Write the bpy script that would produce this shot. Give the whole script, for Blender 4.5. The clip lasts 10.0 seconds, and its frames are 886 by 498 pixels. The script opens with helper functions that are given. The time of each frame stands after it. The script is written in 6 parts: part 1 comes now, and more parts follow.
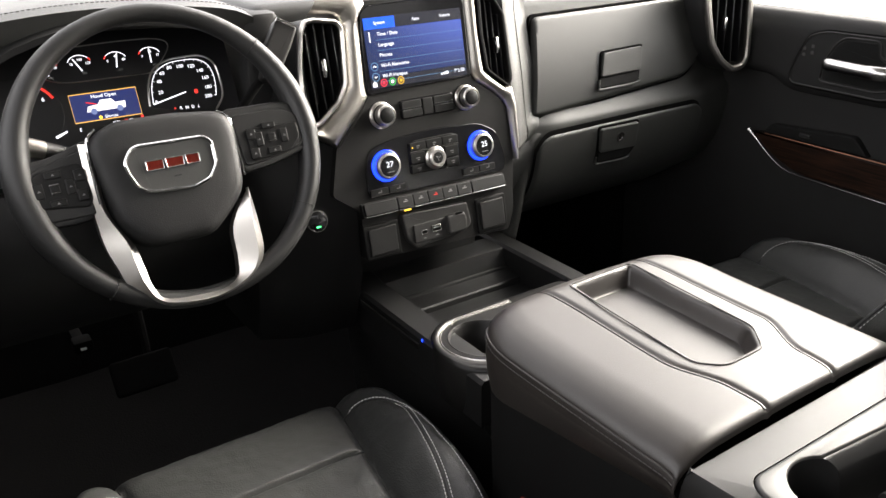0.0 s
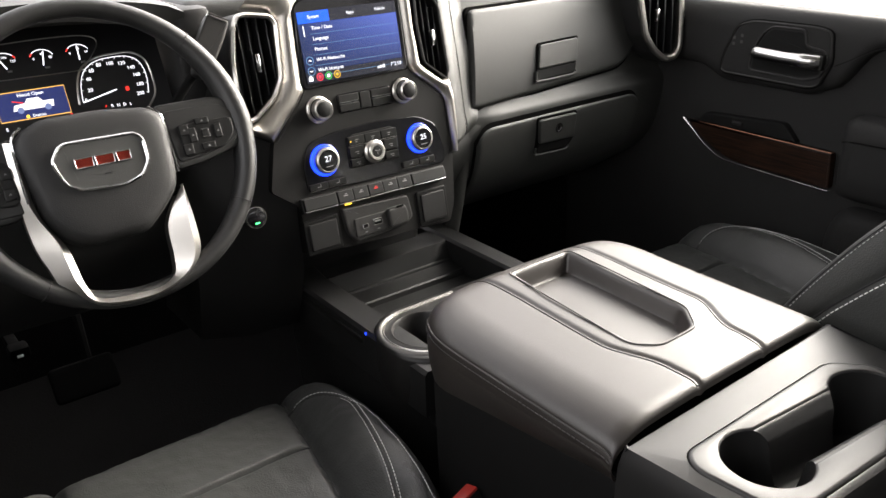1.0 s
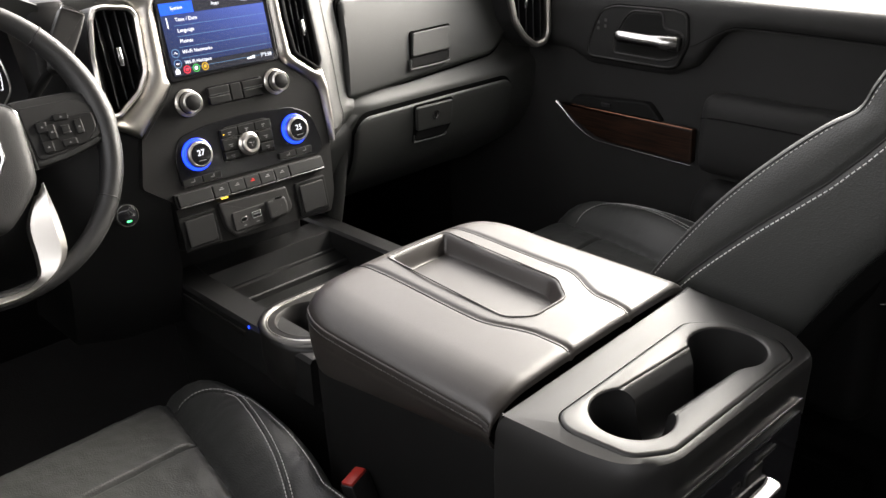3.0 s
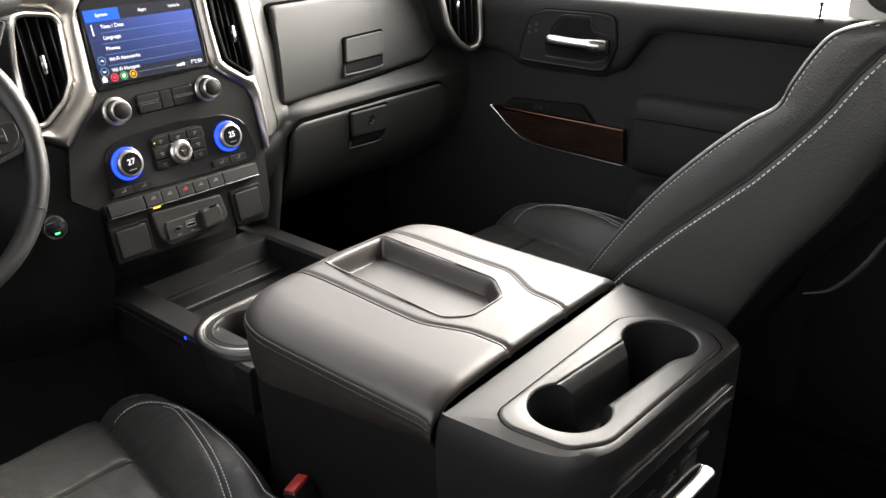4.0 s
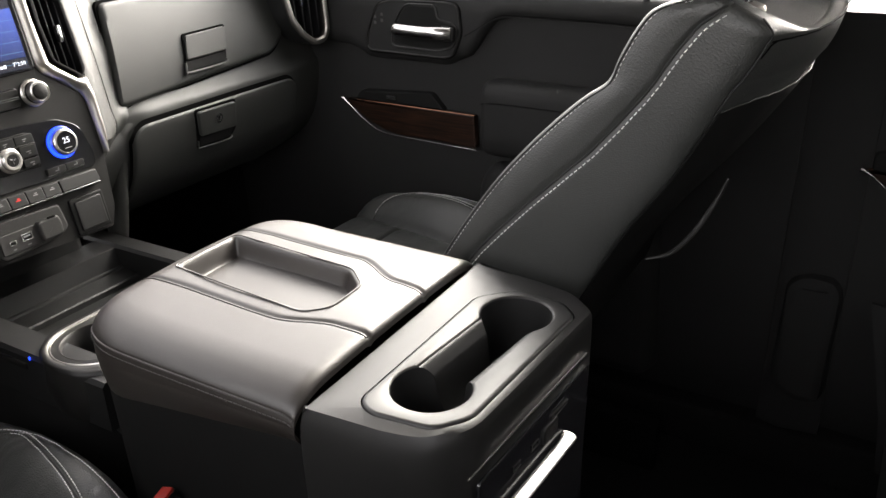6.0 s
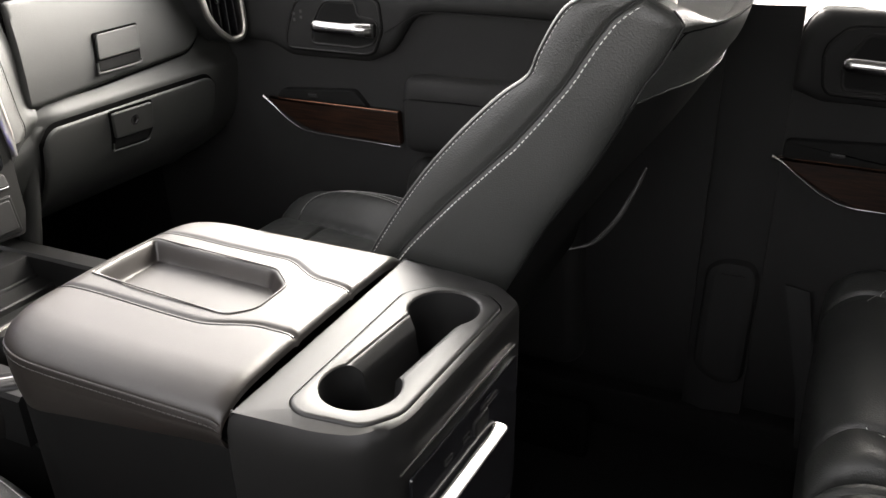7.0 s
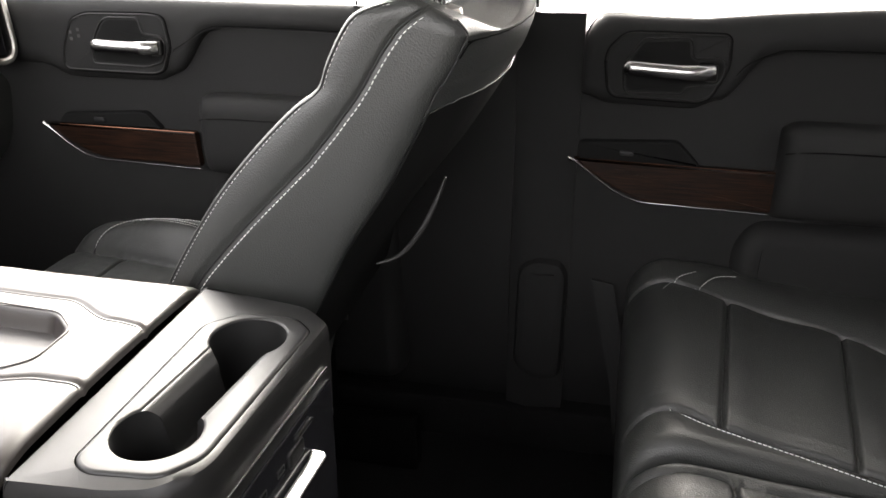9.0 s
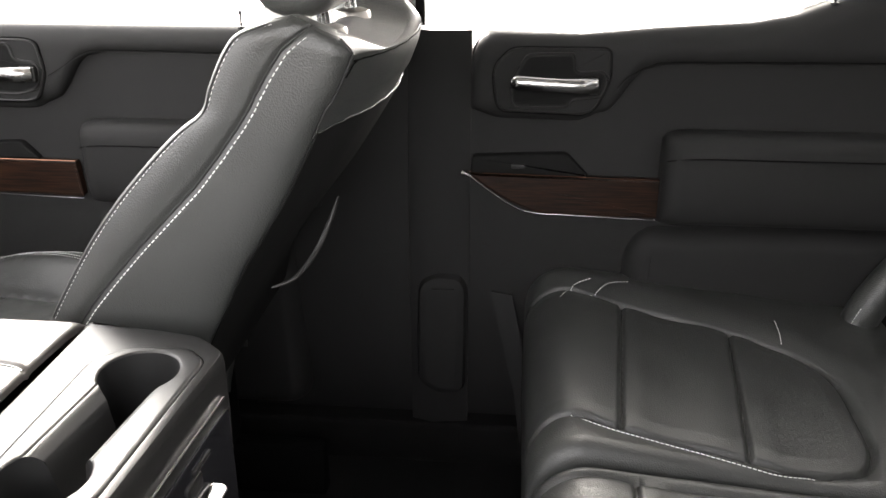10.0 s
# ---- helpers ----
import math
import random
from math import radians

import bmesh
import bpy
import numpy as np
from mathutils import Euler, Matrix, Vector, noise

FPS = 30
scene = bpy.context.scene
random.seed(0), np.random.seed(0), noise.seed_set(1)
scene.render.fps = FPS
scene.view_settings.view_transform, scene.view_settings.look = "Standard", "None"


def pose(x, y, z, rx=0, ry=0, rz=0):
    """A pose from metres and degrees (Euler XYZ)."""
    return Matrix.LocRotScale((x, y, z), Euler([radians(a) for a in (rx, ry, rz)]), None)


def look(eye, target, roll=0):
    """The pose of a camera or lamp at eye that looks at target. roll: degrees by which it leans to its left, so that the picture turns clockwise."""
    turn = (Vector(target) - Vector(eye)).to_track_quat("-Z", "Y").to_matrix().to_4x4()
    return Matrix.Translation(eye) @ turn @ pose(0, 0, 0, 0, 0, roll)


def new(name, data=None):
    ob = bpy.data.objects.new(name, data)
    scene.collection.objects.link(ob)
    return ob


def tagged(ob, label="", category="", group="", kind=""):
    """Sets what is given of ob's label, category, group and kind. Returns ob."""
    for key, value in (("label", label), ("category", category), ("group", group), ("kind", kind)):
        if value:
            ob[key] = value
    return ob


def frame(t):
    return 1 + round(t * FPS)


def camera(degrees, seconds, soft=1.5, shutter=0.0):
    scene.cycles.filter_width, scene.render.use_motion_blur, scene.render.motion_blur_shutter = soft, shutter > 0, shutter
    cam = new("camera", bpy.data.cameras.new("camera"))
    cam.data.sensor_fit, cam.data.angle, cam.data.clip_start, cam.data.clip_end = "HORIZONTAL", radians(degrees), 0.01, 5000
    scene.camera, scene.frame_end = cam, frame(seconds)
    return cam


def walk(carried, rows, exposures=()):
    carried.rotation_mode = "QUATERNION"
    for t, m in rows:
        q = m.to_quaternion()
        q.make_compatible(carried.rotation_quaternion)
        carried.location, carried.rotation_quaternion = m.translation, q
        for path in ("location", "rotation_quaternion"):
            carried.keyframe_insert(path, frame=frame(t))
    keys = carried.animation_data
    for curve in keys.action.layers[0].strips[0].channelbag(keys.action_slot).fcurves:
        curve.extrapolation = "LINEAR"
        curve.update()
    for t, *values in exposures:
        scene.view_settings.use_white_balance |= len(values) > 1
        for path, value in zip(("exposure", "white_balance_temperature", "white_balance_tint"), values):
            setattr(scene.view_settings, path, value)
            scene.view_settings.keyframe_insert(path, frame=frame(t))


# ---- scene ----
cam = camera(56.5, 10.0)
PATH = [
    (0, (-0.696, -1.089, 1.119), (0.321, 0.43, 0.308), -1.0),
    (0.5, (-0.691, -1.095, 1.115), (0.37, 0.391, 0.298), -1.1),
    (1, (-0.687, -1.105, 1.111), (0.423, 0.346, 0.295), -1.2),
    (1.5, (-0.687, -1.118, 1.113), (0.474, 0.288, 0.291), -1.3),
    (2, (-0.683, -1.124, 1.109), (0.526, 0.238, 0.282), -1.3),
    (3.5, (-0.679, -1.141, 1.102), (0.656, 0.097, 0.275), -1.0),
    (4, (-0.68, -1.145, 1.1), (0.709, 0.038, 0.282), -0.9),
    (4.5, (-0.681, -1.152, 1.099), (0.761, -0.032, 0.282), -0.9),
    (5, (-0.68, -1.154, 1.098), (0.807, -0.098, 0.278), -0.9),
    (5.5, (-0.674, -1.159, 1.095), (0.851, -0.166, 0.268), -1.1),
    (7, (-0.667, -1.168, 1.089), (0.971, -0.389, 0.246), -0.9),
    (7.5, (-0.662, -1.17, 1.088), (1.017, -0.48, 0.248), -0.5),
    (8, (-0.655, -1.175, 1.087), (1.061, -0.576, 0.254), -0.5),
    (8.5, (-0.644, -1.181, 1.084), (1.107, -0.683, 0.256), -0.4),
    (9, (-0.633, -1.186, 1.083), (1.149, -0.794, 0.264), -0.1),
    (9.5, (-0.632, -1.19, 1.082), (1.179, -0.901, 0.283), -0.0),
    (10, (-0.63, -1.195, 1.083), (1.203, -1.031, 0.302), 0.0),
]
EXPOSURES = [(0, 3.55, 6900, 13), (5, 3.65, 6900, 13), (7.5, 4.12, 6900, 13), (8.5, 4.4, 6900, 13), (9.25, 4.75, 6900, 13), (10, 5.1, 6900, 13)]
walk(cam, [(t, look(eye, target, roll)) for t, eye, target, roll in PATH], EXPOSURES)

# ---- light ----
SUN_EL, SUN_AZ = radians(27), radians(89)
world = bpy.data.worlds.new("world")
scene.world = world
world.use_nodes = True
wn = world.node_tree
sky = wn.nodes.new("ShaderNodeTexSky")
sky.sky_type, sky.sun_disc, sky.sun_elevation, sky.sun_rotation = "NISHITA", False, SUN_EL, SUN_AZ
sky.air_density, sky.dust_density, sky.ozone_density = 1.0, 6.0, 1.0
cloud = wn.nodes.new("ShaderNodeHueSaturation")
cloud.inputs["Saturation"].default_value = 0.15
wn.links.new(sky.outputs[0], cloud.inputs["Color"])
wn.links.new(cloud.outputs[0], wn.nodes["Background"].inputs[0])
wn.nodes["Background"].inputs[1].default_value = 0.15
sun = new("sun", bpy.data.lights.new("sun", "SUN"))
sun.data.energy, sun.data.angle, sun.data.color = 0.6, radians(35), (1.0, 0.96, 0.9)
sun.matrix_world = look((0, 0, 0), (math.sin(SUN_AZ) * -math.cos(SUN_EL), -math.cos(SUN_AZ) * math.cos(SUN_EL), -math.sin(SUN_EL)))


# ---- materials ----
def material(name, color, rough=0.5, metal=0.0, grain=0.0, scale=400.0, vary=0.15, spec=0.5, coat=0.0, smudge=0.12, stretch=(1, 1, 1)):
    m = bpy.data.materials.new(name)
    m.use_nodes = True
    n, l = m.node_tree.nodes, m.node_tree.links
    b = n["Principled BSDF"]
    b.inputs["Metallic"].default_value = metal
    b.inputs["Specular IOR Level"].default_value = spec
    b.inputs["Coat Weight"].default_value = coat
    co = n.new("ShaderNodeTexCoord")
    mp = n.new("ShaderNodeMapping")
    mp.inputs["Scale"].default_value = stretch
    l.new(co.outputs["Object"], mp.inputs["Vector"])
    big = n.new("ShaderNodeTexNoise")
    big.inputs["Scale"].default_value, big.inputs["Detail"].default_value = 9.0, 5.0
    l.new(mp.outputs[0], big.inputs["Vector"])
    mix = n.new("ShaderNodeMix")
    mix.data_type = "RGBA"
    mix.inputs[6].default_value = (*[c * (1 - vary) for c in color], 1)
    mix.inputs[7].default_value = (*[min(1, c * (1 + vary)) for c in color], 1)
    l.new(big.outputs[0], mix.inputs[0])
    l.new(mix.outputs[2], b.inputs["Base Color"])
    ro = n.new("ShaderNodeMapRange")
    ro.inputs["To Min"].default_value, ro.inputs["To Max"].default_value = max(0.02, rough - smudge), min(1, rough + smudge)
    l.new(big.outputs[0], ro.inputs["Value"])
    l.new(ro.outputs[0], b.inputs["Roughness"])
    if grain:
        fine = n.new("ShaderNodeTexVoronoi")
        fine.inputs["Scale"].default_value = scale
        l.new(mp.outputs[0], fine.inputs["Vector"])
        bump = n.new("ShaderNodeBump")
        bump.inputs["Strength"].default_value, bump.inputs["Distance"].default_value = grain, 0.0006
        l.new(fine.outputs["Distance"], bump.inputs["Height"])
        l.new(bump.outputs[0], b.inputs["Normal"])
    return m


def glow(name, color, strength):
    m = bpy.data.materials.new(name)
    m.use_nodes = True
    b = m.node_tree.nodes["Principled BSDF"]
    b.inputs["Base Color"].default_value = (0.01, 0.01, 0.01, 1)
    b.inputs["Emission Color"].default_value = (*color, 1)
    b.inputs["Emission Strength"].default_value = strength
    b.inputs["Roughness"].default_value = 0.25
    return m


LEATHER = material("black_leather", (0.0245, 0.0253, 0.0242), 0.44, spec=0.42, grain=0.6, scale=470, vary=0.12, smudge=0.05)
LID = material("console_leather", (0.0155, 0.0124, 0.0106), 0.45, spec=0.6, grain=0.14, scale=1100, vary=0.1, smudge=0.05)
VINYL = material("dash_vinyl", (0.019, 0.0195, 0.018), 0.52, grain=0.3, scale=900, vary=0.1, smudge=0.05)
PLASTIC = material("black_plastic", (0.008, 0.008, 0.008), 0.45, spec=0.33, grain=0.2, scale=1200, vary=0.12)
SATIN = material("satin_black_plastic", (0.0075, 0.0072, 0.0069), 0.42, grain=0.08, scale=1500, vary=0.1, spec=0.25)
GLOSS = material("gloss_black", (0.008, 0.008, 0.009), 0.1, vary=0.05, smudge=0.04)
BRIGHT_SILVER = material("satin_silver", (0.55, 0.53, 0.5), 0.33, metal=1.0, vary=0.05, smudge=0.05)
RIM_LEATHER = material("rim_leather", (0.009, 0.009, 0.009), 0.47, spec=0.36, grain=0.2, scale=1300, vary=0.15)
SILVER = material("brushed_silver", (0.30, 0.285, 0.265), 0.4, metal=1.0, vary=0.06, smudge=0.05, stretch=(4, 1, 60))
DARK_SILVER = material("dark_silver", (0.08, 0.078, 0.075), 0.42, metal=1.0, vary=0.06, smudge=0.06)
POLISHED = material("polished_metal", (0.86, 0.85, 0.83), 0.2, metal=1.0, vary=0.03, smudge=0.04)
CHROME = material("chrome", (0.6, 0.6, 0.6), 0.16, metal=1.0, vary=0.03, smudge=0.05)
DOORVINYL = material("door_vinyl", (0.0085, 0.0084, 0.0083), 0.75, spec=0.2, grain=0.3, scale=900, vary=0.1)
CARPET = material("black_carpet", (0.0070, 0.0068, 0.0068), 0.95, grain=1.0, scale=300, vary=0.4, spec=0.04)
THREAD = material("pale_grey_thread", (0.6, 0.6, 0.58), 0.7, vary=0.1)
THREAD_GREY = material("grey_thread", (0.03, 0.029, 0.028), 0.7, vary=0.1)
DARKTHREAD = material("dark_thread", (0.006, 0.006, 0.006), 0.7, vary=0.1)
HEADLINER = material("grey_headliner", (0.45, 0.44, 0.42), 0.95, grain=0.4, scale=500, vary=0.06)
# ceiling is out of view; its grey is set for the light it bounces
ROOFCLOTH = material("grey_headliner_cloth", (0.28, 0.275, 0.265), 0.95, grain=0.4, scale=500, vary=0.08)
CONCRETE = material("pale_concrete", (0.5, 0.49, 0.47), 0.6, grain=0.3, scale=60, vary=0.12)
CHARGE = material("grey_charging_plastic", (0.016, 0.0155, 0.015), 0.45, spec=0.4, grain=0.1, scale=1500, vary=0.1)
BUTTON = material("button_black", (0.0045, 0.0045, 0.0045), 0.42, spec=0.22, vary=0.1)
PAD = material("pad_vinyl", (0.0085, 0.0085, 0.0085), 0.55, grain=0.3, scale=900, vary=0.1, smudge=0.05, spec=0.27)
BOX = material("console_plastic", (0.0095, 0.0092, 0.009), 0.44, grain=0.1, scale=1500, vary=0.1, smudge=0.05, spec=0.4)
RED = material("red_plastic", (0.28, 0.02, 0.014), 0.4, vary=0.1)


def wood_material():
    m = material("dark_wood", (0.06, 0.025, 0.014), 0.45, vary=0.2, coat=0.0, spec=0.16)
    n, l = m.node_tree.nodes, m.node_tree.links
    co = n.new("ShaderNodeTexCoord")
    mp = n.new("ShaderNodeMapping")
    mp.inputs["Scale"].default_value = (1, 6, 160)
    l.new(co.outputs["Object"], mp.inputs["Vector"])
    no = n.new("ShaderNodeTexNoise")
    no.inputs["Scale"].default_value, no.inputs["Detail"].default_value = 3.0, 6.0
    l.new(mp.outputs[0], no.inputs["Vector"])
    ramp = n.new("ShaderNodeValToRGB")
    ramp.color_ramp.elements[0].position, ramp.color_ramp.elements[0].color = 0.38, (0.002, 0.0013, 0.001, 1)
    ramp.color_ramp.elements[1].position, ramp.color_ramp.elements[1].color = 0.70, (0.024, 0.0098, 0.0052, 1)
    l.new(no.outputs[0], ramp.inputs[0])
    l.new(ramp.outputs[0], n["Principled BSDF"].inputs["Base Color"])
    return m


def screen_material():
    """A lit menu page, deep blue at its edges and paler towards one upper corner."""
    m = glow("menu_blue", (0.03, 0.1, 0.4), 1.0)
    n, l = m.node_tree.nodes, m.node_tree.links
    co = n.new("ShaderNodeTexCoord")
    sep = n.new("ShaderNodeSeparateXYZ")
    l.new(co.outputs["Object"], sep.inputs[0])
    a = n.new("ShaderNodeMapRange")
    a.inputs["From Min"].default_value, a.inputs["From Max"].default_value = 0.845, 0.925
    l.new(sep.outputs["Z"], a.inputs["Value"])
    b = n.new("ShaderNodeMapRange")
    b.inputs["From Min"].default_value, b.inputs["From Max"].default_value = -0.12, 0.1
    l.new(sep.outputs["X"], b.inputs["Value"])
    mul = n.new("ShaderNodeMath")
    mul.operation = "MULTIPLY"
    l.new(a.outputs[0], mul.inputs[0]), l.new(b.outputs[0], mul.inputs[1])
    ramp = n.new("ShaderNodeValToRGB")
    ramp.color_ramp.elements[0].color = (0.003, 0.013, 0.06, 1)
    ramp.color_ramp.elements[1].color = (0.07, 0.13, 0.56, 1)
    l.new(mul.outputs[0], ramp.inputs[0])
    l.new(ramp.outputs[0], n["Principled BSDF"].inputs["Emission Color"])
    return m


def glass_material(name, tint):
    """Thin window glass: clear or tinted, with a faint reflection."""
    m = bpy.data.materials.new(name)
    m.use_nodes = True
    n, l = m.node_tree.nodes, m.node_tree.links
    clear, shine, mix = n.new("ShaderNodeBsdfTransparent"), n.new("ShaderNodeBsdfGlossy"), n.new("ShaderNodeMixShader")
    clear.inputs["Color"].default_value = (tint, tint * 1.01, tint, 1)
    shine.inputs["Roughness"].default_value = 0.02
    mix.inputs[0].default_value = 0.05
    l.new(clear.outputs[0], mix.inputs[1]), l.new(shine.outputs[0], mix.inputs[2])
    l.new(mix.outputs[0], n["Material Output"].inputs["Surface"])
    return m


UI = 0.13
WOOD, GLASS, TINTED, BLUE_UI = wood_material(), glass_material("clear_glass", 0.97), glass_material("tinted_glass", 0.4), screen_material()
BLUE_UI.node_tree.nodes["Principled BSDF"].inputs["Emission Strength"].default_value = UI
DARK_UI = glow("menu_dark", (0.006, 0.008, 0.02), UI)
WHITE_UI = glow("lit_white", (0.85, 0.9, 1.0), UI * 1.6)
LINE_UI = glow("menu_line", (0.16, 0.35, 0.6), UI)
GREY_UI = material("printed_grey", (0.15, 0.15, 0.15), 0.5, vary=0.05)
RED_UI = glow("lit_red", (0.9, 0.04, 0.03), UI)
AMBER = glow("lit_amber", (1.0, 0.6, 0.05), UI * 2)
RING_BLUE = glow("lit_blue", (0.003, 0.035, 1.0), UI * 3.2)
GREEN_UI = glow("lit_green", (0.05, 1.0, 0.25), UI * 2.5)
TAB_BLUE = glow("tab_blue", (0.0, 0.12, 0.95), UI)
# near-black for shut lines, also put on parts to stand in for shade
GAP_SHADE = material("gap_and_shade_black", (0.003, 0.003, 0.003), 1.0, spec=0.05, vary=0.1, smudge=0)
GAUGE = material("gauge_black", (0.006, 0.006, 0.007), 0.35, vary=0.1)
# dark plastic, also stands in for shade in latch and handle recesses
DARK_SHADE = material("dark_plastic_shade", (0.0045, 0.0045, 0.0044), 0.8, spec=0.12, grain=0.3, scale=1100, vary=0.15)
BELT = material("black_webbing", (0.016, 0.016, 0.016), 0.9, spec=0.15, grain=0.8, scale=700, vary=0.1)
RED_CHROME = material("red_chrome", (0.35, 0.05, 0.035), 0.2, metal=0.9, vary=0.1)
HANDLE = material("satin_chrome", (0.36, 0.355, 0.35), 0.24, metal=1.0, vary=0.05, smudge=0.05)
WOOD_HIGHLIGHT = material("wood_highlight", (0.22, 0.11, 0.07), 0.3, metal=1.0, vary=0.05)


# ---- builders ----
def part(name, bm, mat, parent=None, label="", smooth=40):
    bmesh.ops.recalc_face_normals(bm, faces=bm.faces)
    for f in bm.faces:
        f.smooth = True
    for e in bm.edges:
        e.smooth = len(e.link_faces) == 2 and e.calc_face_angle(0) < radians(smooth)
    me = bpy.data.meshes.new(name)
    bm.to_mesh(me)
    bm.free()
    me.materials.append(mat)
    ob = new(name, me)
    if parent:
        ob.parent = parent
        if parent.type == "EMPTY":
            ob.matrix_parent_inverse = Matrix.Translation(-parent.location)
    if label:
        ob["label"] = label
    return ob


def thing(name, label, category, group="", kind="", at=(0, 0, 0)):
    ob = new(name)
    ob.empty_display_size = 0.05
    ob.location = at
    return tagged(ob, label, category, group, kind)


def box(x0, x1, y0, y1, z0, z1, r=0.0, seg=2, m=None):
    bm = bmesh.new()
    bmesh.ops.create_cube(bm, size=1)
    for v in bm.verts:
        v.co = Vector((x0 + (v.co.x + 0.5) * (x1 - x0), y0 + (v.co.y + 0.5) * (y1 - y0), z0 + (v.co.z + 0.5) * (z1 - z0)))
    if r:
        bmesh.ops.bevel(bm, geom=bm.edges[:], offset=r, segments=seg, profile=0.5, affect="EDGES")
    if m:
        bm.transform(m)
    return bm


def rounded(poly, r, seg=5):
    """A closed outline with its corners rounded."""
    out, n = [], len(poly)
    for i in range(n):
        a, b, c = (Vector(poly[j % n]) for j in (i - 1, i, i + 1))
        u, v = (a - b), (c - b)
        rr = min(r[i] if isinstance(r, (list, tuple)) else r, u.length * 0.49, v.length * 0.49)
        u.normalize(), v.normalize()
        p, q = b + u * rr, b + v * rr
        for k in range(seg + 1):
            s = k / seg
            out.append(p * (1 - s) ** 2 + b * 2 * s * (1 - s) + q * s * s)
    return out


def inset(poly, d):
    """A closed outline moved inwards by d (outwards where d is negative)."""
    pts = [Vector(p) for p in poly]
    area = sum(a.x * b.y - b.x * a.y for a, b in zip(pts, pts[1:] + pts[:1]))
    s = 1 if area > 0 else -1
    out = []
    for a, b, c in zip(pts[-1:] + pts[:-1], pts, pts[1:] + pts[:1]):
        t = (c - a)
        if t.length < 1e-9:
            t = c - b
        t.normalize()
        out.append(b + Vector((-t.y, t.x)) * d * s)
    return out


def loft(rings, close=True, cap=True, bm=None):
    """Skins rings of equally many points; close joins the ends of each ring."""
    bm = bm or bmesh.new()
    vs = [[bm.verts.new(Vector(p)) for p in ring] for ring in rings]
    n = len(vs[0])
    for a, b in zip(vs, vs[1:]):
        for i in range(n if close else n - 1):
            j = (i + 1) % n
            bm.faces.new((a[i], a[j], b[j], b[i]))
    if cap and close:
        bm.faces.new(vs[0][::-1])
        bm.faces.new(vs[-1])
    return bm


def plate(poly, depth, m, edge=0.0015, back=0.0, bm=None):
    """A panel of that outline, from -back to depth along the local z of m, with a rounded front edge."""
    e = min(edge, depth * 0.9) if depth > 0 else 0
    rings = [(poly, -back)]
    if e:
        rings += [(poly, depth - e), (inset(poly, e * 0.3), depth - e * 0.3), (inset(poly, e), depth), (inset(poly, e * 1.25 + 0.0001), depth)]
    else:
        rings += [(poly, depth)]
    return loft([[m @ Vector((p[0], p[1], h)) for p in ring] for ring, h in rings], bm=bm)


def band(pairs, height, m, base=-0.006, seg=10):
    """A softly rounded strip between two lines, given as pairs of points on the plane m."""
    rows = []
    for (a, b), (c, d) in zip(pairs, pairs[1:]):
        for k in range(5):
            rows.append((Vector(a).lerp(Vector(c), k / 5), Vector(b).lerp(Vector(d), k / 5)))
    rows.append((Vector(pairs[-1][0]), Vector(pairs[-1][1])))

    def point(i, s):
        a, b = rows[i]
        p = a.lerp(b, s)
        return m @ Vector((p.x, p.y, base + (height - base) * math.sin(math.pi * min(1, max(0, s))) ** 0.45))
    return sheet(point, range(len(rows)), [0, 0.006, 0.025, 0.06] + steps(0.1, 0.9, seg) + [0.94, 0.975, 0.994, 1])


def frame_ring(poly, width, depth, m, edge=0.0012, bm=None):
    """A rim that follows an outline: outside on it, inside width further in."""
    i = inset(poly, width)
    rings = [(poly, 0), (poly, depth - edge), (inset(poly, edge), depth), (inset(poly, width - edge), depth), (i, depth - edge), (i, 0)]
    rings.append(rings[0])
    bm = bm or bmesh.new()
    n = len(poly)
    vs = [[bm.verts.new(m @ Vector((p[0], p[1], h))) for p in ring] for ring, h in rings[:-1]]
    vs.append(vs[0])
    for a, b in zip(vs, vs[1:]):
        for k in range(n):
            j = (k + 1) % n
            bm.faces.new((a[k], a[j], b[j], b[k]))
    return bm


def smooth_path(pts, n=8, closed=False):
    """A Catmull-Rom line through the points."""
    p = [Vector(q) for q in pts]
    out = []
    count = len(p) if closed else len(p) - 1
    for i in range(count):
        if closed:
            a, b, c, d = (p[(i + k) % len(p)] for k in (-1, 0, 1, 2))
        else:
            a, b, c, d = p[max(i - 1, 0)], p[i], p[i + 1], p[min(i + 2, len(p) - 1)]
        for k in range(n):
            t = k / n
            out.append(0.5 * (2 * b + (c - a) * t + (2 * a - 5 * b + 4 * c - d) * t * t + (3 * b - a - 3 * c + d) * t ** 3))
    if not closed:
        out.append(p[-1])
    return out


def tube(pts, r, seg=8, closed=False, flat=1.0, bm=None, up=(0, 0, 1)):
    """A round (or flattened) bar along a line; r is one number or one per point."""
    n = len(pts)
    rings = []
    for i, p in enumerate(pts):
        a = pts[i - 1] if (i or closed) else p
        b = pts[(i + 1) % n] if (i + 1 < n or closed) else p
        t = (Vector(b) - Vector(a)).normalized()
        s = t.cross(Vector(up))
        s = s.normalized() if s.length > 1e-4 else t.orthogonal().normalized()
        w = s.cross(t)
        rr = r[i] if isinstance(r, (list, tuple)) else r
        rings.append([Vector(p) + s * (math.cos(k * math.tau / seg) * rr) + w * (math.sin(k * math.tau / seg) * rr * flat) for k in range(seg)])
    if closed:
        bm = bm or bmesh.new()
        vs = [[bm.verts.new(q) for q in ring] for ring in rings]
        for a, b in zip(vs, vs[1:] + vs[:1]):
            for k in range(seg):
                j = (k + 1) % seg
                bm.faces.new((a[k], a[j], b[j], b[k]))
        return bm
    return loft(rings, bm=bm)


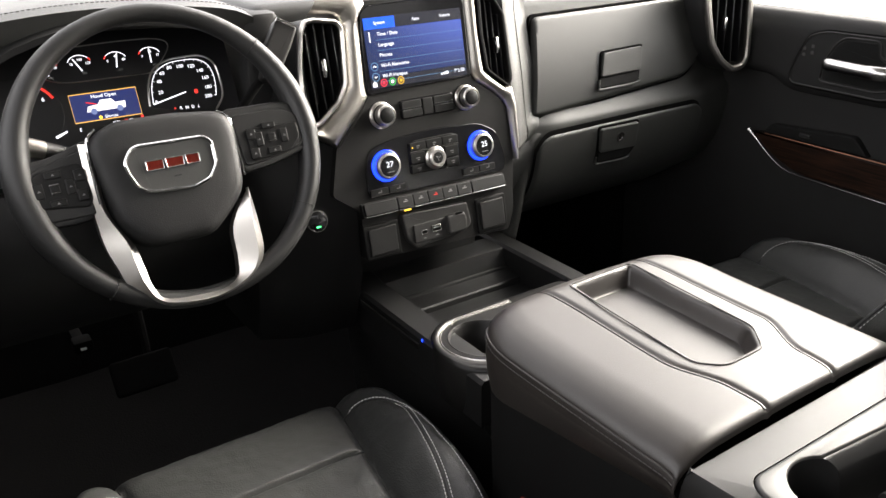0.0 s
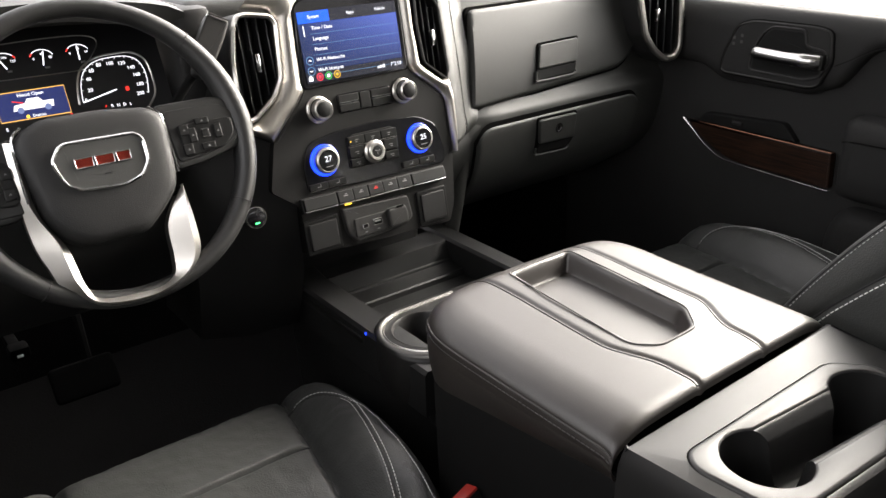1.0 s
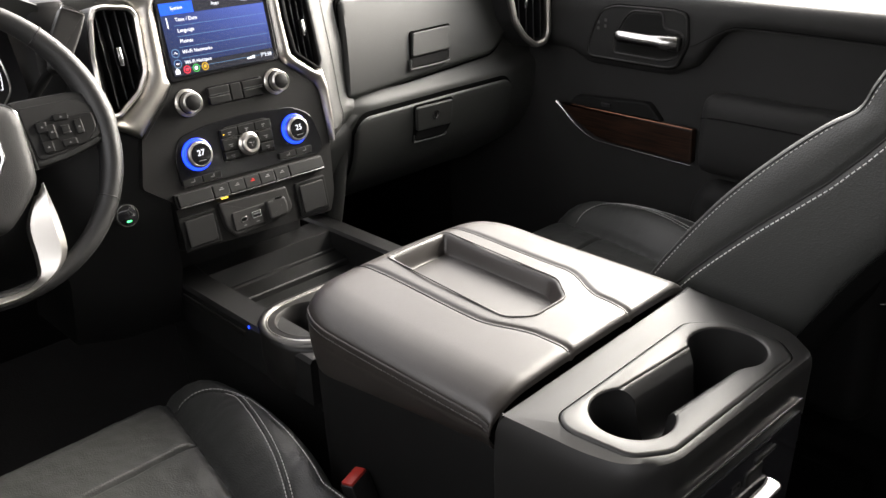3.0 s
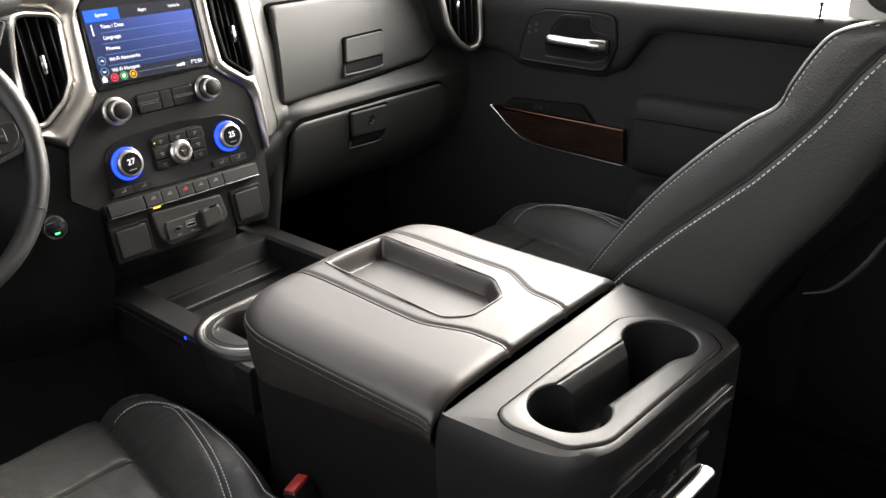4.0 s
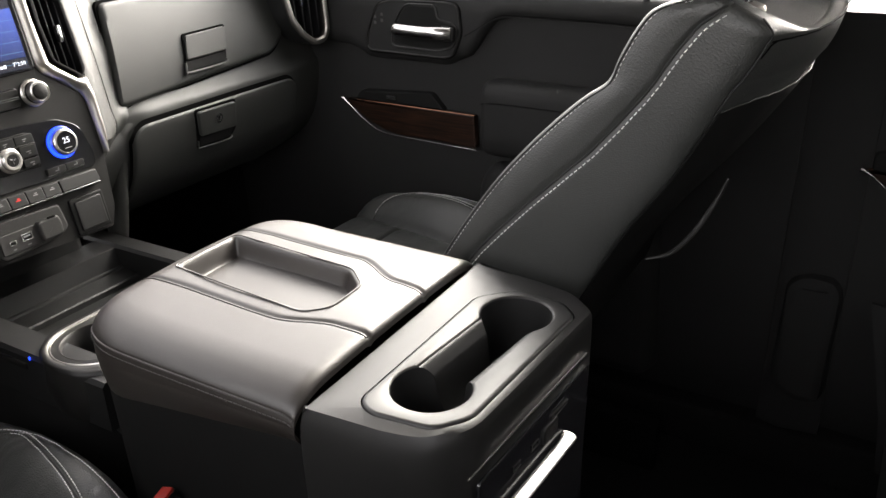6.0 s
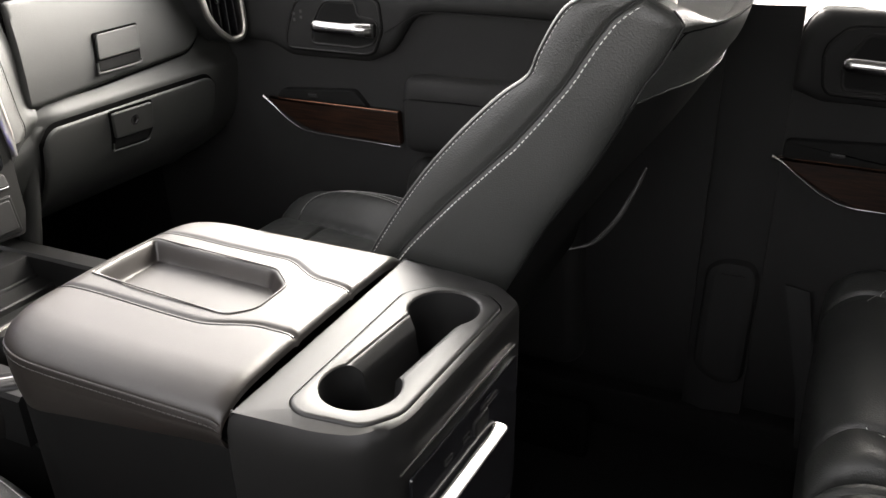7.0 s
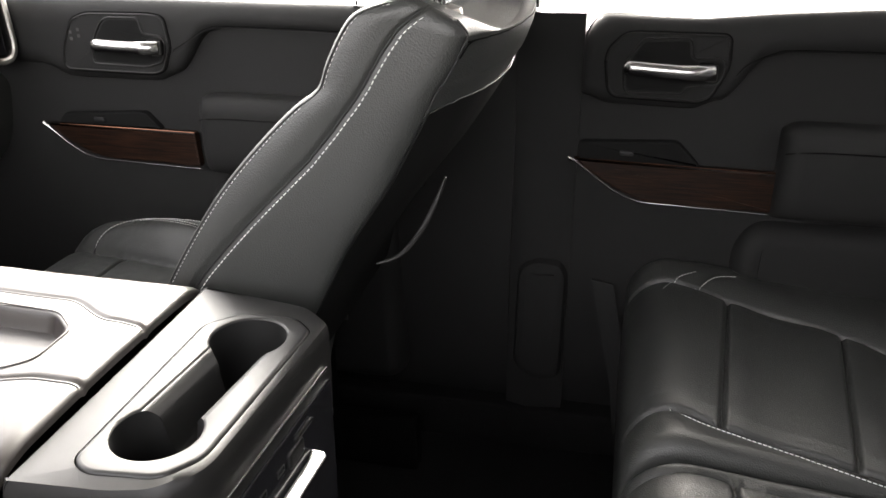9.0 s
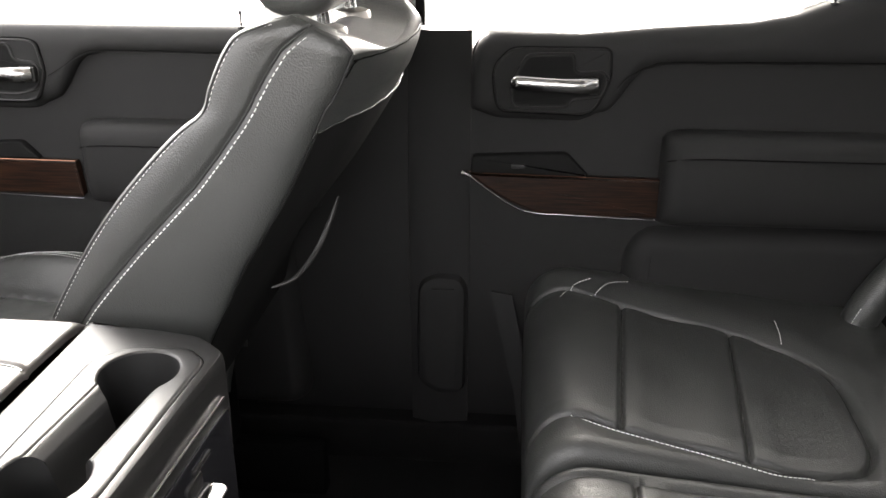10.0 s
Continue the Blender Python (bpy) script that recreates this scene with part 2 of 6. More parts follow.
def lathe(profile, m, seg=32, bm=None):
    """Turns (radius, height) pairs round the local z of m."""
    bm = bm or bmesh.new()
    vs = []
    for r, h in profile:
        if r < 1e-6:
            vs.append([bm.verts.new(m @ Vector((0, 0, h)))] * seg)
        else:
            vs.append([bm.verts.new(m @ Vector((r * math.cos(k * math.tau / seg), r * math.sin(k * math.tau / seg), h))) for k in range(seg)])
    for a, b in zip(vs, vs[1:]):
        for k in range(seg):
            j = (k + 1) % seg
            f = list(dict.fromkeys((a[k], a[j], b[j], b[k])))
            if len(f) > 2:
                bm.faces.new(f)
    return bm


def sheet(fn, us, vs, thick=None, bm=None):
    """A surface fn(u, v) over two rows of values; thick closes it with a floor at that offset."""
    bm = bm or bmesh.new()
    top = [[bm.verts.new(Vector(fn(u, v))) for v in vs] for u in us]
    for i in range(len(us) - 1):
        for j in range(len(vs) - 1):
            bm.faces.new((top[i][j], top[i + 1][j], top[i + 1][j + 1], top[i][j + 1]))
    if thick:
        t = Vector(thick)
        bot = [[bm.verts.new(v.co + t) for v in row] for row in top]
        for i in range(len(us) - 1):
            for j in range(len(vs) - 1):
                bm.faces.new((bot[i][j + 1], bot[i + 1][j + 1], bot[i + 1][j], bot[i][j]))
        loop_t = [r[0] for r in top] + top[-1][1:] + [r[-1] for r in top[-2::-1]] + top[0][-2:0:-1]
        loop_b = [r[0] for r in bot] + bot[-1][1:] + [r[-1] for r in bot[-2::-1]] + bot[0][-2:0:-1]
        for k in range(len(loop_t)):
            j = (k + 1) % len(loop_t)
            bm.faces.new((loop_t[k], loop_t[j], loop_b[j], loop_b[k]))
    return bm


def steps(a, b, n):
    return [a + (b - a) * i / n for i in range(n + 1)]


def lerp_table(table, x):
    """Smooth value at x from pairs (x, value)."""
    if x <= table[0][0]:
        return table[0][1]
    for (a, va), (b, vb) in zip(table, table[1:]):
        if x <= b:
            s = (x - a) / (b - a)
            s = s * s * (3 - 2 * s)
            return va + (vb - va) * s
    return table[-1][1]


def stitches(pts, length=0.0042, gap=0.0022, r=0.0007, lift=(0, 0, 0)):
    """Short thread dashes along a line."""
    bm = bmesh.new()
    acc, draw, seg = 0.0, True, [Vector(pts[0])]
    for a, b in zip(pts, pts[1:]):
        a, b = Vector(a), Vector(b)
        d = (b - a).length
        if d < 1e-7:
            continue
        pos = 0.0
        while pos < d:
            need = (length if draw else gap) - acc
            go = min(need, d - pos)
            pos += go
            acc += go
            q = a + (b - a) * (pos / d)
            if acc >= (length if draw else gap) - 1e-9:
                if draw:
                    p = seg[0]
                    if (q - p).length > 1e-5:
                        tube([p + Vector(lift), q + Vector(lift)], r, seg=4, bm=bm)
                seg, acc, draw = [q], 0.0, not draw
    return bm


def writing(name, text, size, m, mat, parent, align="LEFT"):
    """Flat letters at the pose m, from the built-in font."""
    cu = bpy.data.curves.new(name, "FONT")
    cu.body, cu.size, cu.align_x, cu.align_y, cu.resolution_u = text, size, align, "CENTER", 2
    tmp = new("tmp", cu)
    me = bpy.data.meshes.new_from_object(tmp.evaluated_get(bpy.context.evaluated_depsgraph_get()))
    bpy.data.objects.remove(tmp)
    me.transform(m)
    me.materials.clear()
    me.materials.append(mat)
    ob = new(name, me)
    ob.parent = parent
    if parent.type == "EMPTY":
        ob.matrix_parent_inverse = Matrix.Translation(-parent.location)
    return ob


def on(m, x, y, n=0.0):
    """A pose on the plane m, at local x, y and height n."""
    return m @ Matrix.Translation((x, y, n))


def rect(x0, x1, y0, y1, r=0.0, seg=4):
    p = [(x0, y0), (x1, y0), (x1, y1), (x0, y1)]
    return rounded(p, r, seg) if r else [Vector(q) for q in p]


# ---- cabin shell ----
ground = part("ground", sheet(lambda u, v: (u, v, -0.75), steps(-400, 400, 8), steps(-400, 400, 8)), CONCRETE)
tagged(ground, "pale concrete ground around the parked truck", "ground", kind="structure")
floor = part("floor", sheet(lambda u, v: (u, v, 0.03 * max(0, (v - 0.25) / 0.3) ** 2 + 0.004 * noise.noise((u * 9, v * 9, 0))), steps(-0.86, 0.9, 22), steps(-2.1, 0.75, 30), thick=(0, 0, -0.05)), CARPET)
tagged(floor, "black carpeted cabin floor in deep shade", "floor", kind="structure")
firewall = part("wall_front", box(-0.86, 0.9, 0.75, 0.8, -0.05, 0.75), CARPET)
tagged(firewall, "black insulated firewall ahead of the footwells", "wall", kind="structure")
back_wall = part("wall_back", box(-0.86, 0.9, -2.16, -2.1, -0.05, 0.98), DOORVINYL)
tagged(back_wall, "dark trimmed rear cabin wall behind the bench", "wall", kind="structure")
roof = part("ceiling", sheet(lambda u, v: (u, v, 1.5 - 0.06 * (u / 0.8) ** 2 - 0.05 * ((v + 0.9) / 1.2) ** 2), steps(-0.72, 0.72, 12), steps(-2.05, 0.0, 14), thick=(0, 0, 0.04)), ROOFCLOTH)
tagged(roof, "unseen grey fabric headliner", "ceiling", kind="structure")


def window_pane(name, pts, label, parent, mat):
    bm = bmesh.new()
    a = [bm.verts.new(p) for p in pts]
    b = [bm.verts.new(Vector(p) + Vector((0.004, 0, 0))) for p in pts]
    bm.faces.new(a), bm.faces.new(b[::-1])
    for i in range(len(a)):
        j = (i + 1) % len(a)
        bm.faces.new((a[i], a[j], b[j], b[i]))
    return part(name, bm, mat, parent, label)


def pillar(name, pts, r, label, mat=None):
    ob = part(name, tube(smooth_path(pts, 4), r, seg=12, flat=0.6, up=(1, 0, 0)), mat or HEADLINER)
    return tagged(ob, label, "pillar", kind="structure")


# rear window is out of view; its dark tint is set to cut light on the bench
rear_glass = part("window_rear", box(-0.72, 0.72, -2.125, -2.121, 0.98, 1.4), glass_material("privacy_glass", 0.1))
rear_glass.visible_shadow = False
tagged(rear_glass, "tinted rear cab window above the bench", "window", kind="structure")
pillar("a_pillar", [(0.86, 0.62, 0.9), (0.8, 0.35, 1.15), (0.72, 0.02, 1.44)], 0.04, "grey trimmed windscreen pillar beside the passenger door")
pillar("a_pillar", [(-0.86, 0.62, 0.9), (-0.8, 0.35, 1.15), (-0.72, 0.02, 1.44)], 0.04, "grey trimmed windscreen pillar beside the open driver door")
pillar("c_pillar", [(0.84, -2.08, 0.9), (0.76, -2.06, 1.2), (0.7, -2.03, 1.44)], 0.07, "grey trimmed rear pillar behind the bench")
pillar("c_pillar", [(-0.84, -2.08, 0.9), (-0.76, -2.06, 1.2), (-0.7, -2.03, 1.44)], 0.07, "grey trimmed rear pillar on the driver side")
pillar("roof_rail", [(0.72, 0.02, 1.45), (0.75, -0.6, 1.47), (0.75, -1.4, 1.46), (0.7, -2.05, 1.43)], 0.05, "pale grey rail over the passenger doors")
pillar("roof_rail", [(-0.72, 0.02, 1.45), (-0.75, -0.6, 1.47), (-0.75, -1.4, 1.46), (-0.7, -2.05, 1.43)], 0.05, "pale grey rail over the driver door opening")
b_pillar = part("b_pillar", loft([[(x + 0.012 * k, y, z) for x, y, z in ((0.803, -1.0035, z0), (0.79, -1.045, z0), (0.8, -1.1165, z0), (0.87, -1.1165, z0), (0.86, -1.0035, z0))] for z0, k in ((0.03, 0), (0.4, 0), (0.7, 0.3), (0.878, 0.5))]), DOORVINYL)
part("belt_cover", plate(rounded([(-1.016, 0.19), (-1.020, 0.405), (-1.05, 0.428), (-1.10, 0.424), (-1.114, 0.40), (-1.112, 0.17), (-1.06, 0.160)], 0.022, 5), 0.022, Matrix(((0, 0, -1, 0.797), (1, 0, 0, 0), (0, 1, 0, 0), (0, 0, 0, 1))), edge=0.016), DOORVINYL, b_pillar, "moulded belt cover low on the pillar")
tagged(b_pillar, "dark plastic centre pillar trim between the doors", "pillar", kind="structure")
# unseen upper part is widened to keep window light off the seat shoulder
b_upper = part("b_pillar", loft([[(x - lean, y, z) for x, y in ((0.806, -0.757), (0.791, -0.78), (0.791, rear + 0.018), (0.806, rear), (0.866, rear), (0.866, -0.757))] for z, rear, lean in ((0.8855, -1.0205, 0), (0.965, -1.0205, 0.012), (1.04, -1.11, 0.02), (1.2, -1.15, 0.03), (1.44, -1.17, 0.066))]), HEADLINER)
b_seal = part("trim", loft([[(x - lean, y, z) for x, y in ((0.801, -1.021), (0.801, -1.0365), (0.866, -1.0365), (0.866, -1.021))] for z, lean in ((0.8855, 0), (0.98, 0.012))]), DARK_SHADE)
tagged(b_seal, "dark rubber seal along the centre pillar", "seal", kind="structure")
tagged(b_upper, "pale grey upper centre pillar, unseen top widened to block light", "pillar", kind="structure")
sill = part("door_sill", box(0.78, 0.88, -1.98, 0.35, -0.02, 0.09, 0.012, 3), CARPET)
tagged(sill, "black plastic door sill along the cabin floor", "sill", kind="structure")
# driver side panels are out of view, with heights set to block and shape light
left_blocker = part("wall_left_blocker", box(-0.9, -0.84, -0.5795, 0.2795, -0.05, 0.90, 0.01), DOORVINYL)
left_mid = part("wall_left_blocker", box(-0.9, -0.84, -1.06, -0.58, -0.05, 0.82, 0.01), DOORVINYL)
tagged(left_mid, "unseen low panel that shapes light beside the driver seat", "wall", kind="structure")
left_rear = part("wall_left_blocker", box(-0.9, -0.84, -2.1, -1.0605, -0.05, 0.82, 0.01), DOORVINYL)
tagged(left_rear, "unseen low panel that blocks light at the rear driver side", "wall", kind="structure")
left_upper = part("wall_left_blocker", box(-0.9, -0.84, -2.1, -1.40, 0.8205, 1.5, 0.01), DOORVINYL)
tagged(left_upper, "unseen upper panel that blocks light behind the driver", "wall", kind="structure")
tagged(left_blocker, "unseen dark wall that blocks light along the driver side", "wall", kind="structure")
for s in (-1, 1):
    kick = part("wall_kick", box(*sorted((s * 0.83, s * 0.92)), 0.28, 0.8, -0.05, 0.95, 0.01), CARPET)
    tagged(kick, "black carpeted kick panel beside the footwell", "wall", kind="structure")

# ---- dashboard ----
DASH_PROFILE = [(0.75, 0.93), (0.4, 0.955), (0.2, 0.955), (0.115, 0.945), (0.088, 0.928), (0.08, 0.905), (0.068, 0.86), (0.056, 0.82), (0.047, 0.77), (0.041, 0.738),
                (0.036, 0.728), (0.029, 0.720), (0.0225, 0.712), (0.0200, 0.704), (0.0195, 0.697), (0.0195, 0.688), (0.0215, 0.665), (0.0275, 0.63), (0.041, 0.59), (0.07, 0.55), (0.125, 0.51), (0.22, 0.46), (0.4, 0.42), (0.75, 0.4)]
dash_line = smooth_path([(y, z, 0) for y, z in DASH_PROFILE], 3)


def dash_y(z):
    """Depth of the passenger dash face at a height."""
    pts = [p for p in dash_line if p.y < 0.93]
    for a, b in zip(pts, pts[1:]):
        if b.y <= z <= a.y:
            return a.x + (b.x - a.x) * (a.y - z) / max(1e-6, a.y - b.y)
    return pts[-1].x


dash = thing("dashboard", "soft black vinyl dashboard with two glove boxes", "dashboard", at=(0.3, 0.4, 0.42))


def dash_point(x, p):
    """The dash section, drawn back towards the outer end and swept down beside the stack."""
    near = max(0.0, min(1.0, (0.30 - x) / 0.12))
    end = max(0.0, (x - 0.72) / 0.14)
    ledge = math.exp(-((p.y - 0.706) / 0.03) ** 2)
    return (x, p.x + 0.03 * near * ledge + 0.02 * end, p.y)


part("dash_body", sheet(dash_point, steps(0.168, 0.87, 36), dash_line), VINYL, dash)
swoop = smooth_path([(0.38, 0.046, 0.706), (0.33, 0.044, 0.704), (0.28, 0.043, 0.695), (0.248, 0.043, 0.672), (0.236, 0.045, 0.62), (0.226, 0.05, 0.55), (0.217, 0.056, 0.49), (0.208, 0.07, 0.43)], 6)
part("dash_swoop", tube(swoop, [0.014 + 0.004 * min(1, i / 14) for i in range(len(swoop))], seg=20, up=(0, 1, 0)), VINYL, dash)


def stack_flank(z, s):
    """The dash where it turns in from the passenger side to meet the silver trim."""
    front = -0.030 + (z - 0.723) * 0.2 + 1.2 * max(0.0, 0.702 - z)
    near = max(0.0, min(1.0, (z - 0.67) / 0.07))
    near = near * near * (3 - 2 * near)
    back = 0.032 * (1 - near) + (dash_y(min(0.92, z)) - 0.003) * near
    end = 0.268 if z > 0.72 else 0.228 + 0.04 * max(0.0, (z - 0.66) / 0.06)
    k = s * s * (3 - 2 * s)
    return (0.1665 - 0.02 * max(0.0, 0.70 - z) + (end - 0.1665) * s, front + (back - front) * k, z)


part("stack_flank", sheet(stack_flank, steps(0.655, 0.95, 30), steps(0, 1, 16), thick=(0, 0.03, 0)), VINYL, dash)
part("dash_seam", stitches([Vector(stack_flank(z, 0.40)) + Vector((-0.001, -0.001, 0)) for z in steps(0.935, 0.71, 40)], r=0.0007), THREAD_GREY, dash)
part("dash_groove", tube([Vector(stack_flank(z, 0.47)) + Vector((-0.0006, -0.0006, 0)) for z in steps(0.94, 0.70, 40)], 0.0012, seg=6), GAP_SHADE, dash)

UF = pose(0, 0.042, 0.74, 90 - 11.6, 0, 0)


def upper_edges(x):
    """Lower and upper edge of the upper glove box door, rounded at both ends."""
    lo, hi = -0.016 + 0.024 * (x - 0.258) / 0.397, 0.161 + 0.003 * (x - 0.28) / 0.4
    r = min(1.0, max(0.0, (x - 0.640) / 0.084))
    q = min(1.0, max(0.0, (x - 0.680) / 0.044))
    l = min(1.0, max(0.0, (0.270 - x) / 0.012))
    lo += 0.100 * (1 - math.sqrt(1 - r * r)) + 0.012 * (1 - math.sqrt(1 - l * l))
    hi -= 0.045 * (1 - math.sqrt(1 - q * q)) + 0.012 * (1 - math.sqrt(1 - l * l))
    return lo, hi


def upper_panel(grow, base, rise):
    def fn(x, v):
        lo, hi = upper_edges(x)
        y = lo - grow + (hi - lo + 2 * grow) * v
        near = min((x - 0.258) / 0.006, (0.724 - x) / 0.006, v * (hi - lo) / 0.006, (1 - v) * (hi - lo) / 0.006, 1.0)
        swell = 0.0065 * (1 - ((y - 0.062) / 0.10) ** 2)
        wide = 0.490 + (x - 0.491) * (1 + grow / 0.23)
        return UF @ Vector((wide + 0.020 * (y / 0.16) * (1 - (x - 0.258) / 0.466), y, base + rise * (math.sqrt(max(0.0, 1 - (1 - max(0.0, near)) ** 2)) * 0.0055 + max(0.0, swell) * min(1.0, max(0.0, near)))))
    return fn


door_xs = [0.258, 0.2583, 0.2595, 0.261, 0.264] + steps(0.27, 0.64, 26) + steps(0.65, 0.715, 14) + [0.718, 0.7205, 0.722, 0.7232, 0.724]
door_vs = [0, 0.004, 0.012, 0.022, 0.035, 0.06] + steps(0.1, 0.9, 18) + [0.94, 0.965, 0.978, 0.988, 0.996, 1]
part("upper_gap", sheet(upper_panel(0.0045, 0.0025, 0.0), door_xs, door_vs, thick=(0, 0.01, 0)), GAP_SHADE, dash)
upper_door = part("upper_glove_box_door", sheet(upper_panel(0.0, 0.0028, 1.0), door_xs, door_vs), VINYL, dash, "closed upper glove box door in black vinyl")
UF = on(UF, 0, 0, 0.0092)
part("latch_recess", plate(rounded([(0.413, 0.014), (0.518, 0.015), (0.537, 0.0865), (0.426, 0.084)], 0.007), 0.0086, UF, edge=0.0004), GAP_SHADE, upper_door)
part("latch", plate(rounded([(0.4195, 0.036), (0.524, 0.038), (0.5335, 0.0825), (0.430, 0.080)], 0.006), 0.0122, UF, edge=0.002), VINYL, upper_door)
# darker plate below the latch: the recess's shade put into its colour
part("finger_recess_shade", loft([[UF @ Vector(p) for p in ((0.420, 0.034, h), (0.520, 0.036, h), (0.516, 0.0185, h + d), (0.4165, 0.0175, h + d))] for h, d in ((0.0055, 0.0), (0.0089, 0.0012))]), DARK_SHADE, upper_door)
part("latch_lip", tube(smooth_path([UF @ Vector(p) for p in ((0.416, 0.032, 0.0090), (0.413, 0.017, 0.0095), (0.419, 0.0135, 0.0095), (0.509, 0.0145, 0.0095), (0.519, 0.022, 0.0090))], 5), 0.0024, seg=8), VINYL, upper_door)


def lower_top(x):
    e = min(x - 0.256, 0.702 - x)
    return 0.6945 - 0.006 * max(0, 0.5 - x) - (0.03 * (1 - math.sqrt(max(0, 1 - (1 - min(1, e / 0.035)) ** 2))) if e < 0.035 else 0)


def lower_face(out):
    def fn(x, v):
        z = lower_top(x) + (out < 0.004) * 0.008 - v * 0.2
        return (x, dash_y(z) - out, z)
    return fn


rows_v = [0, 0.004, 0.012, 0.03, 0.08] + steps(0.15, 1, 12)
part("lower_gap", sheet(lower_face(0.002), steps(0.2495, 0.7085, 50), rows_v), GAP_SHADE, dash)


def lower_door_fn(x, v):
    e = min(min(x - 0.256, 0.702 - x) / 0.006, v * 0.2 / 0.006 + 0.15, 1)
    z = lower_top(x) - v * 0.2
    return (x, dash_y(z) - 0.0025 - 0.0075 * math.sqrt(max(0.0, 1 - (1 - max(0, e)) ** 2)), z)


lower_door = part("lower_glove_box_door", sheet(lower_door_fn, [0.256, 0.2566, 0.258, 0.260, 0.262] + steps(0.268, 0.690, 44) + [0.696, 0.698, 0.700, 0.7014, 0.702], rows_v), VINYL, dash, "closed lower glove box door in black vinyl")
LF = pose(0, 0.0245, 0.645, 90 + 9, 0, 0)
part("latch_recess", plate(rounded([(0.403, -0.031), (0.492, -0.034), (0.509, -0.012), (0.507, 0.0475), (0.398, 0.0485)], 0.007), 0.0105, LF, edge=0.0004, back=0.004), GAP_SHADE, lower_door)
part("latch", plate(rounded([(0.4085, -0.0045), (0.503, -0.0075), (0.503, 0.0435), (0.4015, 0.0450)], 0.006), 0.017, LF, edge=0.002), VINYL, lower_door)
# same darker plate here, standing in for shade below the lower latch
part("finger_recess_shade", loft([[LF @ Vector(p) for p in ((0.410, -0.006, h), (0.502, -0.009, h), (0.490, -0.0265, h + d), (0.4085, -0.0245, h + d))] for h, d in ((0.0075, 0.0), (0.0109, 0.0012))]), DARK_SHADE, lower_door)
part("latch_lip", tube(smooth_path([LF @ Vector(p) for p in ((0.404, -0.014, 0.0115), (0.404, -0.026, 0.012), (0.411, -0.0295, 0.012), (0.485, -0.0325, 0.012), (0.497, -0.026, 0.0115))], 5), 0.0022, seg=8), VINYL, lower_door)
lock = part("lock", lathe([(0, 0), (0.0065, 0), (0.0065, 0.001), (0.0085, 0.001), (0.0098, 0.0005), (0.0098, -0.001)], on(LF, 0.455, 0.0215, 0.017)), HANDLE, lower_door, "round key lock")
part("key_slot", box(-0.001, 0.001, -0.0045, 0.0045, 0.0, 0.0012, m=on(LF, 0.455, 0.0215, 0.017)), GAP_SHADE, lower_door)

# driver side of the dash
# the shroud's near-black colour stands in for shade behind the wheel
part("column_shroud", loft([[pose(-0.43, -0.107, 0.81, 67, 0, 0) @ Vector((r * math.cos(a), r * math.sin(a) * 1.1, -h)) for a in steps(0, math.tau, 20)[:-1]] for r, h in ((0.05, 0.03), (0.062, 0.05), (0.07, 0.1), (0.085, 0.3))]), GAP_SHADE, dash)
part("knee_panel", sheet(lambda x, s: (x, 0.05 + 0.09 * s * s - 0.03 * math.sin(s * 3), 0.76 - 0.25 * s), steps(-0.8, -0.25, 12), steps(0, 1, 12), thick=(0, 0.02, -0.01)), PLASTIC, dash)
part("driver_flank", loft([[(-0.150, y, z), (-0.235, y + 0.012, z), (-0.30 - 0.02 * (z - 0.5), y + 0.05, z), (-0.30, y + 0.2, z), (-0.150, y + 0.2, z)] for z, y in ((0.45, -0.01), (0.56, -0.045), (0.66, -0.04), (0.76, -0.015), (0.8, 0.0))]), BUTTON, dash)
hood_x = steps(-0.82, -0.245, 24)


def brow(x, s):
    arch = 0.03 * max(0, 1 - ((x + 0.47) / 0.25) ** 2) - 0.25 * max(0, x + 0.275) ** 1.0
    y = 0.045 + 0.5 * s + 0.02 * math.cos(x * 4)
    return (x, y, 0.952 + arch + 0.01 * math.sin(min(1, s * 8) * 1.57) - 0.03 * s)


part("cluster_brow", sheet(brow, hood_x, [0, 0.01, 0.03, 0.06, 0.12, 0.3, 0.6, 1], thick=(0, 0.012, -0.03)), VINYL, dash)
part("brow_stitching", stitches([Vector(brow(x, 0.05)) + Vector((0, 0, 0.001)) for x in hood_x], r=0.0006), DARKTHREAD, dash)
part("cluster_wall", sheet(lambda a, d: (-0.44 + (0.215 + 0.01 * d) * math.cos(a), 0.02 + 0.2 * d, 0.845 + 0.115 * math.sin(a) + 0.02 * d), steps(-0.3, math.pi + 0.3, 24), steps(0, 1, 4), thick=(0, 0, 0.008)), PLASTIC, dash)
part("side_fill", box(-0.262, -0.205, 0.06, 0.35, 0.7, 0.955, 0.01), PLASTIC, dash)
part("upper_pad", box(-0.24, 0.2, 0.075, 0.5, 0.90, 0.962, 0.02, 3), VINYL, dash)

S = pose(0, -0.033, 0.723, 90 - 11.3, 0, 0)

# start button
start = thing("start_button", "round black start button with a chrome ring and green light", "button", at=(-0.222, -0.045, 0.66))
SB = on(S, -0.2258, -0.0565, 0.014)
part("surround", lathe([(0.0165, -0.02), (0.0165, 0.001), (0.0158, 0.002), (0.0150, 0.002), (0.0150, -0.001)], SB), HANDLE, start, "chrome ring")
part("cap", lathe([(0.0148, -0.02), (0.0148, 0.001), (0.013, 0.002), (0, 0.0022)], SB), GLOSS, start)
part("indicator", plate(rect(-0.0035, 0.0035, -0.0095, -0.0072, 0.001), 0.0030, SB, edge=0.0003, back=-0.0015), GREEN_UI, start, "green light")


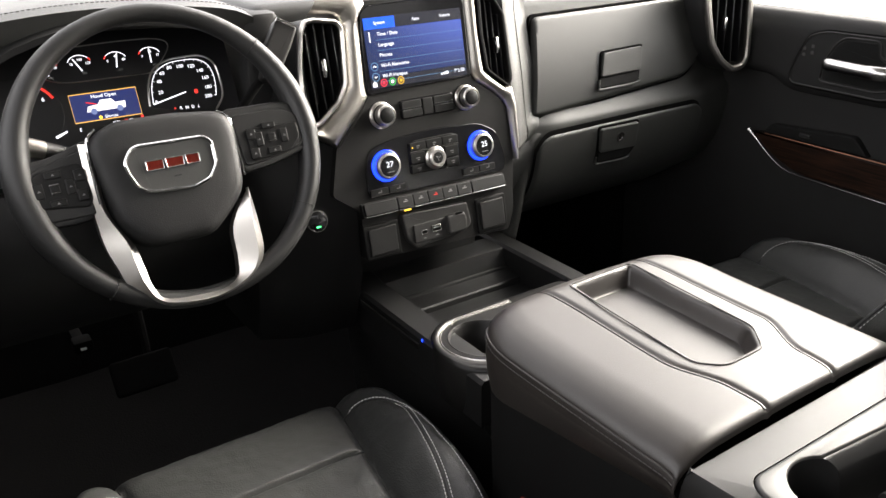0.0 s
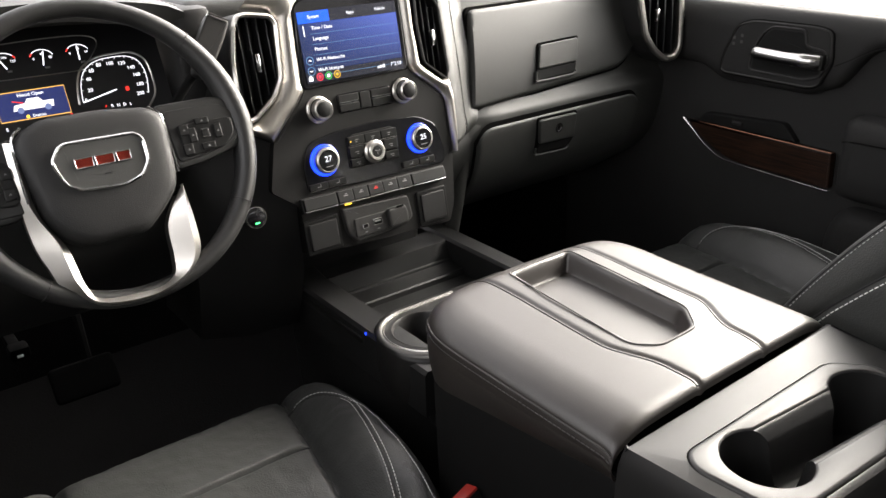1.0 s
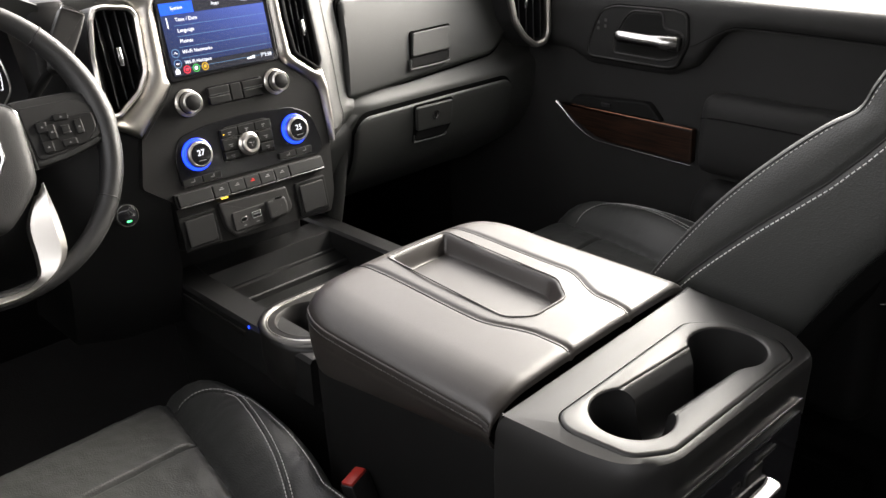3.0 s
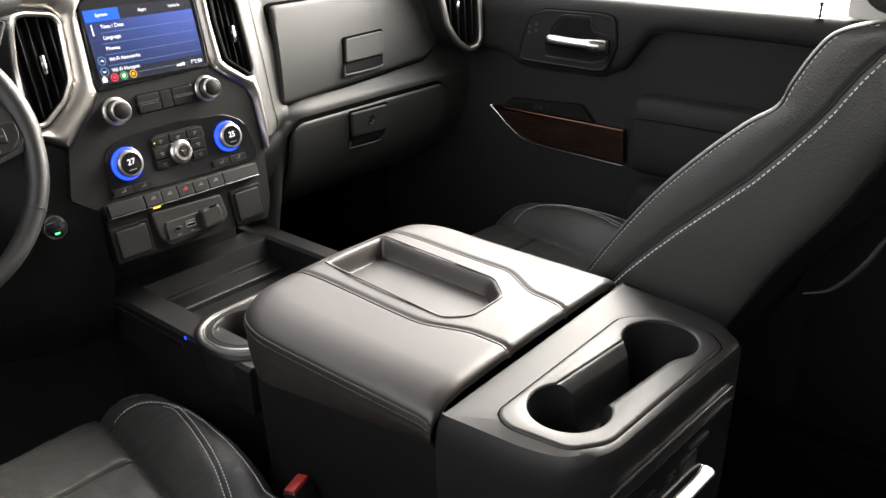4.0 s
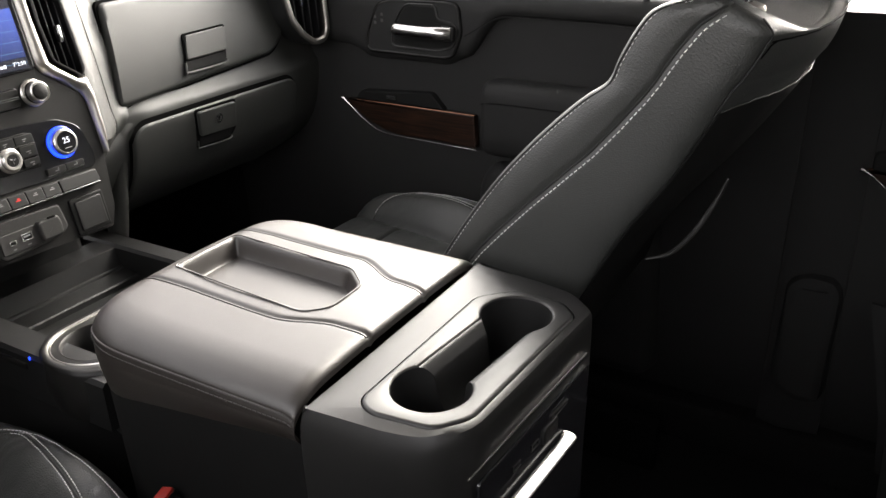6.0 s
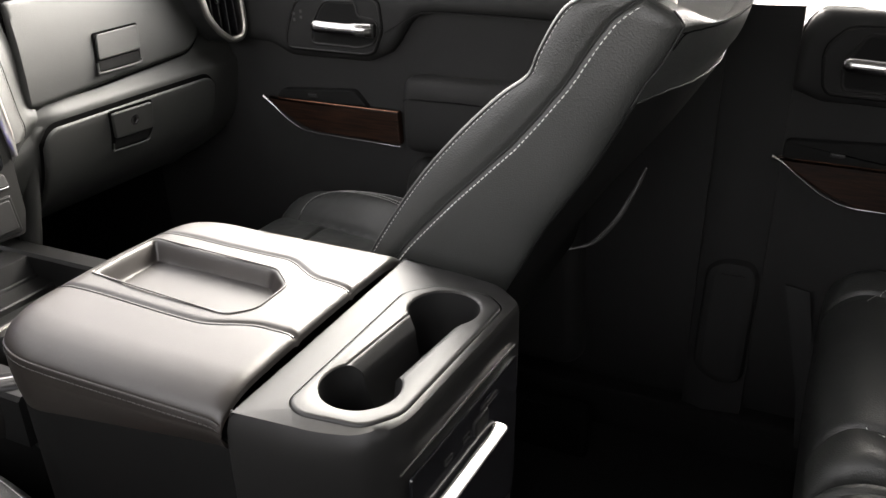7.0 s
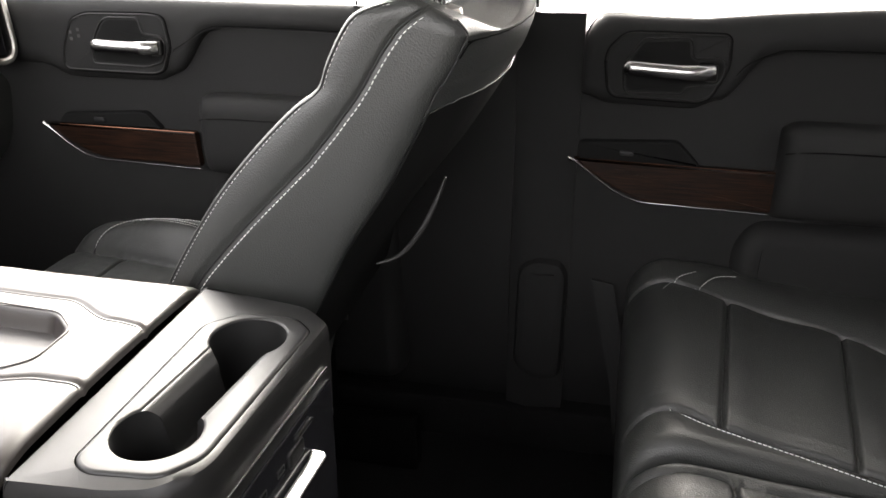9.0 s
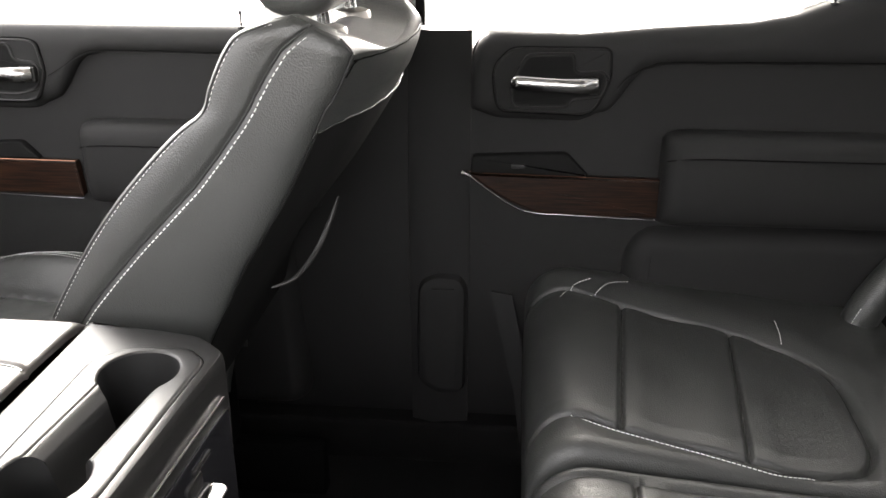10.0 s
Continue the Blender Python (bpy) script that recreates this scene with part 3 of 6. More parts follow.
# ---- air vents ----
def vent(outline, m, rim, tab, slats, label, mat, slant=0.0):
    c = sum((Vector(p) for p in outline), Vector((0, 0))) / len(outline)
    w = m @ Vector((c.x, c.y, 0))
    v = thing("air_vent", label, "air vent", group="dashboard air vents", at=w)
    part("vent_frame", frame_ring(outline, rim, 0.012, m, edge=0.003), mat, v, "silver rim")
    inner = inset(outline, rim)
    part("vent_housing", loft([[m @ Vector((p.x, p.y, h)) for p in outline] for h in (0.004, -0.06)], cap=False), PLASTIC, v)
    well = loft([[m @ Vector((p.x, p.y, h)) for p in inner] for h in (0.004, -0.02, -0.05)], cap=False)
    well.verts.ensure_lookup_table()
    well.faces.new(list(well.verts)[-len(inner):])
    part("vent_well", well, PLASTIC, v)
    lo, hi = min(p[0] for p in inner), max(p[0] for p in inner)
    for k in range(slats):
        x = lo + (hi - lo) * (k + 0.5) / slats
        ys = []
        for a, b in zip(inner, inner[1:] + inner[:1]):
            if (a.x - x) * (b.x - x) <= 0 and abs(a.x - b.x) > 1e-7:
                ys.append(a.y + (b.y - a.y) * (x - a.x) / (b.x - a.x))
        if len(ys) > 1:
            part("slat", box(x - 0.0012, x + 0.0012, min(ys) + 0.001, max(ys) - 0.001, -0.02, 0.0, 0.0008, 1, m=m), GAUGE, v)
    part("vent_tab", box(tab[0] - 0.0035, tab[0] + 0.0035, tab[1] - 0.013, tab[1] + 0.013, 0.0, 0.010, 0.002, 2, m=m), CHROME, v, "chrome tab")
    return v


vent(rounded([(-0.1818, 0.2288), (-0.142, 0.2225), (-0.1335, 0.2095), (-0.1405, 0.1305), (-0.1574, 0.1037), (-0.1943, 0.0766), (-0.2095, 0.0775), (-0.2185, 0.0966), (-0.214, 0.1636), (-0.2045, 0.2092), (-0.195, 0.2262)], 0.007), on(S, 0, 0, 0.001), 0.0062, (-0.174, 0.1575), 5, "tall black dash vent with bright rim beside the screen", BRIGHT_SILVER)
vent(rounded([(0.1105, 0.2405), (0.1371, 0.2405), (0.1595, 0.2027), (0.1635, 0.0976), (0.1545, 0.0855), (0.1132, 0.1179), (0.1085, 0.1767)], 0.006), on(S, 0, 0, -0.002), 0.004, (0.140, 0.1555), 4, "tall black dash vent with bright rim between screen and glove box", SATIN)
OV = pose(0.72, -0.010, 0.80, 86, 0, -9.7)
vent(rounded([(-0.064, 0.15), (0.058, 0.15), (0.060, 0.0), (0.058, -0.022), (0.044, -0.040), (0.014, -0.044), (-0.018, -0.022), (-0.045, 0.015), (-0.060, 0.085)], 0.012), OV, 0.012, (-0.009, 0.053), 5, "black outboard dash vent with wide silver surround", SILVER)

# ---- centre stack ----
stack = thing("center_stack", "black centre stack with climate panel and brushed silver trim", "center console", at=(0, 0.1, 0.5))
part("stack_body", plate(rounded([(-0.103, 0.245), (0.09, 0.245), (0.093, 0.108), (0.150, 0.06), (0.154, -0.02), (0.142, -0.12), (0.128, -0.152), (-0.146, -0.140), (-0.147, -0.062), (-0.188, -0.030), (-0.170, 0.040), (-0.112, 0.104)], 0.006), 0.0, S, edge=0.003, back=0.11), SATIN, stack)
LEFT_TRIM = [((-0.1835, 0.2325), (-0.166, 0.262)), ((-0.142, 0.2262), (-0.094, 0.262)), ((-0.1325, 0.2130), (-0.0885, 0.2420)), ((-0.1335, 0.19), (-0.1035, 0.226)), ((-0.1395, 0.1305), (-0.1080, 0.118)),
             ((-0.1490, 0.116), (-0.1050, 0.107)), ((-0.1570, 0.1025), (-0.1215, 0.0875)), ((-0.1935, 0.0748), (-0.1685, 0.041)), ((-0.209, 0.0755), (-0.196, 0.058)), ((-0.2200, 0.085), (-0.221, 0.0690))]
RIGHT_TRIM = [((0.0850, 0.262), (0.1095, 0.262)), ((0.0845, 0.1767), (0.1075, 0.1767)), ((0.0845, 0.118), (0.1120, 0.118)), ((0.0930, 0.104), (0.124, 0.1085)), ((0.124, 0.083), (0.1535, 0.0855)), ((0.1440, 0.064), (0.1660, 0.087)), ((0.1510, 0.050), (0.1695, 0.06)), ((0.1520, 0.0), (0.1680, 0.0)), ((0.1530, -0.035), (0.1600, -0.035))]
for pairs in (LEFT_TRIM, RIGHT_TRIM):
    part("silver_trim", band(pairs, 0.010, S), SILVER, stack, "brushed silver trim")
part("trim_edge", tube([S @ Vector(p) for p in ((-0.107, 0.1075, 0.004), (-0.122, 0.087, 0.005), (-0.146, 0.0625, 0.005), (-0.168, 0.0405, 0.004))], 0.0012, seg=6), SATIN, stack)
# touch screen
screen = part("touch_screen", plate(rounded([(-0.1035, 0.2275), (-0.0895, 0.2385), (0.0725, 0.2415), (0.0855, 0.231), (0.0845, 0.1165), (0.0805, 0.1125), (-0.1045, 0.1085), (-0.1085, 0.1135)], 0.006), 0.004, S, edge=0.002), GLOSS, stack, "lit touch screen with a blue settings menu")
SX0, SX1, SY0, SY1 = -0.0995, 0.0755, 0.1165, 0.2205
part("display", plate(rect(SX0, SX1, SY0 + 0.0165, SY1), 0.0048, S, edge=0.0002, back=-0.0038), BLUE_UI, screen)
part("status_bar", plate(rect(SX0, SX1, SY0, SY0 + 0.016), 0.0047, S, edge=0.0002, back=-0.0038), DARK_UI, screen)
part("tab_bar", plate(rect(SX0, SX1, SY1 - 0.0175, SY1), 0.0052, S, edge=0.0002, back=-0.0045), DARK_UI, screen)
part("active_tab", plate(rect(SX0 + 0.0006, SX0 + 0.054, SY1 - 0.0175, SY1 - 0.001), 0.0056, S, edge=0.0002, back=-0.005), TAB_BLUE, screen)
for text, x in (("System", SX0 + 0.027), ("Apps", SX0 + 0.091), ("Vehicle", SX0 + 0.145)):
    writing("tab_label", text, 0.0068, on(S, x, SY1 - 0.009, 0.0058), WHITE_UI, screen, "CENTER")
for k, text in enumerate(("Time / Date", "Language", "Phones", "Wi-Fi Networks", "Wi-Fi Hotspot")):
    y = SY1 - 0.0255 - k * 0.0153
    writing("menu_entry", text, 0.0074, on(S, SX0 + 0.021, y, 0.0052), WHITE_UI, screen)
    part("menu_line", plate(rect(SX0 + 0.018, SX1 - 0.001, y - 0.0083, y - 0.0079), 0.0051, S, edge=0.0001, back=-0.0047), LINE_UI, screen)
    if k > 2:
        ring = [Vector((0.0062 * math.cos(a), 0.0062 * math.sin(a))) for a in steps(0, math.tau, 24)[:-1]]
        part("scroll_ring", frame_ring(ring, 0.0007, 0.0004, on(S, SX0 + 0.0095, y, 0.005), edge=0.0001), LINE_UI, screen)
        s = 1 if k == 3 else -1
        part("scroll_arrow", tube([on(S, SX0 + 0.0095, y, 0.0053) @ Vector(p) for p in ((-0.0025, -0.001 * s, 0), (0, 0.0015 * s, 0), (0.0025, -0.001 * s, 0))], 0.0004, seg=4), WHITE_UI, screen)
part("scroll_bar", plate(rect(SX0 + 0.0075, SX0 + 0.009, SY1 - 0.036, SY1 - 0.021), 0.0051, S, edge=0.0001, back=-0.0047), WHITE_UI, screen)
part("home_icon", plate([Vector(p) for p in ((SX0 + 0.003, SY0 + 0.003), (SX0 + 0.010, SY0 + 0.003), (SX0 + 0.010, SY0 + 0.008), (SX0 + 0.0065, SY0 + 0.0115), (SX0 + 0.003, SY0 + 0.008))], 0.0052, S, edge=0.0001, back=-0.0047), WHITE_UI, screen)
for k, c in enumerate(((0.9, 0.04, 0.08), (0.05, 0.55, 0.1), (0.75, 0.45, 0.03))):
    disc = [Vector((0.0058 * math.cos(a), 0.0058 * math.sin(a))) for a in steps(0, math.tau, 24)[:-1]]
    mm = on(S, SX0 + 0.022 + 0.0150 * k, SY0 + 0.0075, 0.0048)
    part("app_icon", frame_ring(disc, 0.0013, 0.0004, mm, edge=0.0001), glow("icon", c, UI), screen)
    part("icon_mark", plate([p * 0.45 for p in disc], 0.0004, mm, edge=0.0001), glow("icon", c, UI) if k != 1 else WHITE_UI, screen)
writing("clock", "7°2:50", 0.0078, on(S, SX1 - 0.004, SY0 + 0.0085, 0.0052), WHITE_UI, screen, "RIGHT")
for k in range(3):
    part("status_mark", plate(rect(SX1 - 0.049 + 0.005 * k, SX1 - 0.0455 + 0.005 * k, SY0 + 0.006, SY0 + 0.0085 + 0.001 * k), 0.0052, S, edge=0.0001, back=-0.0047), WHITE_UI, screen)


def turn_knob(x, y, r, label):
    m = on(S, x, y)
    k = part("knob", lathe([(r * 1.28, -0.001), (r * 1.28, 0.002), (r * 1.2, 0.0035), (r * 1.05, 0.004), (r, 0.006), (r, 0.016), (r * 0.96, 0.019), (r * 0.88, 0.02), (r * 0.86, 0.0185), (0, 0.0185)], m, 40), BRIGHT_SILVER, stack, label)
    part("knob_face", lathe([(r * 0.74, 0.017), (r * 0.73, 0.0205), (r * 0.6, 0.0213), (0, 0.0215)], m, 32), BUTTON, k)
    part("knob_skirt", lathe([(r * 1.02, 0.004), (r * 1.03, 0.009), (r * 1.01, 0.0095)], m, 32), SATIN, k)
    return k


turn_knob(-0.088, 0.0767, 0.0160, "chrome-ringed volume knob")
turn_knob(0.0695, 0.081, 0.0160, "chrome-ringed tuning knob")


def key(x0, x1, y0, y1, h=0.004, mat=None, name="button", label="", parent=None, m=None, r=0.002):
    return part(name, plate(rect(x0, x1, y0, y1, r, 3), h, m or S, edge=min(0.001, h * 0.6), back=0.001), mat or BUTTON, parent or stack, label)


def mark(x, y, w, h, n, mat, parent, m=None):
    return part("symbol", plate(rect(x - w / 2, x + w / 2, y - h / 2, y + h / 2), n + 0.0003, m or S, edge=0.0001, back=-(n - 0.0002)), mat, parent)


part("button_surround", plate(rect(-0.0545, 0.0455, 0.064, 0.0935, 0.006), 0.0015, S, edge=0.001), GLOSS, stack)
for x0, x1, y0, y1 in ((-0.0525, -0.0165, 0.0795, 0.0915), (-0.0525, -0.0165, 0.066, 0.078), (-0.0145, 0.0045, 0.066, 0.0915), (0.0065, 0.0435, 0.0795, 0.0915), (0.0065, 0.0435, 0.066, 0.078)):
    b = key(x0, x1, y0, y1, 0.005)
    if x1 - x0 > 0.03:
        part("chrome_line", plate(rect(x0 + 0.001, x1 - 0.001, y0 + 0.0003 if y0 > 0.07 else y1 - 0.0013, y0 + 0.0013 if y0 > 0.07 else y1 - 0.0003), 0.0053, S, edge=0.0001, back=-0.004), CHROME, b)

panel = part("climate_panel", plate(rounded([(-0.130, -0.046), (-0.130, 0.0), (-0.117, 0.031), (-0.07, 0.0395), (0.004, 0.0425), (0.090, 0.0365), (0.124, 0.018), (0.136, -0.03), (0.131, -0.050)], 0.014), 0.002, S, edge=0.0015), GLOSS, stack, "gloss black climate panel")


def climate_knob(x, digits):
    m = on(S, x, 0.0)
    part("glow_ring", lathe([(0.0195, 0.002), (0.0245, 0.002), (0.0245, 0.0045), (0.0235, 0.0052), (0.0195, 0.0052)], m, 40), RING_BLUE, stack, "glowing blue ring")
    k = part("temperature_knob", lathe([(0.0205, 0.002), (0.0207, 0.007), (0.0205, 0.0115), (0.0197, 0.0142), (0.0178, 0.0155), (0.0166, 0.0155), (0.016, 0.0147), (0, 0.0147)], m, 44), BRIGHT_SILVER, stack, "silver temperature knob with lit digits")
    part("knob_face", lathe([(0.0163, 0.0143), (0.0161, 0.0152), (0, 0.0156)], m, 32), GLOSS, k)
    writing("digits", digits, 0.0125, on(m, 0, 0.0025, 0.0159), WHITE_UI, k, "CENTER")
    part("caption_bar", plate(rect(-0.006, 0.006, -0.0095, -0.0085), 0.0160, m, edge=0.0001, back=-0.0154), GREY_UI, k)
climate_knob(-0.0935, "27")
climate_knob(0.0860, "25")
cluster = part("climate_buttons", plate(rounded([(-0.053, -0.022), (-0.051, 0.020), (-0.040, 0.0295), (0.034, 0.0295), (0.044, 0.022), (0.042, -0.025)], 0.005), 0.0035, S, edge=0.001), BUTTON, stack)
for k in range(3):
    b = key(-0.049 + 0.0305 * k, -0.0195 + 0.0305 * k, 0.0135, 0.0265, 0.0065, parent=cluster)
    mark(-0.034 + 0.0305 * k, 0.0205, 0.006, 0.0012, 0.0065, GREY_UI, b)
    mark(-0.035 + 0.0305 * k, 0.0175, 0.003, 0.0012, 0.0065, GREY_UI, b)
    if k == 0:
        mark(-0.045, 0.019, 0.0018, 0.0018, 0.0065, AMBER, b)
part("chrome_line", plate(rect(-0.050, 0.042, 0.0118, 0.0130), 0.0066, S, edge=0.0002), HANDLE, cluster, "thin chrome line")
for x0, x1 in ((-0.050, -0.0235), (0.0145, 0.0405)):
    for y0, y1 in ((-0.0065, 0.0105), (-0.0205, -0.0085)):
        b = key(x0, x1, y0, y1, 0.0065, parent=cluster)
        mark((x0 + x1) / 2, (y0 + y1) / 2, 0.007, 0.0011, 0.0065, GREY_UI, b)
        mark((x0 + x1) / 2 + 0.001, (y0 + y1) / 2 - 0.003, 0.004, 0.0011, 0.0065, GREY_UI, b)
dial = part("fan_dial", lathe([(0.0185, 0.002), (0.0185, 0.006), (0.017, 0.0075), (0.0152, 0.0085), (0.0152, 0.0125), (0.0135, 0.0145), (0.0105, 0.0145), (0.0095, 0.013), (0, 0.013)], on(S, -0.004, -0.0035), 36), BRIGHT_SILVER, stack, "small chrome fan dial")
part("knob_face", lathe([(0.0093, 0.0125), (0.009, 0.0137), (0, 0.014)], on(S, -0.004, -0.0035), 24), SATIN, dial)
for k in range(3):
    a = k * math.tau / 3
    part("fan_mark", tube([on(S, -0.004, -0.0035, 0.0142) @ Vector((0.0012 * math.cos(a), 0.0012 * math.sin(a), 0)), on(S, -0.004, -0.0035, 0.0142) @ Vector((0.005 * math.cos(a + 0.5), 0.005 * math.sin(a + 0.5), 0))], 0.0007, seg=4), GREY_UI, dial)
for x0 in (-0.128, 0.0455):
    for k in range(2):
        b = key(x0 + 0.033 * k, x0 + 0.032 + 0.033 * k, -0.0425, -0.0322, 0.0055)
        mark(x0 + 0.016 + 0.033 * k, -0.038, 0.006, 0.0012, 0.0055, GREY_UI, b)
        mark(x0 + 0.019 + 0.033 * k, -0.0362, 0.0012, 0.0045, 0.0055, GREY_UI, b)
    part("key_edge", plate(rect(x0, x0 + 0.065, -0.0438, -0.0428), 0.0035, S, edge=0.0003), HANDLE, stack, "thin chrome line")
# toggle row on its own small shelf
TR = S @ pose(-0.0085, -0.0632, 0.004, -12, 0, -0.8)
part("toggle_shelf", plate(rect(-0.139, 0.132, -0.0115, 0.0115, 0.002), 0.004, TR, edge=0.001, back=0.015), BUTTON, stack)
for k, (x0, x1) in enumerate(((-0.137, -0.0805), (-0.0785, -0.0515), (-0.0505, -0.0235), (-0.0225, 0.0045), (0.0055, 0.0325), (0.0335, 0.0605), (0.0625, 0.130))):
    b = key(x0, x1, -0.009, 0.0095, 0.0095, m=TR, mat=BUTTON, name="toggle_key")
    part("chrome_tip", plate(rect(x0 + 0.0005, x1 - 0.0005, -0.0115, -0.0092), 0.0085, TR, edge=0.0008), CHROME, b, "chrome tip")
    if 0 < k < 6:
        mark((x0 + x1) / 2, 0.001, 0.008, 0.0012, 0.0095, RED_UI if k == 3 else GREY_UI, b, TR)
        mark((x0 + x1) / 2 + 0.001, 0.0035, 0.004, 0.0012, 0.0095, RED_UI if k == 3 else GREY_UI, b, TR)
    if k == 1:
        mark((x0 + x1) / 2 + 0.004, -0.0125, 0.012, 0.0028, 0.0025, AMBER, b, TR)
# charging panel and two cubby doors
usb = part("charging_panel", plate(rounded([(-0.082, -0.0795), (0.044, -0.0855), (0.049, -0.1226), (0.0364, -0.1325), (-0.062, -0.1395), (-0.0765, -0.122)], 0.006), 0.008, S, edge=0.003), CHARGE, stack, "grey plastic charging panel")
part("port_plate", plate(rounded([(-0.0645, -0.1305), (-0.0010, -0.1315), (-0.0005, -0.1010), (-0.0640, -0.1010)], 0.003), 0.0105, S, edge=0.0012), CHARGE, usb)
part("usb_port", frame_ring(rect(-0.031, -0.0145, -0.1190, -0.1085, 0.001), 0.0012, 0.0012, on(S, 0, 0, 0.0105), edge=0.0003), CHROME, usb, "metal-rimmed socket")
part("usb_hole", plate(rect(-0.0300, -0.0155, -0.1180, -0.1095), 0.0108, S, edge=0.0002), GAP_SHADE, usb)
part("usb_tongue", plate(rect(-0.0285, -0.0170, -0.1140, -0.1115), 0.0113, S, edge=0.0002), GREY_UI, usb)
part("usb_hole", plate(rect(-0.0505, -0.0415, -0.1180, -0.1135, 0.0022), 0.0108, S, edge=0.0002), GAP_SHADE, usb)
part("usb_port", frame_ring(rect(-0.0515, -0.0405, -0.1190, -0.1125, 0.0022), 0.0009, 0.001, on(S, 0, 0, 0.0105), edge=0.0002), HANDLE, usb)
mark(-0.046, -0.1255, 0.005, 0.0014, 0.0105, GREY_UI, usb)
mark(-0.0225, -0.1255, 0.006, 0.0014, 0.0105, GREY_UI, usb)
part("socket_cap", plate(rounded([(-0.004, -0.130), (0.033, -0.1285), (0.0345, -0.110), (0.031, -0.0975), (-0.0045, -0.099)], 0.006), 0.018, S, edge=0.0035), CHARGE, usb, "closed power socket cap")
part("cap_tab", box(0.012, 0.026, -0.0995, -0.0965, 0.016, 0.0195, 0.001, 1, m=S), GAP_SHADE, usb)
for x0, x1, y0, y1 in ((-0.1490, -0.0865, -0.1400, -0.0855), (0.0630, 0.1245, -0.1465, -0.0875)):
    part("cubby_door", plate(rect(x0, x1, y0, y1, 0.004), 0.004, S, edge=0.002), BUTTON, stack)
    part("cubby_inset", plate(rect(x0 + 0.007, x1 - 0.006, y0 + 0.006, y1 - 0.006, 0.003), 0.0065, S, edge=0.0018), PLASTIC, stack)
part("stack_foot", box(-0.14, 0.14, 0.045, 0.15, 0.44, 0.6, 0.012, 3), PLASTIC, stack)

# ---- instrument cluster ----
CF = pose(-0.42, 0.10, 0.86, 67, 0, 0)
gauges = thing("instrument_cluster", "black gauge cluster with lit white scales and a small screen", "instrument cluster", at=(-0.42, 0.12, 0.78))
part("gauge_panel", plate(rect(-0.2, 0.15, -0.1, 0.125, 0.02), 0.0, CF, back=0.06), GAUGE, gauges)


def scale_line(pts, r, mat, parent, name="scale_line", closed=False):
    return part(name, tube([CF @ Vector((x, y, 0.002)) for x, y in pts], r, seg=5, closed=closed), mat, parent)


speedo = part("speedometer", plate(rounded([(0.018, -0.026), (0.027, 0.016), (0.053, 0.038), (0.108, 0.041), (0.132, 0.022), (0.130, -0.026), (0.113, -0.044)], 0.01), 0.001, CF, edge=0.0005), GAUGE, gauges, "speed dial with white numbers to 200")
scale_line([p.xy for p in smooth_path([(0.021, -0.024, 0), (0.026, 0.004, 0), (0.037, 0.025, 0), (0.058, 0.0365, 0), (0.085, 0.039, 0), (0.108, 0.038, 0), (0.125, 0.026, 0), (0.1295, 0.0, 0), (0.127, -0.024, 0), (0.113, -0.042, 0)], 6)], 0.0015, BRIGHT_SILVER, speedo, "speedometer_rim")
inner = smooth_path([(0.0265, -0.0215, 0), (0.0305, 0.003, 0), (0.0405, 0.0215, 0), (0.059, 0.032, 0), (0.085, 0.0345, 0), (0.105, 0.032, 0), (0.118, 0.021, 0), (0.1215, 0.0, 0), (0.118, -0.022, 0)], 6)
scale_line([p.xy for p in inner], 0.0004, WHITE_UI, speedo)
for k in range(0, len(inner), 2):
    p, q = inner[k], inner[k] + (Vector((0.0765, -0.006, 0)) - inner[k]).normalized() * (0.0032 if k % 4 == 0 else 0.0018)
    scale_line([p.xy, q.xy], 0.0003, WHITE_UI, speedo, "tick")
for text, x, y in (("0", 0.0315, -0.0195), ("20", 0.0406, -0.0069), ("40", 0.0425, 0.0083), ("60", 0.049, 0.0195), ("80", 0.0611, 0.026), ("100", 0.0762, 0.0262), ("120", 0.0922, 0.0244), ("140", 0.1035, 0.0165), ("160", 0.1085, 0.0055), ("180", 0.1095, -0.0085), ("200", 0.1065, -0.0215)):
    writing("dial_number", text, 0.0072, on(CF, x, y, 0.0016), WHITE_UI, speedo, "CENTER")
scale_line([(0.0755, -0.0111), (0.05, -0.017), (0.0271, -0.0222)], 0.0009, WHITE_UI, speedo, "needle")
part("warning_light", plate(rect(0.088, 0.093, -0.015, -0.009, 0.001), 0.0018, CF, edge=0.0002), RED_UI, speedo)
for k, c in enumerate("PRNDL"):
    writing("gear_letter", c, 0.0062, on(CF, 0.055 + 0.0085 * k, -0.0325 - 0.0003 * k, 0.0016), RED_UI if k == 0 else WHITE_UI, gauges, "CENTER")
top = part("top_gauge_strip", plate(rounded([(-0.125, 0.055), (-0.075, 0.0685), (-0.02, 0.072), (0.052, 0.0685), (0.066, 0.056), (0.041, 0.024), (-0.075, 0.0225), (-0.11, 0.035)], 0.005), 0.0008, CF, edge=0.0004), GAUGE, gauges, "strip of small gauges with a chrome edge")
scale_line([p.xy for p in smooth_path([(-0.118, 0.045, 0), (-0.105, 0.033, 0), (-0.08, 0.0235, 0), (-0.02, 0.0225, 0), (0.035, 0.0225, 0), (0.045, 0.029, 0), (0.067, 0.056, 0), (0.053, 0.0685, 0), (0.0, 0.071, 0), (-0.055, 0.0695, 0)], 5)], 0.0008, BRIGHT_SILVER, top, "chrome_edge")
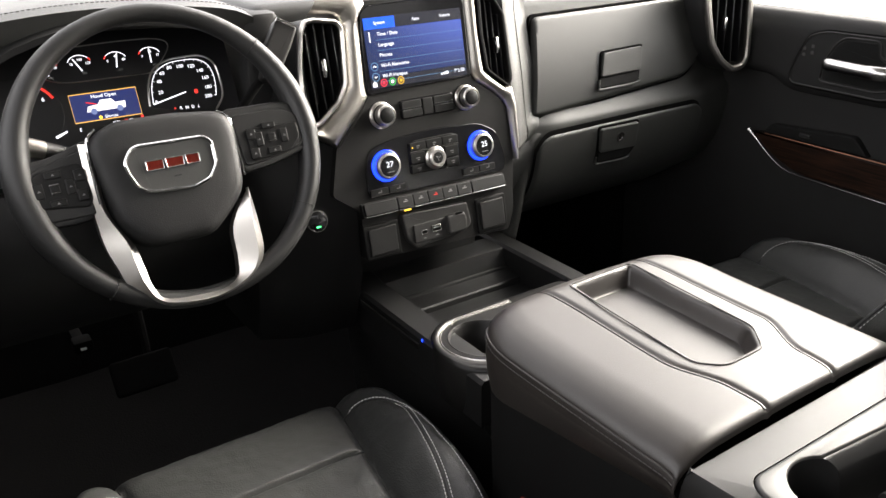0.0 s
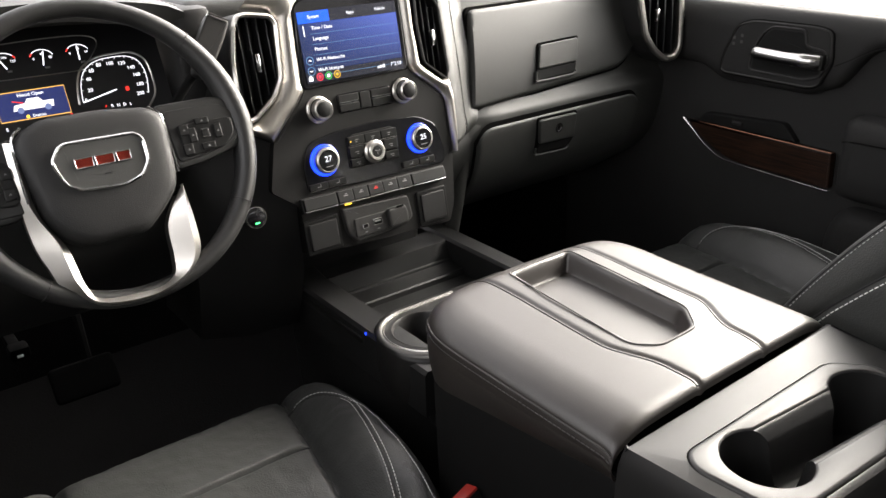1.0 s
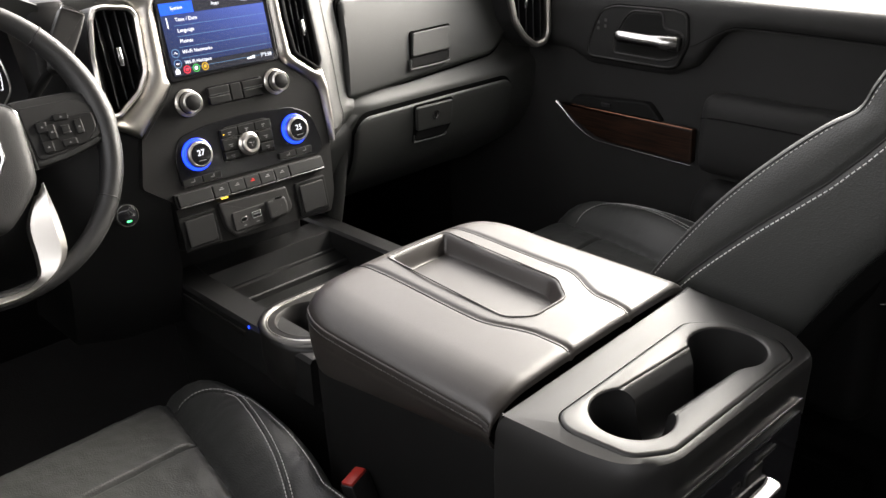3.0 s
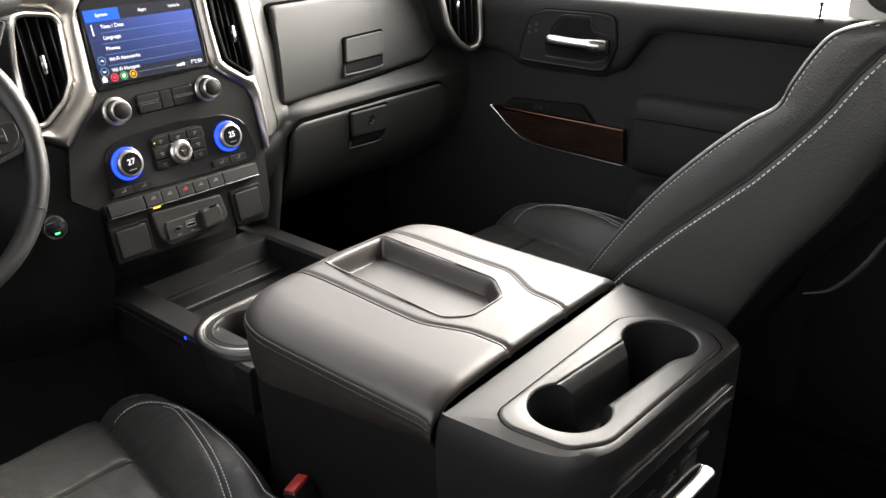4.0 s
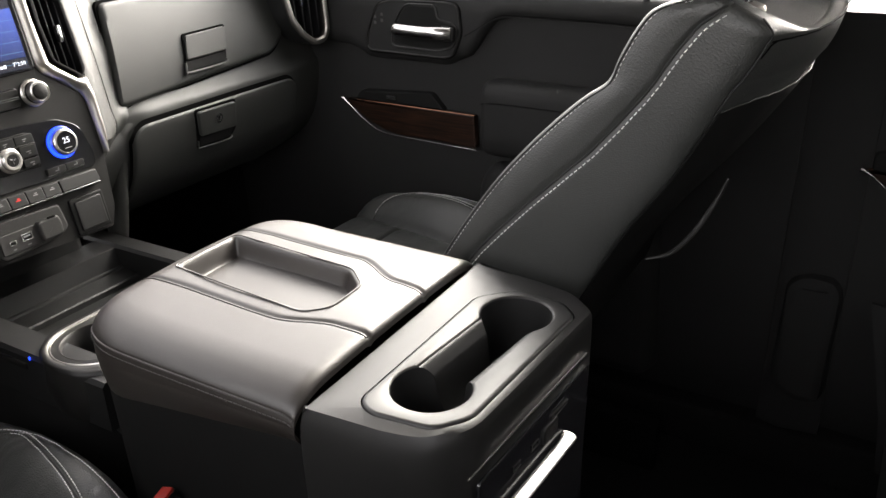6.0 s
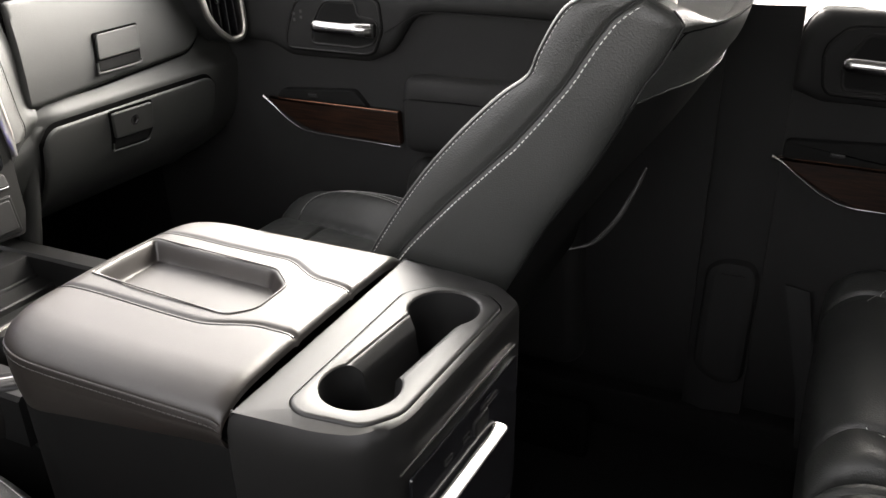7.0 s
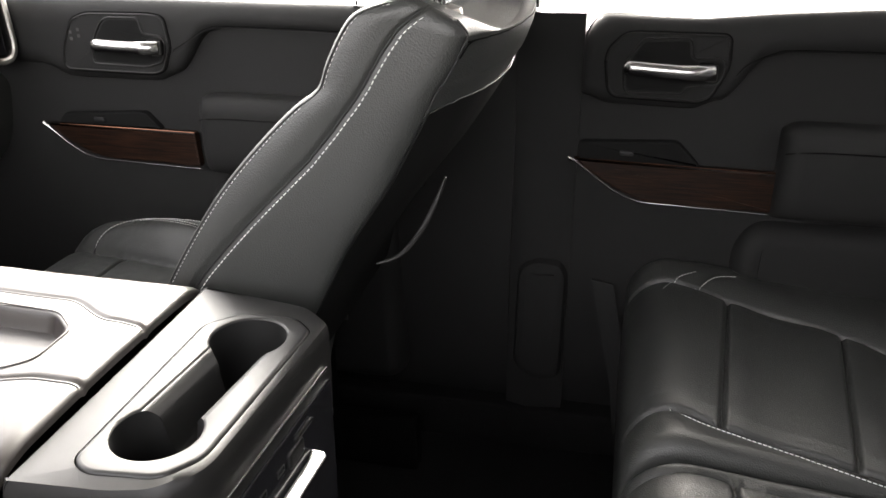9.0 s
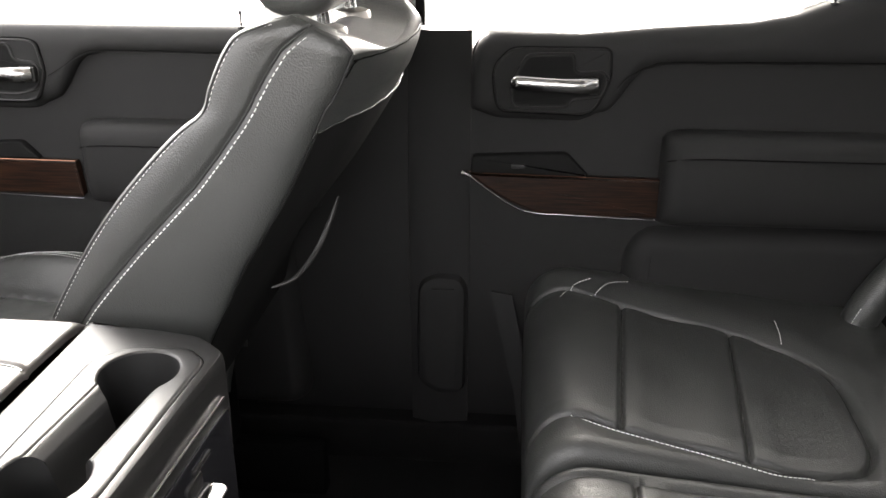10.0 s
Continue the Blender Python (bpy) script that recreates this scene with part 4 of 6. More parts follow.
for cx, cy, low, mid, high, turn in ((-0.0985, 0.044, "", "", "100", 2.6), (-0.0555, 0.0455, "75", "100", "125", 2.3), (-0.0083, 0.0445, "0", "40", "80", 1.25), (0.0388, 0.0455, "9", "14", "19", 1.5)):
    arc = [(cx + 0.0155 * math.cos(a), cy + 0.0125 * math.sin(a)) for a in steps(0.35, math.pi - 0.35, 14)]
    scale_line(arc, 0.0005, WHITE_UI, top, "gauge_arc")
    scale_line(arc[:3] if cx < -0.02 else arc[-3:], 0.0009, RED_UI, top, "red_zone")
    for s, x, y in ((low, -0.0105, 0.001), (mid, 0.001, 0.0065), (high, 0.011, 0.001)):
        if s:
            writing("dial_number", s, 0.0048, on(CF, cx + x, cy + y, 0.0016), WHITE_UI, top, "CENTER")
    scale_line([(cx - 0.002 * math.cos(turn), cy - 0.009), (cx + 0.011 * math.cos(turn), cy + 0.011 * math.sin(turn))], 0.0008, WHITE_UI, top, "needle")
    part("symbol", plate(rect(cx + 0.001, cx + 0.007, cy - 0.0135, cy - 0.0105, 0.0008), 0.0016, CF, edge=0.0002), GREY_UI, top)
info = part("driver_display", plate(rect(-0.0805, 0.0085, -0.0325, 0.0065), 0.0012, CF, edge=0.0003), glow("info_blue", (0.02, 0.03, 0.12), UI), gauges, "small lit screen with a yellow border")
part("display_border", frame_ring(rect(-0.0805, 0.0085, -0.0325, 0.0065), 0.0013, 0.0006, on(CF, 0, 0, 0.0012), edge=0.0002), glow("border_yellow", (0.9, 0.5, 0.1), UI), info)
writing("message", "Hood Open", 0.0068, on(CF, -0.036, 0.0005, 0.0017), WHITE_UI, info, "CENTER")
writing("message", "Dismiss", 0.0055, on(CF, -0.032, -0.0285, 0.0017), WHITE_UI, info, "CENTER")
part("tick_icon", lathe([(0.0022, 0.0013), (0.0022, 0.0017), (0, 0.0017)], on(CF, -0.0465, -0.0285, 0), 12), AMBER, info)
part("truck_picture", plate([Vector(p) for p in ((-0.062, -0.0195), (-0.011, -0.0195), (-0.0095, -0.0105), (-0.023, -0.0105), (-0.0275, -0.005), (-0.042, -0.005), (-0.046, -0.0105), (-0.0595, -0.012))], 0.0017, CF, edge=0.0001, back=-0.001), glow("picture_white", (0.8, 0.8, 0.85), UI * 1.4), info)
part("raised_hood_picture", plate([Vector(p) for p in ((-0.047, -0.0095), (-0.0605, -0.0055), (-0.061, -0.0068), (-0.048, -0.0105))], 0.0018, CF, edge=0.0001, back=-0.001), RED_UI, info)
for x in (-0.053, -0.0185):
    part("wheel_picture", lathe([(0.0042, 0.001), (0.0042, 0.0021), (0, 0.0021)], on(CF, x, -0.0195, 0), 16), glow("picture_blue", (0.15, 0.2, 0.4), UI), info)
writing("odometer", "4679", 0.0055, on(CF, -0.028, -0.0385, 0.001), WHITE_UI, gauges, "CENTER")
writing("fuel_letter", "E", 0.0062, on(CF, -0.0755, -0.0415, 0.001), WHITE_UI, gauges, "CENTER")
part("warning_light", plate(rect(-0.0165, -0.0125, -0.041, -0.036), 0.0014, CF, edge=0.0002), RED_UI, gauges)
part("warning_light", plate(rect(-0.0105, -0.006, -0.0405, -0.0365), 0.0014, CF, edge=0.0002), WHITE_UI, gauges)
part("warning_light", plate(rect(0.006, 0.0095, -0.0375, -0.0335), 0.0014, CF, edge=0.0002), RED_UI, gauges)
tach = part("tachometer", plate([Vector((-0.145 + 0.055 * math.cos(a), -0.012 + 0.048 * math.sin(a))) for a in steps(0, math.tau, 32)[:-1]], 0.0008, CF, edge=0.0003), GAUGE, gauges, "engine speed dial with a red zone")
scale_line([(-0.145 + 0.05 * math.cos(a), -0.012 + 0.044 * math.sin(a)) for a in steps(0.42, 0.95, 8)], 0.0018, RED_UI, tach, "red_zone")
for k, a in enumerate((0.55, 1.05, 1.55, 2.05)):
    writing("dial_number", str(6 - k), 0.0075, on(CF, -0.145 + 0.039 * math.cos(a), -0.012 + 0.034 * math.sin(a), 0.0012), WHITE_UI, tach, "CENTER")
part("side_marker", plate([Vector(p) for p in ((-0.109, -0.045), (-0.093, -0.0395), (-0.0925, -0.0415), (-0.107, -0.048))], 0.0014, CF, edge=0.0002), WHITE_UI, gauges)

# ---- steering wheel ----
W = pose(-0.43, -0.107, 0.81, 67, 0, 0)
wheel = thing("steering_wheel", "black leather steering wheel with silver lower spokes", "steering wheel", at=W @ Vector((0, -0.185, 0)))


def on_wheel(x, y, n=0.0):
    return W @ Vector((x, y, n))


RIM = [on_wheel(0.0035 + 0.1755 * math.cos(a), 0.0115 + 0.1765 * math.sin(a), -0.004) for a in steps(0, math.tau, 72)[:-1]]
rim = part("rim", tube(RIM, [0.0128 + 0.0018 * math.cos(2 * i * math.tau / 72) + 0.0035 * math.exp(-((i - 38) / 4.5) ** 2) + 0.002 * math.exp(-((i - 2) / 4.5) ** 2) for i in range(72)], seg=16, closed=True, flat=1.15, up=W.to_3x3() @ Vector((0, 0, 1))), RIM_LEATHER, wheel, "smooth black leather rim")
for a in (0.74, 2.78, 4.06, 5.72):
    c = Vector((0.0035 + 0.1755 * math.cos(a), 0.0115 + 0.1765 * math.sin(a), -0.004))
    t, o = Vector((-math.sin(a), math.cos(a), 0)), Vector((math.cos(a), math.sin(a), 0))
    part("rim_seam", tube([W @ (c + o * 0.0140 * math.cos(b) + Vector((0, 0, 0.0158 * math.sin(b)))) for b in steps(0, math.tau, 20)[:-1]], 0.0007, seg=5, closed=True), DARKTHREAD, rim)
pad_outline = rounded([(-0.0965, 0.034), (-0.0865, 0.050), (-0.060, 0.0615), (0.0056, 0.0615), (0.060, 0.0555), (0.0745, 0.0465), (0.0785, 0.031), (0.0755, -0.022), (0.0715, -0.046), (0.0496, -0.070), (0.022, -0.0925), (-0.045, -0.093), (-0.066, -0.082), (-0.0838, -0.057), (-0.0905, -0.0168)], 0.012, 5)
pad = part("airbag_cover", loft([[on_wheel(-0.009 + (p.x + 0.009) * k, -0.02 + (p.y + 0.02) * k, h) for p in pad_outline] for k, h in ((1, -0.02), (1, 0.010), (0.985, 0.0165), (0.955, 0.0212), (0.91, 0.0240), (0.85, 0.0256), (0.72, 0.0268), (0.5, 0.0275), (0.25, 0.0278), (0.02, 0.0278))]), PAD, wheel, "black vinyl airbag cover")
badge_outline = rounded([(-0.0655, 0.009), (-0.055, 0.0245), (-0.046, 0.0282), (0.034, 0.0265), (0.0435, 0.018), (0.043, -0.011), (0.0315, -0.027), (0.008, -0.0345), (-0.0412, -0.0305), (-0.0562, -0.0225), (-0.063, -0.0044)], 0.006)
badge = part("badge_ring", frame_ring(badge_outline, 0.0038, 0.0055, on(W, 0, 0, 0.0265), edge=0.0016), CHROME, pad, "chrome badge ring")
part("badge_plate", plate(inset(badge_outline, 0.003), 0.0022, on(W, 0, 0, 0.0275), edge=0.001), VINYL, pad)
for x0, x1 in ((-0.0405, -0.0205), (-0.0175, 0.0035), (0.0065, 0.0225)):
    part("badge_bar", plate(rect(x0, x1, -0.0045, 0.0065, 0.002), 0.0016, on(W, 0, 0, 0.0295), edge=0.0005), RED_CHROME, pad, "red badge bar")
    part("badge_bar_edge", frame_ring(rect(x0 - 0.0006, x1 + 0.0006, -0.0051, 0.0071, 0.002), 0.0012, 0.0022, on(W, 0, 0, 0.0295), edge=0.0003), CHROME, pad)
part("badge_line", plate(rect(-0.012, -0.003, -0.0165, -0.0145), 0.0005, on(W, 0, 0, 0.0297), edge=0.0001), PLASTIC, pad)
SPOKE_OUTER = [(-0.104, 0.042), (-0.1055, -0.027), (-0.1035, -0.074), (-0.096, -0.105), (-0.086, -0.134), (-0.056, -0.1625), (0.0, -0.1722), (0.05, -0.161), (0.078, -0.134), (0.083, -0.095), (0.081, -0.045)]
SPOKE_RIDGE = [(-0.096, 0.040), (-0.0975, -0.030), (-0.0805, -0.079), (-0.0765, -0.105), (-0.0715, -0.133), (-0.054, -0.1585), (0.005, -0.1675), (0.050, -0.154), (0.069, -0.130), (0.0725, -0.092), (0.0775, -0.045)]
SPOKE_INNER = [(-0.088, 0.037), (-0.0908, -0.036), (-0.0712, -0.085), (-0.067, -0.110), (-0.0625, -0.138), (-0.048, -0.1545), (0.01, -0.1605), (0.038, -0.152), (0.0445, -0.130), (0.0485, -0.090), (0.069, -0.057)]
lines = []
for line, h in ((SPOKE_OUTER, -0.008), (SPOKE_OUTER, 0.004), (SPOKE_RIDGE, 0.0145), (SPOKE_INNER, 0.007), (SPOKE_INNER, -0.010)):
    lines.append([on_wheel(p.x, p.y, h + (0.0065 * max(0.0, 1 - i / 13) if h == 0.004 else 0.0)) for i, p in enumerate(smooth_path([(*q, 0) for q in line], 5))])
bm = sheet(lambda i, j: lines[j][i], range(len(lines[0])), range(5))
part("lower_spoke", bm, BRIGHT_SILVER, wheel, "brushed silver lower spoke bracket", smooth=28)
for s in (-1, 1):
    x = -0.094 if s < 0 else 0.0745
    part("trim_strip", tube(smooth_path([on_wheel(x - s * 0.012, 0.055, 0.012), on_wheel(x + s * 0.001, 0.041, 0.014), on_wheel(x + s * 0.003, 0.0, 0.014), on_wheel(x - s * 0.003 + s * 0.006, -0.03, 0.014)], 6), 0.0018, seg=6), CHROME, wheel)
    if s < 0:
        spoke_outline = [(-0.172, 0.030), (-0.135, 0.034), (-0.092, 0.048), (-0.088, -0.040), (-0.120, -0.047), (-0.162, -0.045), (-0.180, -0.020)]
        face = [(-0.163, 0.020), (-0.098, 0.036), (-0.095, -0.035), (-0.104, -0.040), (-0.156, -0.0395), (-0.176, -0.008)]
        pod = [(-0.1645, 0.009), (-0.1562, 0.018), (-0.1070, 0.0225), (-0.1000, -0.018), (-0.1070, -0.030), (-0.1595, -0.023), (-0.1645, -0.0135)]
        cx, cy, extra = -0.1393, -0.0030, ((-0.1105, 0.008), (-0.1115, -0.0150))
    else:
        spoke_outline = [(0.070, 0.056), (0.150, 0.056), (0.180, 0.044), (0.184, 0.012), (0.170, -0.012), (0.120, -0.024), (0.078, -0.028)]
        face = [(0.079, 0.046), (0.150, 0.046), (0.176, 0.027), (0.1655, -0.005), (0.120, -0.016), (0.084, -0.020)]
        pod = [(0.0930, 0.0265), (0.1640, 0.0255), (0.1640, 0.0060), (0.1475, -0.0105), (0.0940, -0.0155)]
        cx, cy, extra = 0.1254, 0.0108, ((0.0990, 0.0185), (0.0990, -0.0060))
    spoke = part("side_spoke", plate(rounded(spoke_outline, 0.010), 0.007, W, edge=0.0045, back=0.014), RIM_LEATHER, wheel)
    part("spoke_face", plate(rounded(face, 0.008), 0.0092, W, edge=0.0018), PLASTIC, spoke)
    part("button_pod", plate(rounded(pod, 0.006), 0.0112, W, edge=0.0018), BUTTON, spoke)
    cross = [(cx, cy, 0.010, 0.0115, CHROME), (cx - 0.001 * s, cy + 0.0158, 0.018, 0.0085, SATIN), (cx, cy - 0.0165, 0.018, 0.0085, SATIN), (cx - 0.0168, cy, 0.010, 0.018, SATIN), (cx + 0.0168, cy, 0.010, 0.018, SATIN)] + [(x, y, 0.0125, 0.0135, SATIN) for x, y in extra]
    for x, y, w, h, mt in cross:
        b = part("button", plate(rect(x - w / 2, x + w / 2, y - h / 2, y + h / 2, 0.002), 0.0128, W, edge=0.0012), BUTTON, spoke)
        if mt is CHROME:
            for q in (-0.0052, 0.0042):
                part("button_edge", plate(rect(x - 0.0052, x + 0.0052, y + q + (cy - y), y + q + 0.0012 + (cy - y), 0.0004), 0.0014, on(W, 0, 0, 0.0122), edge=0.0003), HANDLE, spoke, "thin chrome line")
        else:
            part("symbol", plate([Vector((x - 0.0018, y - 0.0011)), Vector((x + 0.0018, y - 0.0011)), Vector((x, y + 0.0014))], 0.0131, W, edge=0.0001, back=-0.0127), GREY_UI, spoke)
# hub back and gear stem: shade behind the wheel put into a near-black colour
part("hub_back", lathe([(0.045, 0.0), (0.055, -0.02), (0.05, -0.05)], W, 24), GAP_SHADE, wheel)
shifter = thing("gear_lever", "grey column gear lever with a bright edge", "gear lever", at=on_wheel(0.1, 0.03, -0.08))
part("stem", tube([on_wheel(0.05, 0.02, -0.09), on_wheel(0.12, 0.06, -0.075), on_wheel(0.178, 0.118, -0.05)], 0.006, seg=10), GAP_SHADE, shifter)
part("grip", plate(rounded([(0.152, 0.096), (0.166, 0.135), (0.1935, 0.1735), (0.2215, 0.1585), (0.205, 0.132), (0.184, 0.104), (0.166, 0.088)], 0.005), 0.016, on(W, 0, 0, -0.055), edge=0.003), SATIN, shifter)
part("bright_edge", tube([on_wheel(x, y, -0.038) for x, y in ((0.1905, 0.1685), (0.1945, 0.1735), (0.2205, 0.1585))], 0.0011, seg=5), CHROME, shifter)
stalk = thing("wiper_stalk", "black turn signal stalk with a silver tip", "stalk", at=on_wheel(-0.06, 0.03, -0.07))
part("arm", tube([on_wheel(-0.05, 0.02, -0.07), on_wheel(-0.11, 0.04, -0.045), on_wheel(-0.135, 0.048, -0.035)], [0.008, 0.0095, 0.011], seg=12), PLASTIC, stalk)
part("tip", tube([on_wheel(-0.135, 0.048, -0.035), on_wheel(-0.150, 0.053, -0.03), on_wheel(-0.172, 0.060, -0.025)], [0.0115, 0.012, 0.009], seg=14), SILVER, stalk, "silver stalk tip")
panel_button = thing("dash_button", "small black round button beside the cluster", "button", at=on(CF, 0.189, 0.0, 0.0).translation)
part("cap", lathe([(0.0105, -0.03), (0.0105, 0.002), (0.009, 0.0035), (0, 0.0035)], on(CF, 0.189, 0.0, 0.0)), SATIN, panel_button)
part("symbol", tube([on(CF, 0.189, 0.0, 0.0038) @ Vector(p) for p in ((-0.0028, -0.0028, 0), (0.0028, 0.0028, 0))], 0.0005, seg=4), GREY_UI, panel_button)
part("symbol", tube([on(CF, 0.189, 0.0, 0.0038) @ Vector(p) for p in ((-0.0028, 0.0028, 0), (0.0028, -0.0028, 0))], 0.0005, seg=4), GREY_UI, panel_button)

# pedals
pedal = thing("brake_pedal", "wide black rubber brake pedal in the footwell", "pedal", at=(-0.41, 0.42, 0.02))
# near-black on the pedal and release parts stands in for the footwell's shade
part("pedal_pad", plate(rect(-0.06, 0.06, -0.035, 0.035, 0.01), 0.012, pose(-0.415, 0.4, 0.245, 55, 0, 0), edge=0.004), GAP_SHADE, pedal)
part("pedal_arm", tube([(-0.4, 0.41, 0.25), (-0.39, 0.5, 0.4), (-0.38, 0.6, 0.58), (-0.38, 0.76, 0.6)], 0.01, seg=8), GAP_SHADE, pedal)
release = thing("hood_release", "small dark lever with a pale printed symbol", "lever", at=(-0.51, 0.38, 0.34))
part("lever", box(-0.53, -0.495, 0.385, 0.42, 0.33, 0.355, 0.006), GAP_SHADE, release)
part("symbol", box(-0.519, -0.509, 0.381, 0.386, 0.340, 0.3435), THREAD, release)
part("bracket", box(-0.525, -0.505, 0.4, 0.76, 0.335, 0.35, 0.004), GAP_SHADE, release)

# ---- centre console ----
console = thing("center_console", "black leather centre console with armrest lid and rear cup holders", "console", at=(0, -0.4, 0.0))
LX, RX = -0.183, 0.192


def lid_half(y):
    """Left and right edge of the lid along its length, round at the front."""
    s = max(0.0, min(1.0, (y + 0.455) / 0.110))
    k = 1 - math.sqrt(max(0.0, 1 - s ** 2.4))
    return LX + 0.115 * k, RX - 0.115 * k


def lid_height(x, y):
    l, r = lid_half(y)
    c, h = (l + r) / 2, max(1e-4, (r - l) / 2)
    t = min(1.0, abs(x - c) / h)
    u = max(0.0, (t - 0.70) / 0.30)
    z = 0.6425 - 0.006 * t ** 2 - 0.022 * (1 - math.sqrt(max(0.0, 1 - u * u))) + 0.0035 * math.exp(-((y + 0.39) / 0.06) ** 2)
    front = max(0.0, min(1.0, (y + 0.402) / 0.056))
    z -= 0.055 * (1 - math.sqrt(max(0.0, 1 - front ** 2.2)))
    rear = max(0.0, min(1.0, (-0.688 - y) / 0.0146))
    z -= 0.008 * (1 - math.sqrt(max(0.0, 1 - rear * rear)))
    for seam in (seam_left, seam_right):
        d = abs(x - seam(y)) / 0.004
        z -= 0.0028 * math.exp(-d * d)
    return z


def seam_left(y):
    return lerp_table([(-0.71, -0.052), (-0.66, -0.052), (-0.585, -0.071), (-0.45, -0.066), (-0.36, -0.070)], y)


def seam_right(y):
    return lerp_table([(-0.71, 0.060), (-0.66, 0.067), (-0.58, 0.102), (-0.45, 0.105), (-0.36, 0.099)], y)


TRAY = rounded([(-0.037, -0.392), (0.076, -0.389), (0.069, -0.592), (0.036, -0.630), (-0.026, -0.631), (-0.050, -0.606)], [0.008, 0.012, 0.012, 0.012, 0.012, 0.012], 6)


def inside(poly, x, y):
    n, hit = len(poly), False
    for i in range(n):
        a, b = poly[i], poly[(i + 1) % n]
        if (a.y > y) != (b.y > y) and x < (b.x - a.x) * (y - a.y) / (b.y - a.y) + a.x:
            hit = not hit
    return hit


def to_edge(poly, x, y):
    best = 9.0
    p = Vector((x, y))
    for a, b in zip(poly, poly[1:] + poly[:1]):
        d = b - a
        t = max(0, min(1, (p - a).dot(d) / max(1e-12, d.dot(d))))
        best = min(best, (p - a - d * t).length)
    return best


def skirt_foot(y):
    """Height of the lower edge of the lid's padded sides."""
    return 0.535 + 0.048 * max(0.0, min(1.0, (-0.40 - y) / 0.29))


def lid_point(v, y):
    l, r = lid_half(y)
    if v < 0 or v > 1:
        s = min(1.0, -v if v < 0 else v - 1)
        x, out = (l, -1) if v < 0 else (r, 1)
        top = lid_height(x, y)
        z = top + (min(top - 0.01, skirt_foot(y)) - top) * s
        return (x + out * (0.003 * math.sin(min(1, s * 3) * 1.57) - 0.012 * s * s), y, z)
    x = l + (r - l) * v
    z = lid_height(x, y)
    if inside(TRAY, x, y):
        d = to_edge(TRAY, x, y)
        k = min(1.0, max(0.0, (d - 0.003) / 0.013))
        z -= 0.026 * k * k * (3 - 2 * k)
    return (x, y, z)


lid_us = sorted(set([-1, -0.98, -0.9] + steps(-0.8, -0.05, 12) + [1.05, 1.2, 1.5, 1.8, 2.0] + [0, 0.001, 0.004, 0.012, 0.025, 0.045, 0.07] + [0.07 + 0.86 * i / 170 for i in range(171)] + [0.955, 0.975, 0.988, 0.996, 0.999, 1.0]))
lid_ys = [-0.7025, -0.7018, -0.7, -0.697, -0.692] + steps(-0.686, -0.47, 100) + steps(-0.468, -0.3480, 60) + [-0.3463]
lid = part("armrest_lid", sheet(lid_point, lid_us, lid_ys, thick=(0, 0, -0.006)), LID, console, "padded brown-black leather armrest lid", smooth=60)
TRAY_FLOOR = rounded([(-0.026, -0.402), (0.066, -0.399), (0.060, -0.587), (0.032, -0.619), (-0.022, -0.620), (-0.040, -0.600)], [0.006, 0.01, 0.015, 0.015, 0.015, 0.015], 6)
part("tray_floor", plate(TRAY_FLOOR, 0.004, Matrix.Translation((0, 0, 0.616)), edge=0.001), LID, lid, "smooth tray floor")
tray_rim = [Vector((p.x, p.y, lid_height(p.x, p.y) + 0.0005)) for p in TRAY]
part("tray_rim", tube(tray_rim, 0.0011, seg=6, closed=True), LID, lid)
for seam in (seam_left, seam_right):
    ys = steps(-0.7, -0.353, 60)
    line = [Vector((seam(y), y, lid_height(seam(y), y) + 0.0006)) for y in ys]
    part("seam", tube(line, 0.0011, seg=5), DARKTHREAD, lid)
    part("piping", tube([p + Vector((-0.0034, 0, 0.0014)) for p in line], 0.0015, seg=6), LID, lid)
# lower edge of the lid with its stitched seam
edge_line = []
for y in steps(-0.70, -0.36, 50):
    l, r = lid_half(y)
    edge_line.append(Vector((l - 0.0006, y, lid_height(l, y) + 0.001)))
part("edge_seam", tube(edge_line, 0.0014, seg=6), LID, lid)
part("edge_stitching", stitches([p + Vector((-0.0022, 0, -0.006)) for p in edge_line], r=0.0007), THREAD_GREY, lid)


def base_ring(z, grow):
    pts = []
    for y in steps(-0.715, -0.352, 24):
        pts.append((lid_half(y)[0] - grow, y, z))
    for y in reversed(steps(-0.715, -0.352, 24)):
        pts.append((lid_half(y)[1] + grow, y, z))
    return pts


# bin is darker than the lid's leather: shade on its sides put into the colour
part("console_bin", loft([base_ring(z, g) for z, g in ((0.02, -0.02), (0.2, -0.016), (0.45, -0.008), (0.56, -0.005), (0.58, -0.005), (0.59, -0.008))]), DARK_SHADE, console, "black console box under the lid")

# rear end with two cup holders
rear_outline = rounded([(-0.180, -0.7035), (0.187, -0.7035), (0.176, -0.80), (0.166, -0.850), (0.133, -0.888), (-0.128, -0.873), (-0.166, -0.846), (-0.178, -0.80)], [0.004, 0.004, 0.06, 0.015, 0.012, 0.02, 0.02, 0.04], 8)
PLATE = rounded([(-0.143, -0.752), (0.098, -0.752), (0.132, -0.785), (0.132, -0.848), (0.108, -0.874), (-0.118, -0.862), (-0.150, -0.838), (-0.157, -0.772)], 0.012, 6)
CUPS = ((-0.0925, -0.803), (0.080, -0.813))


SLOT = 0.0315


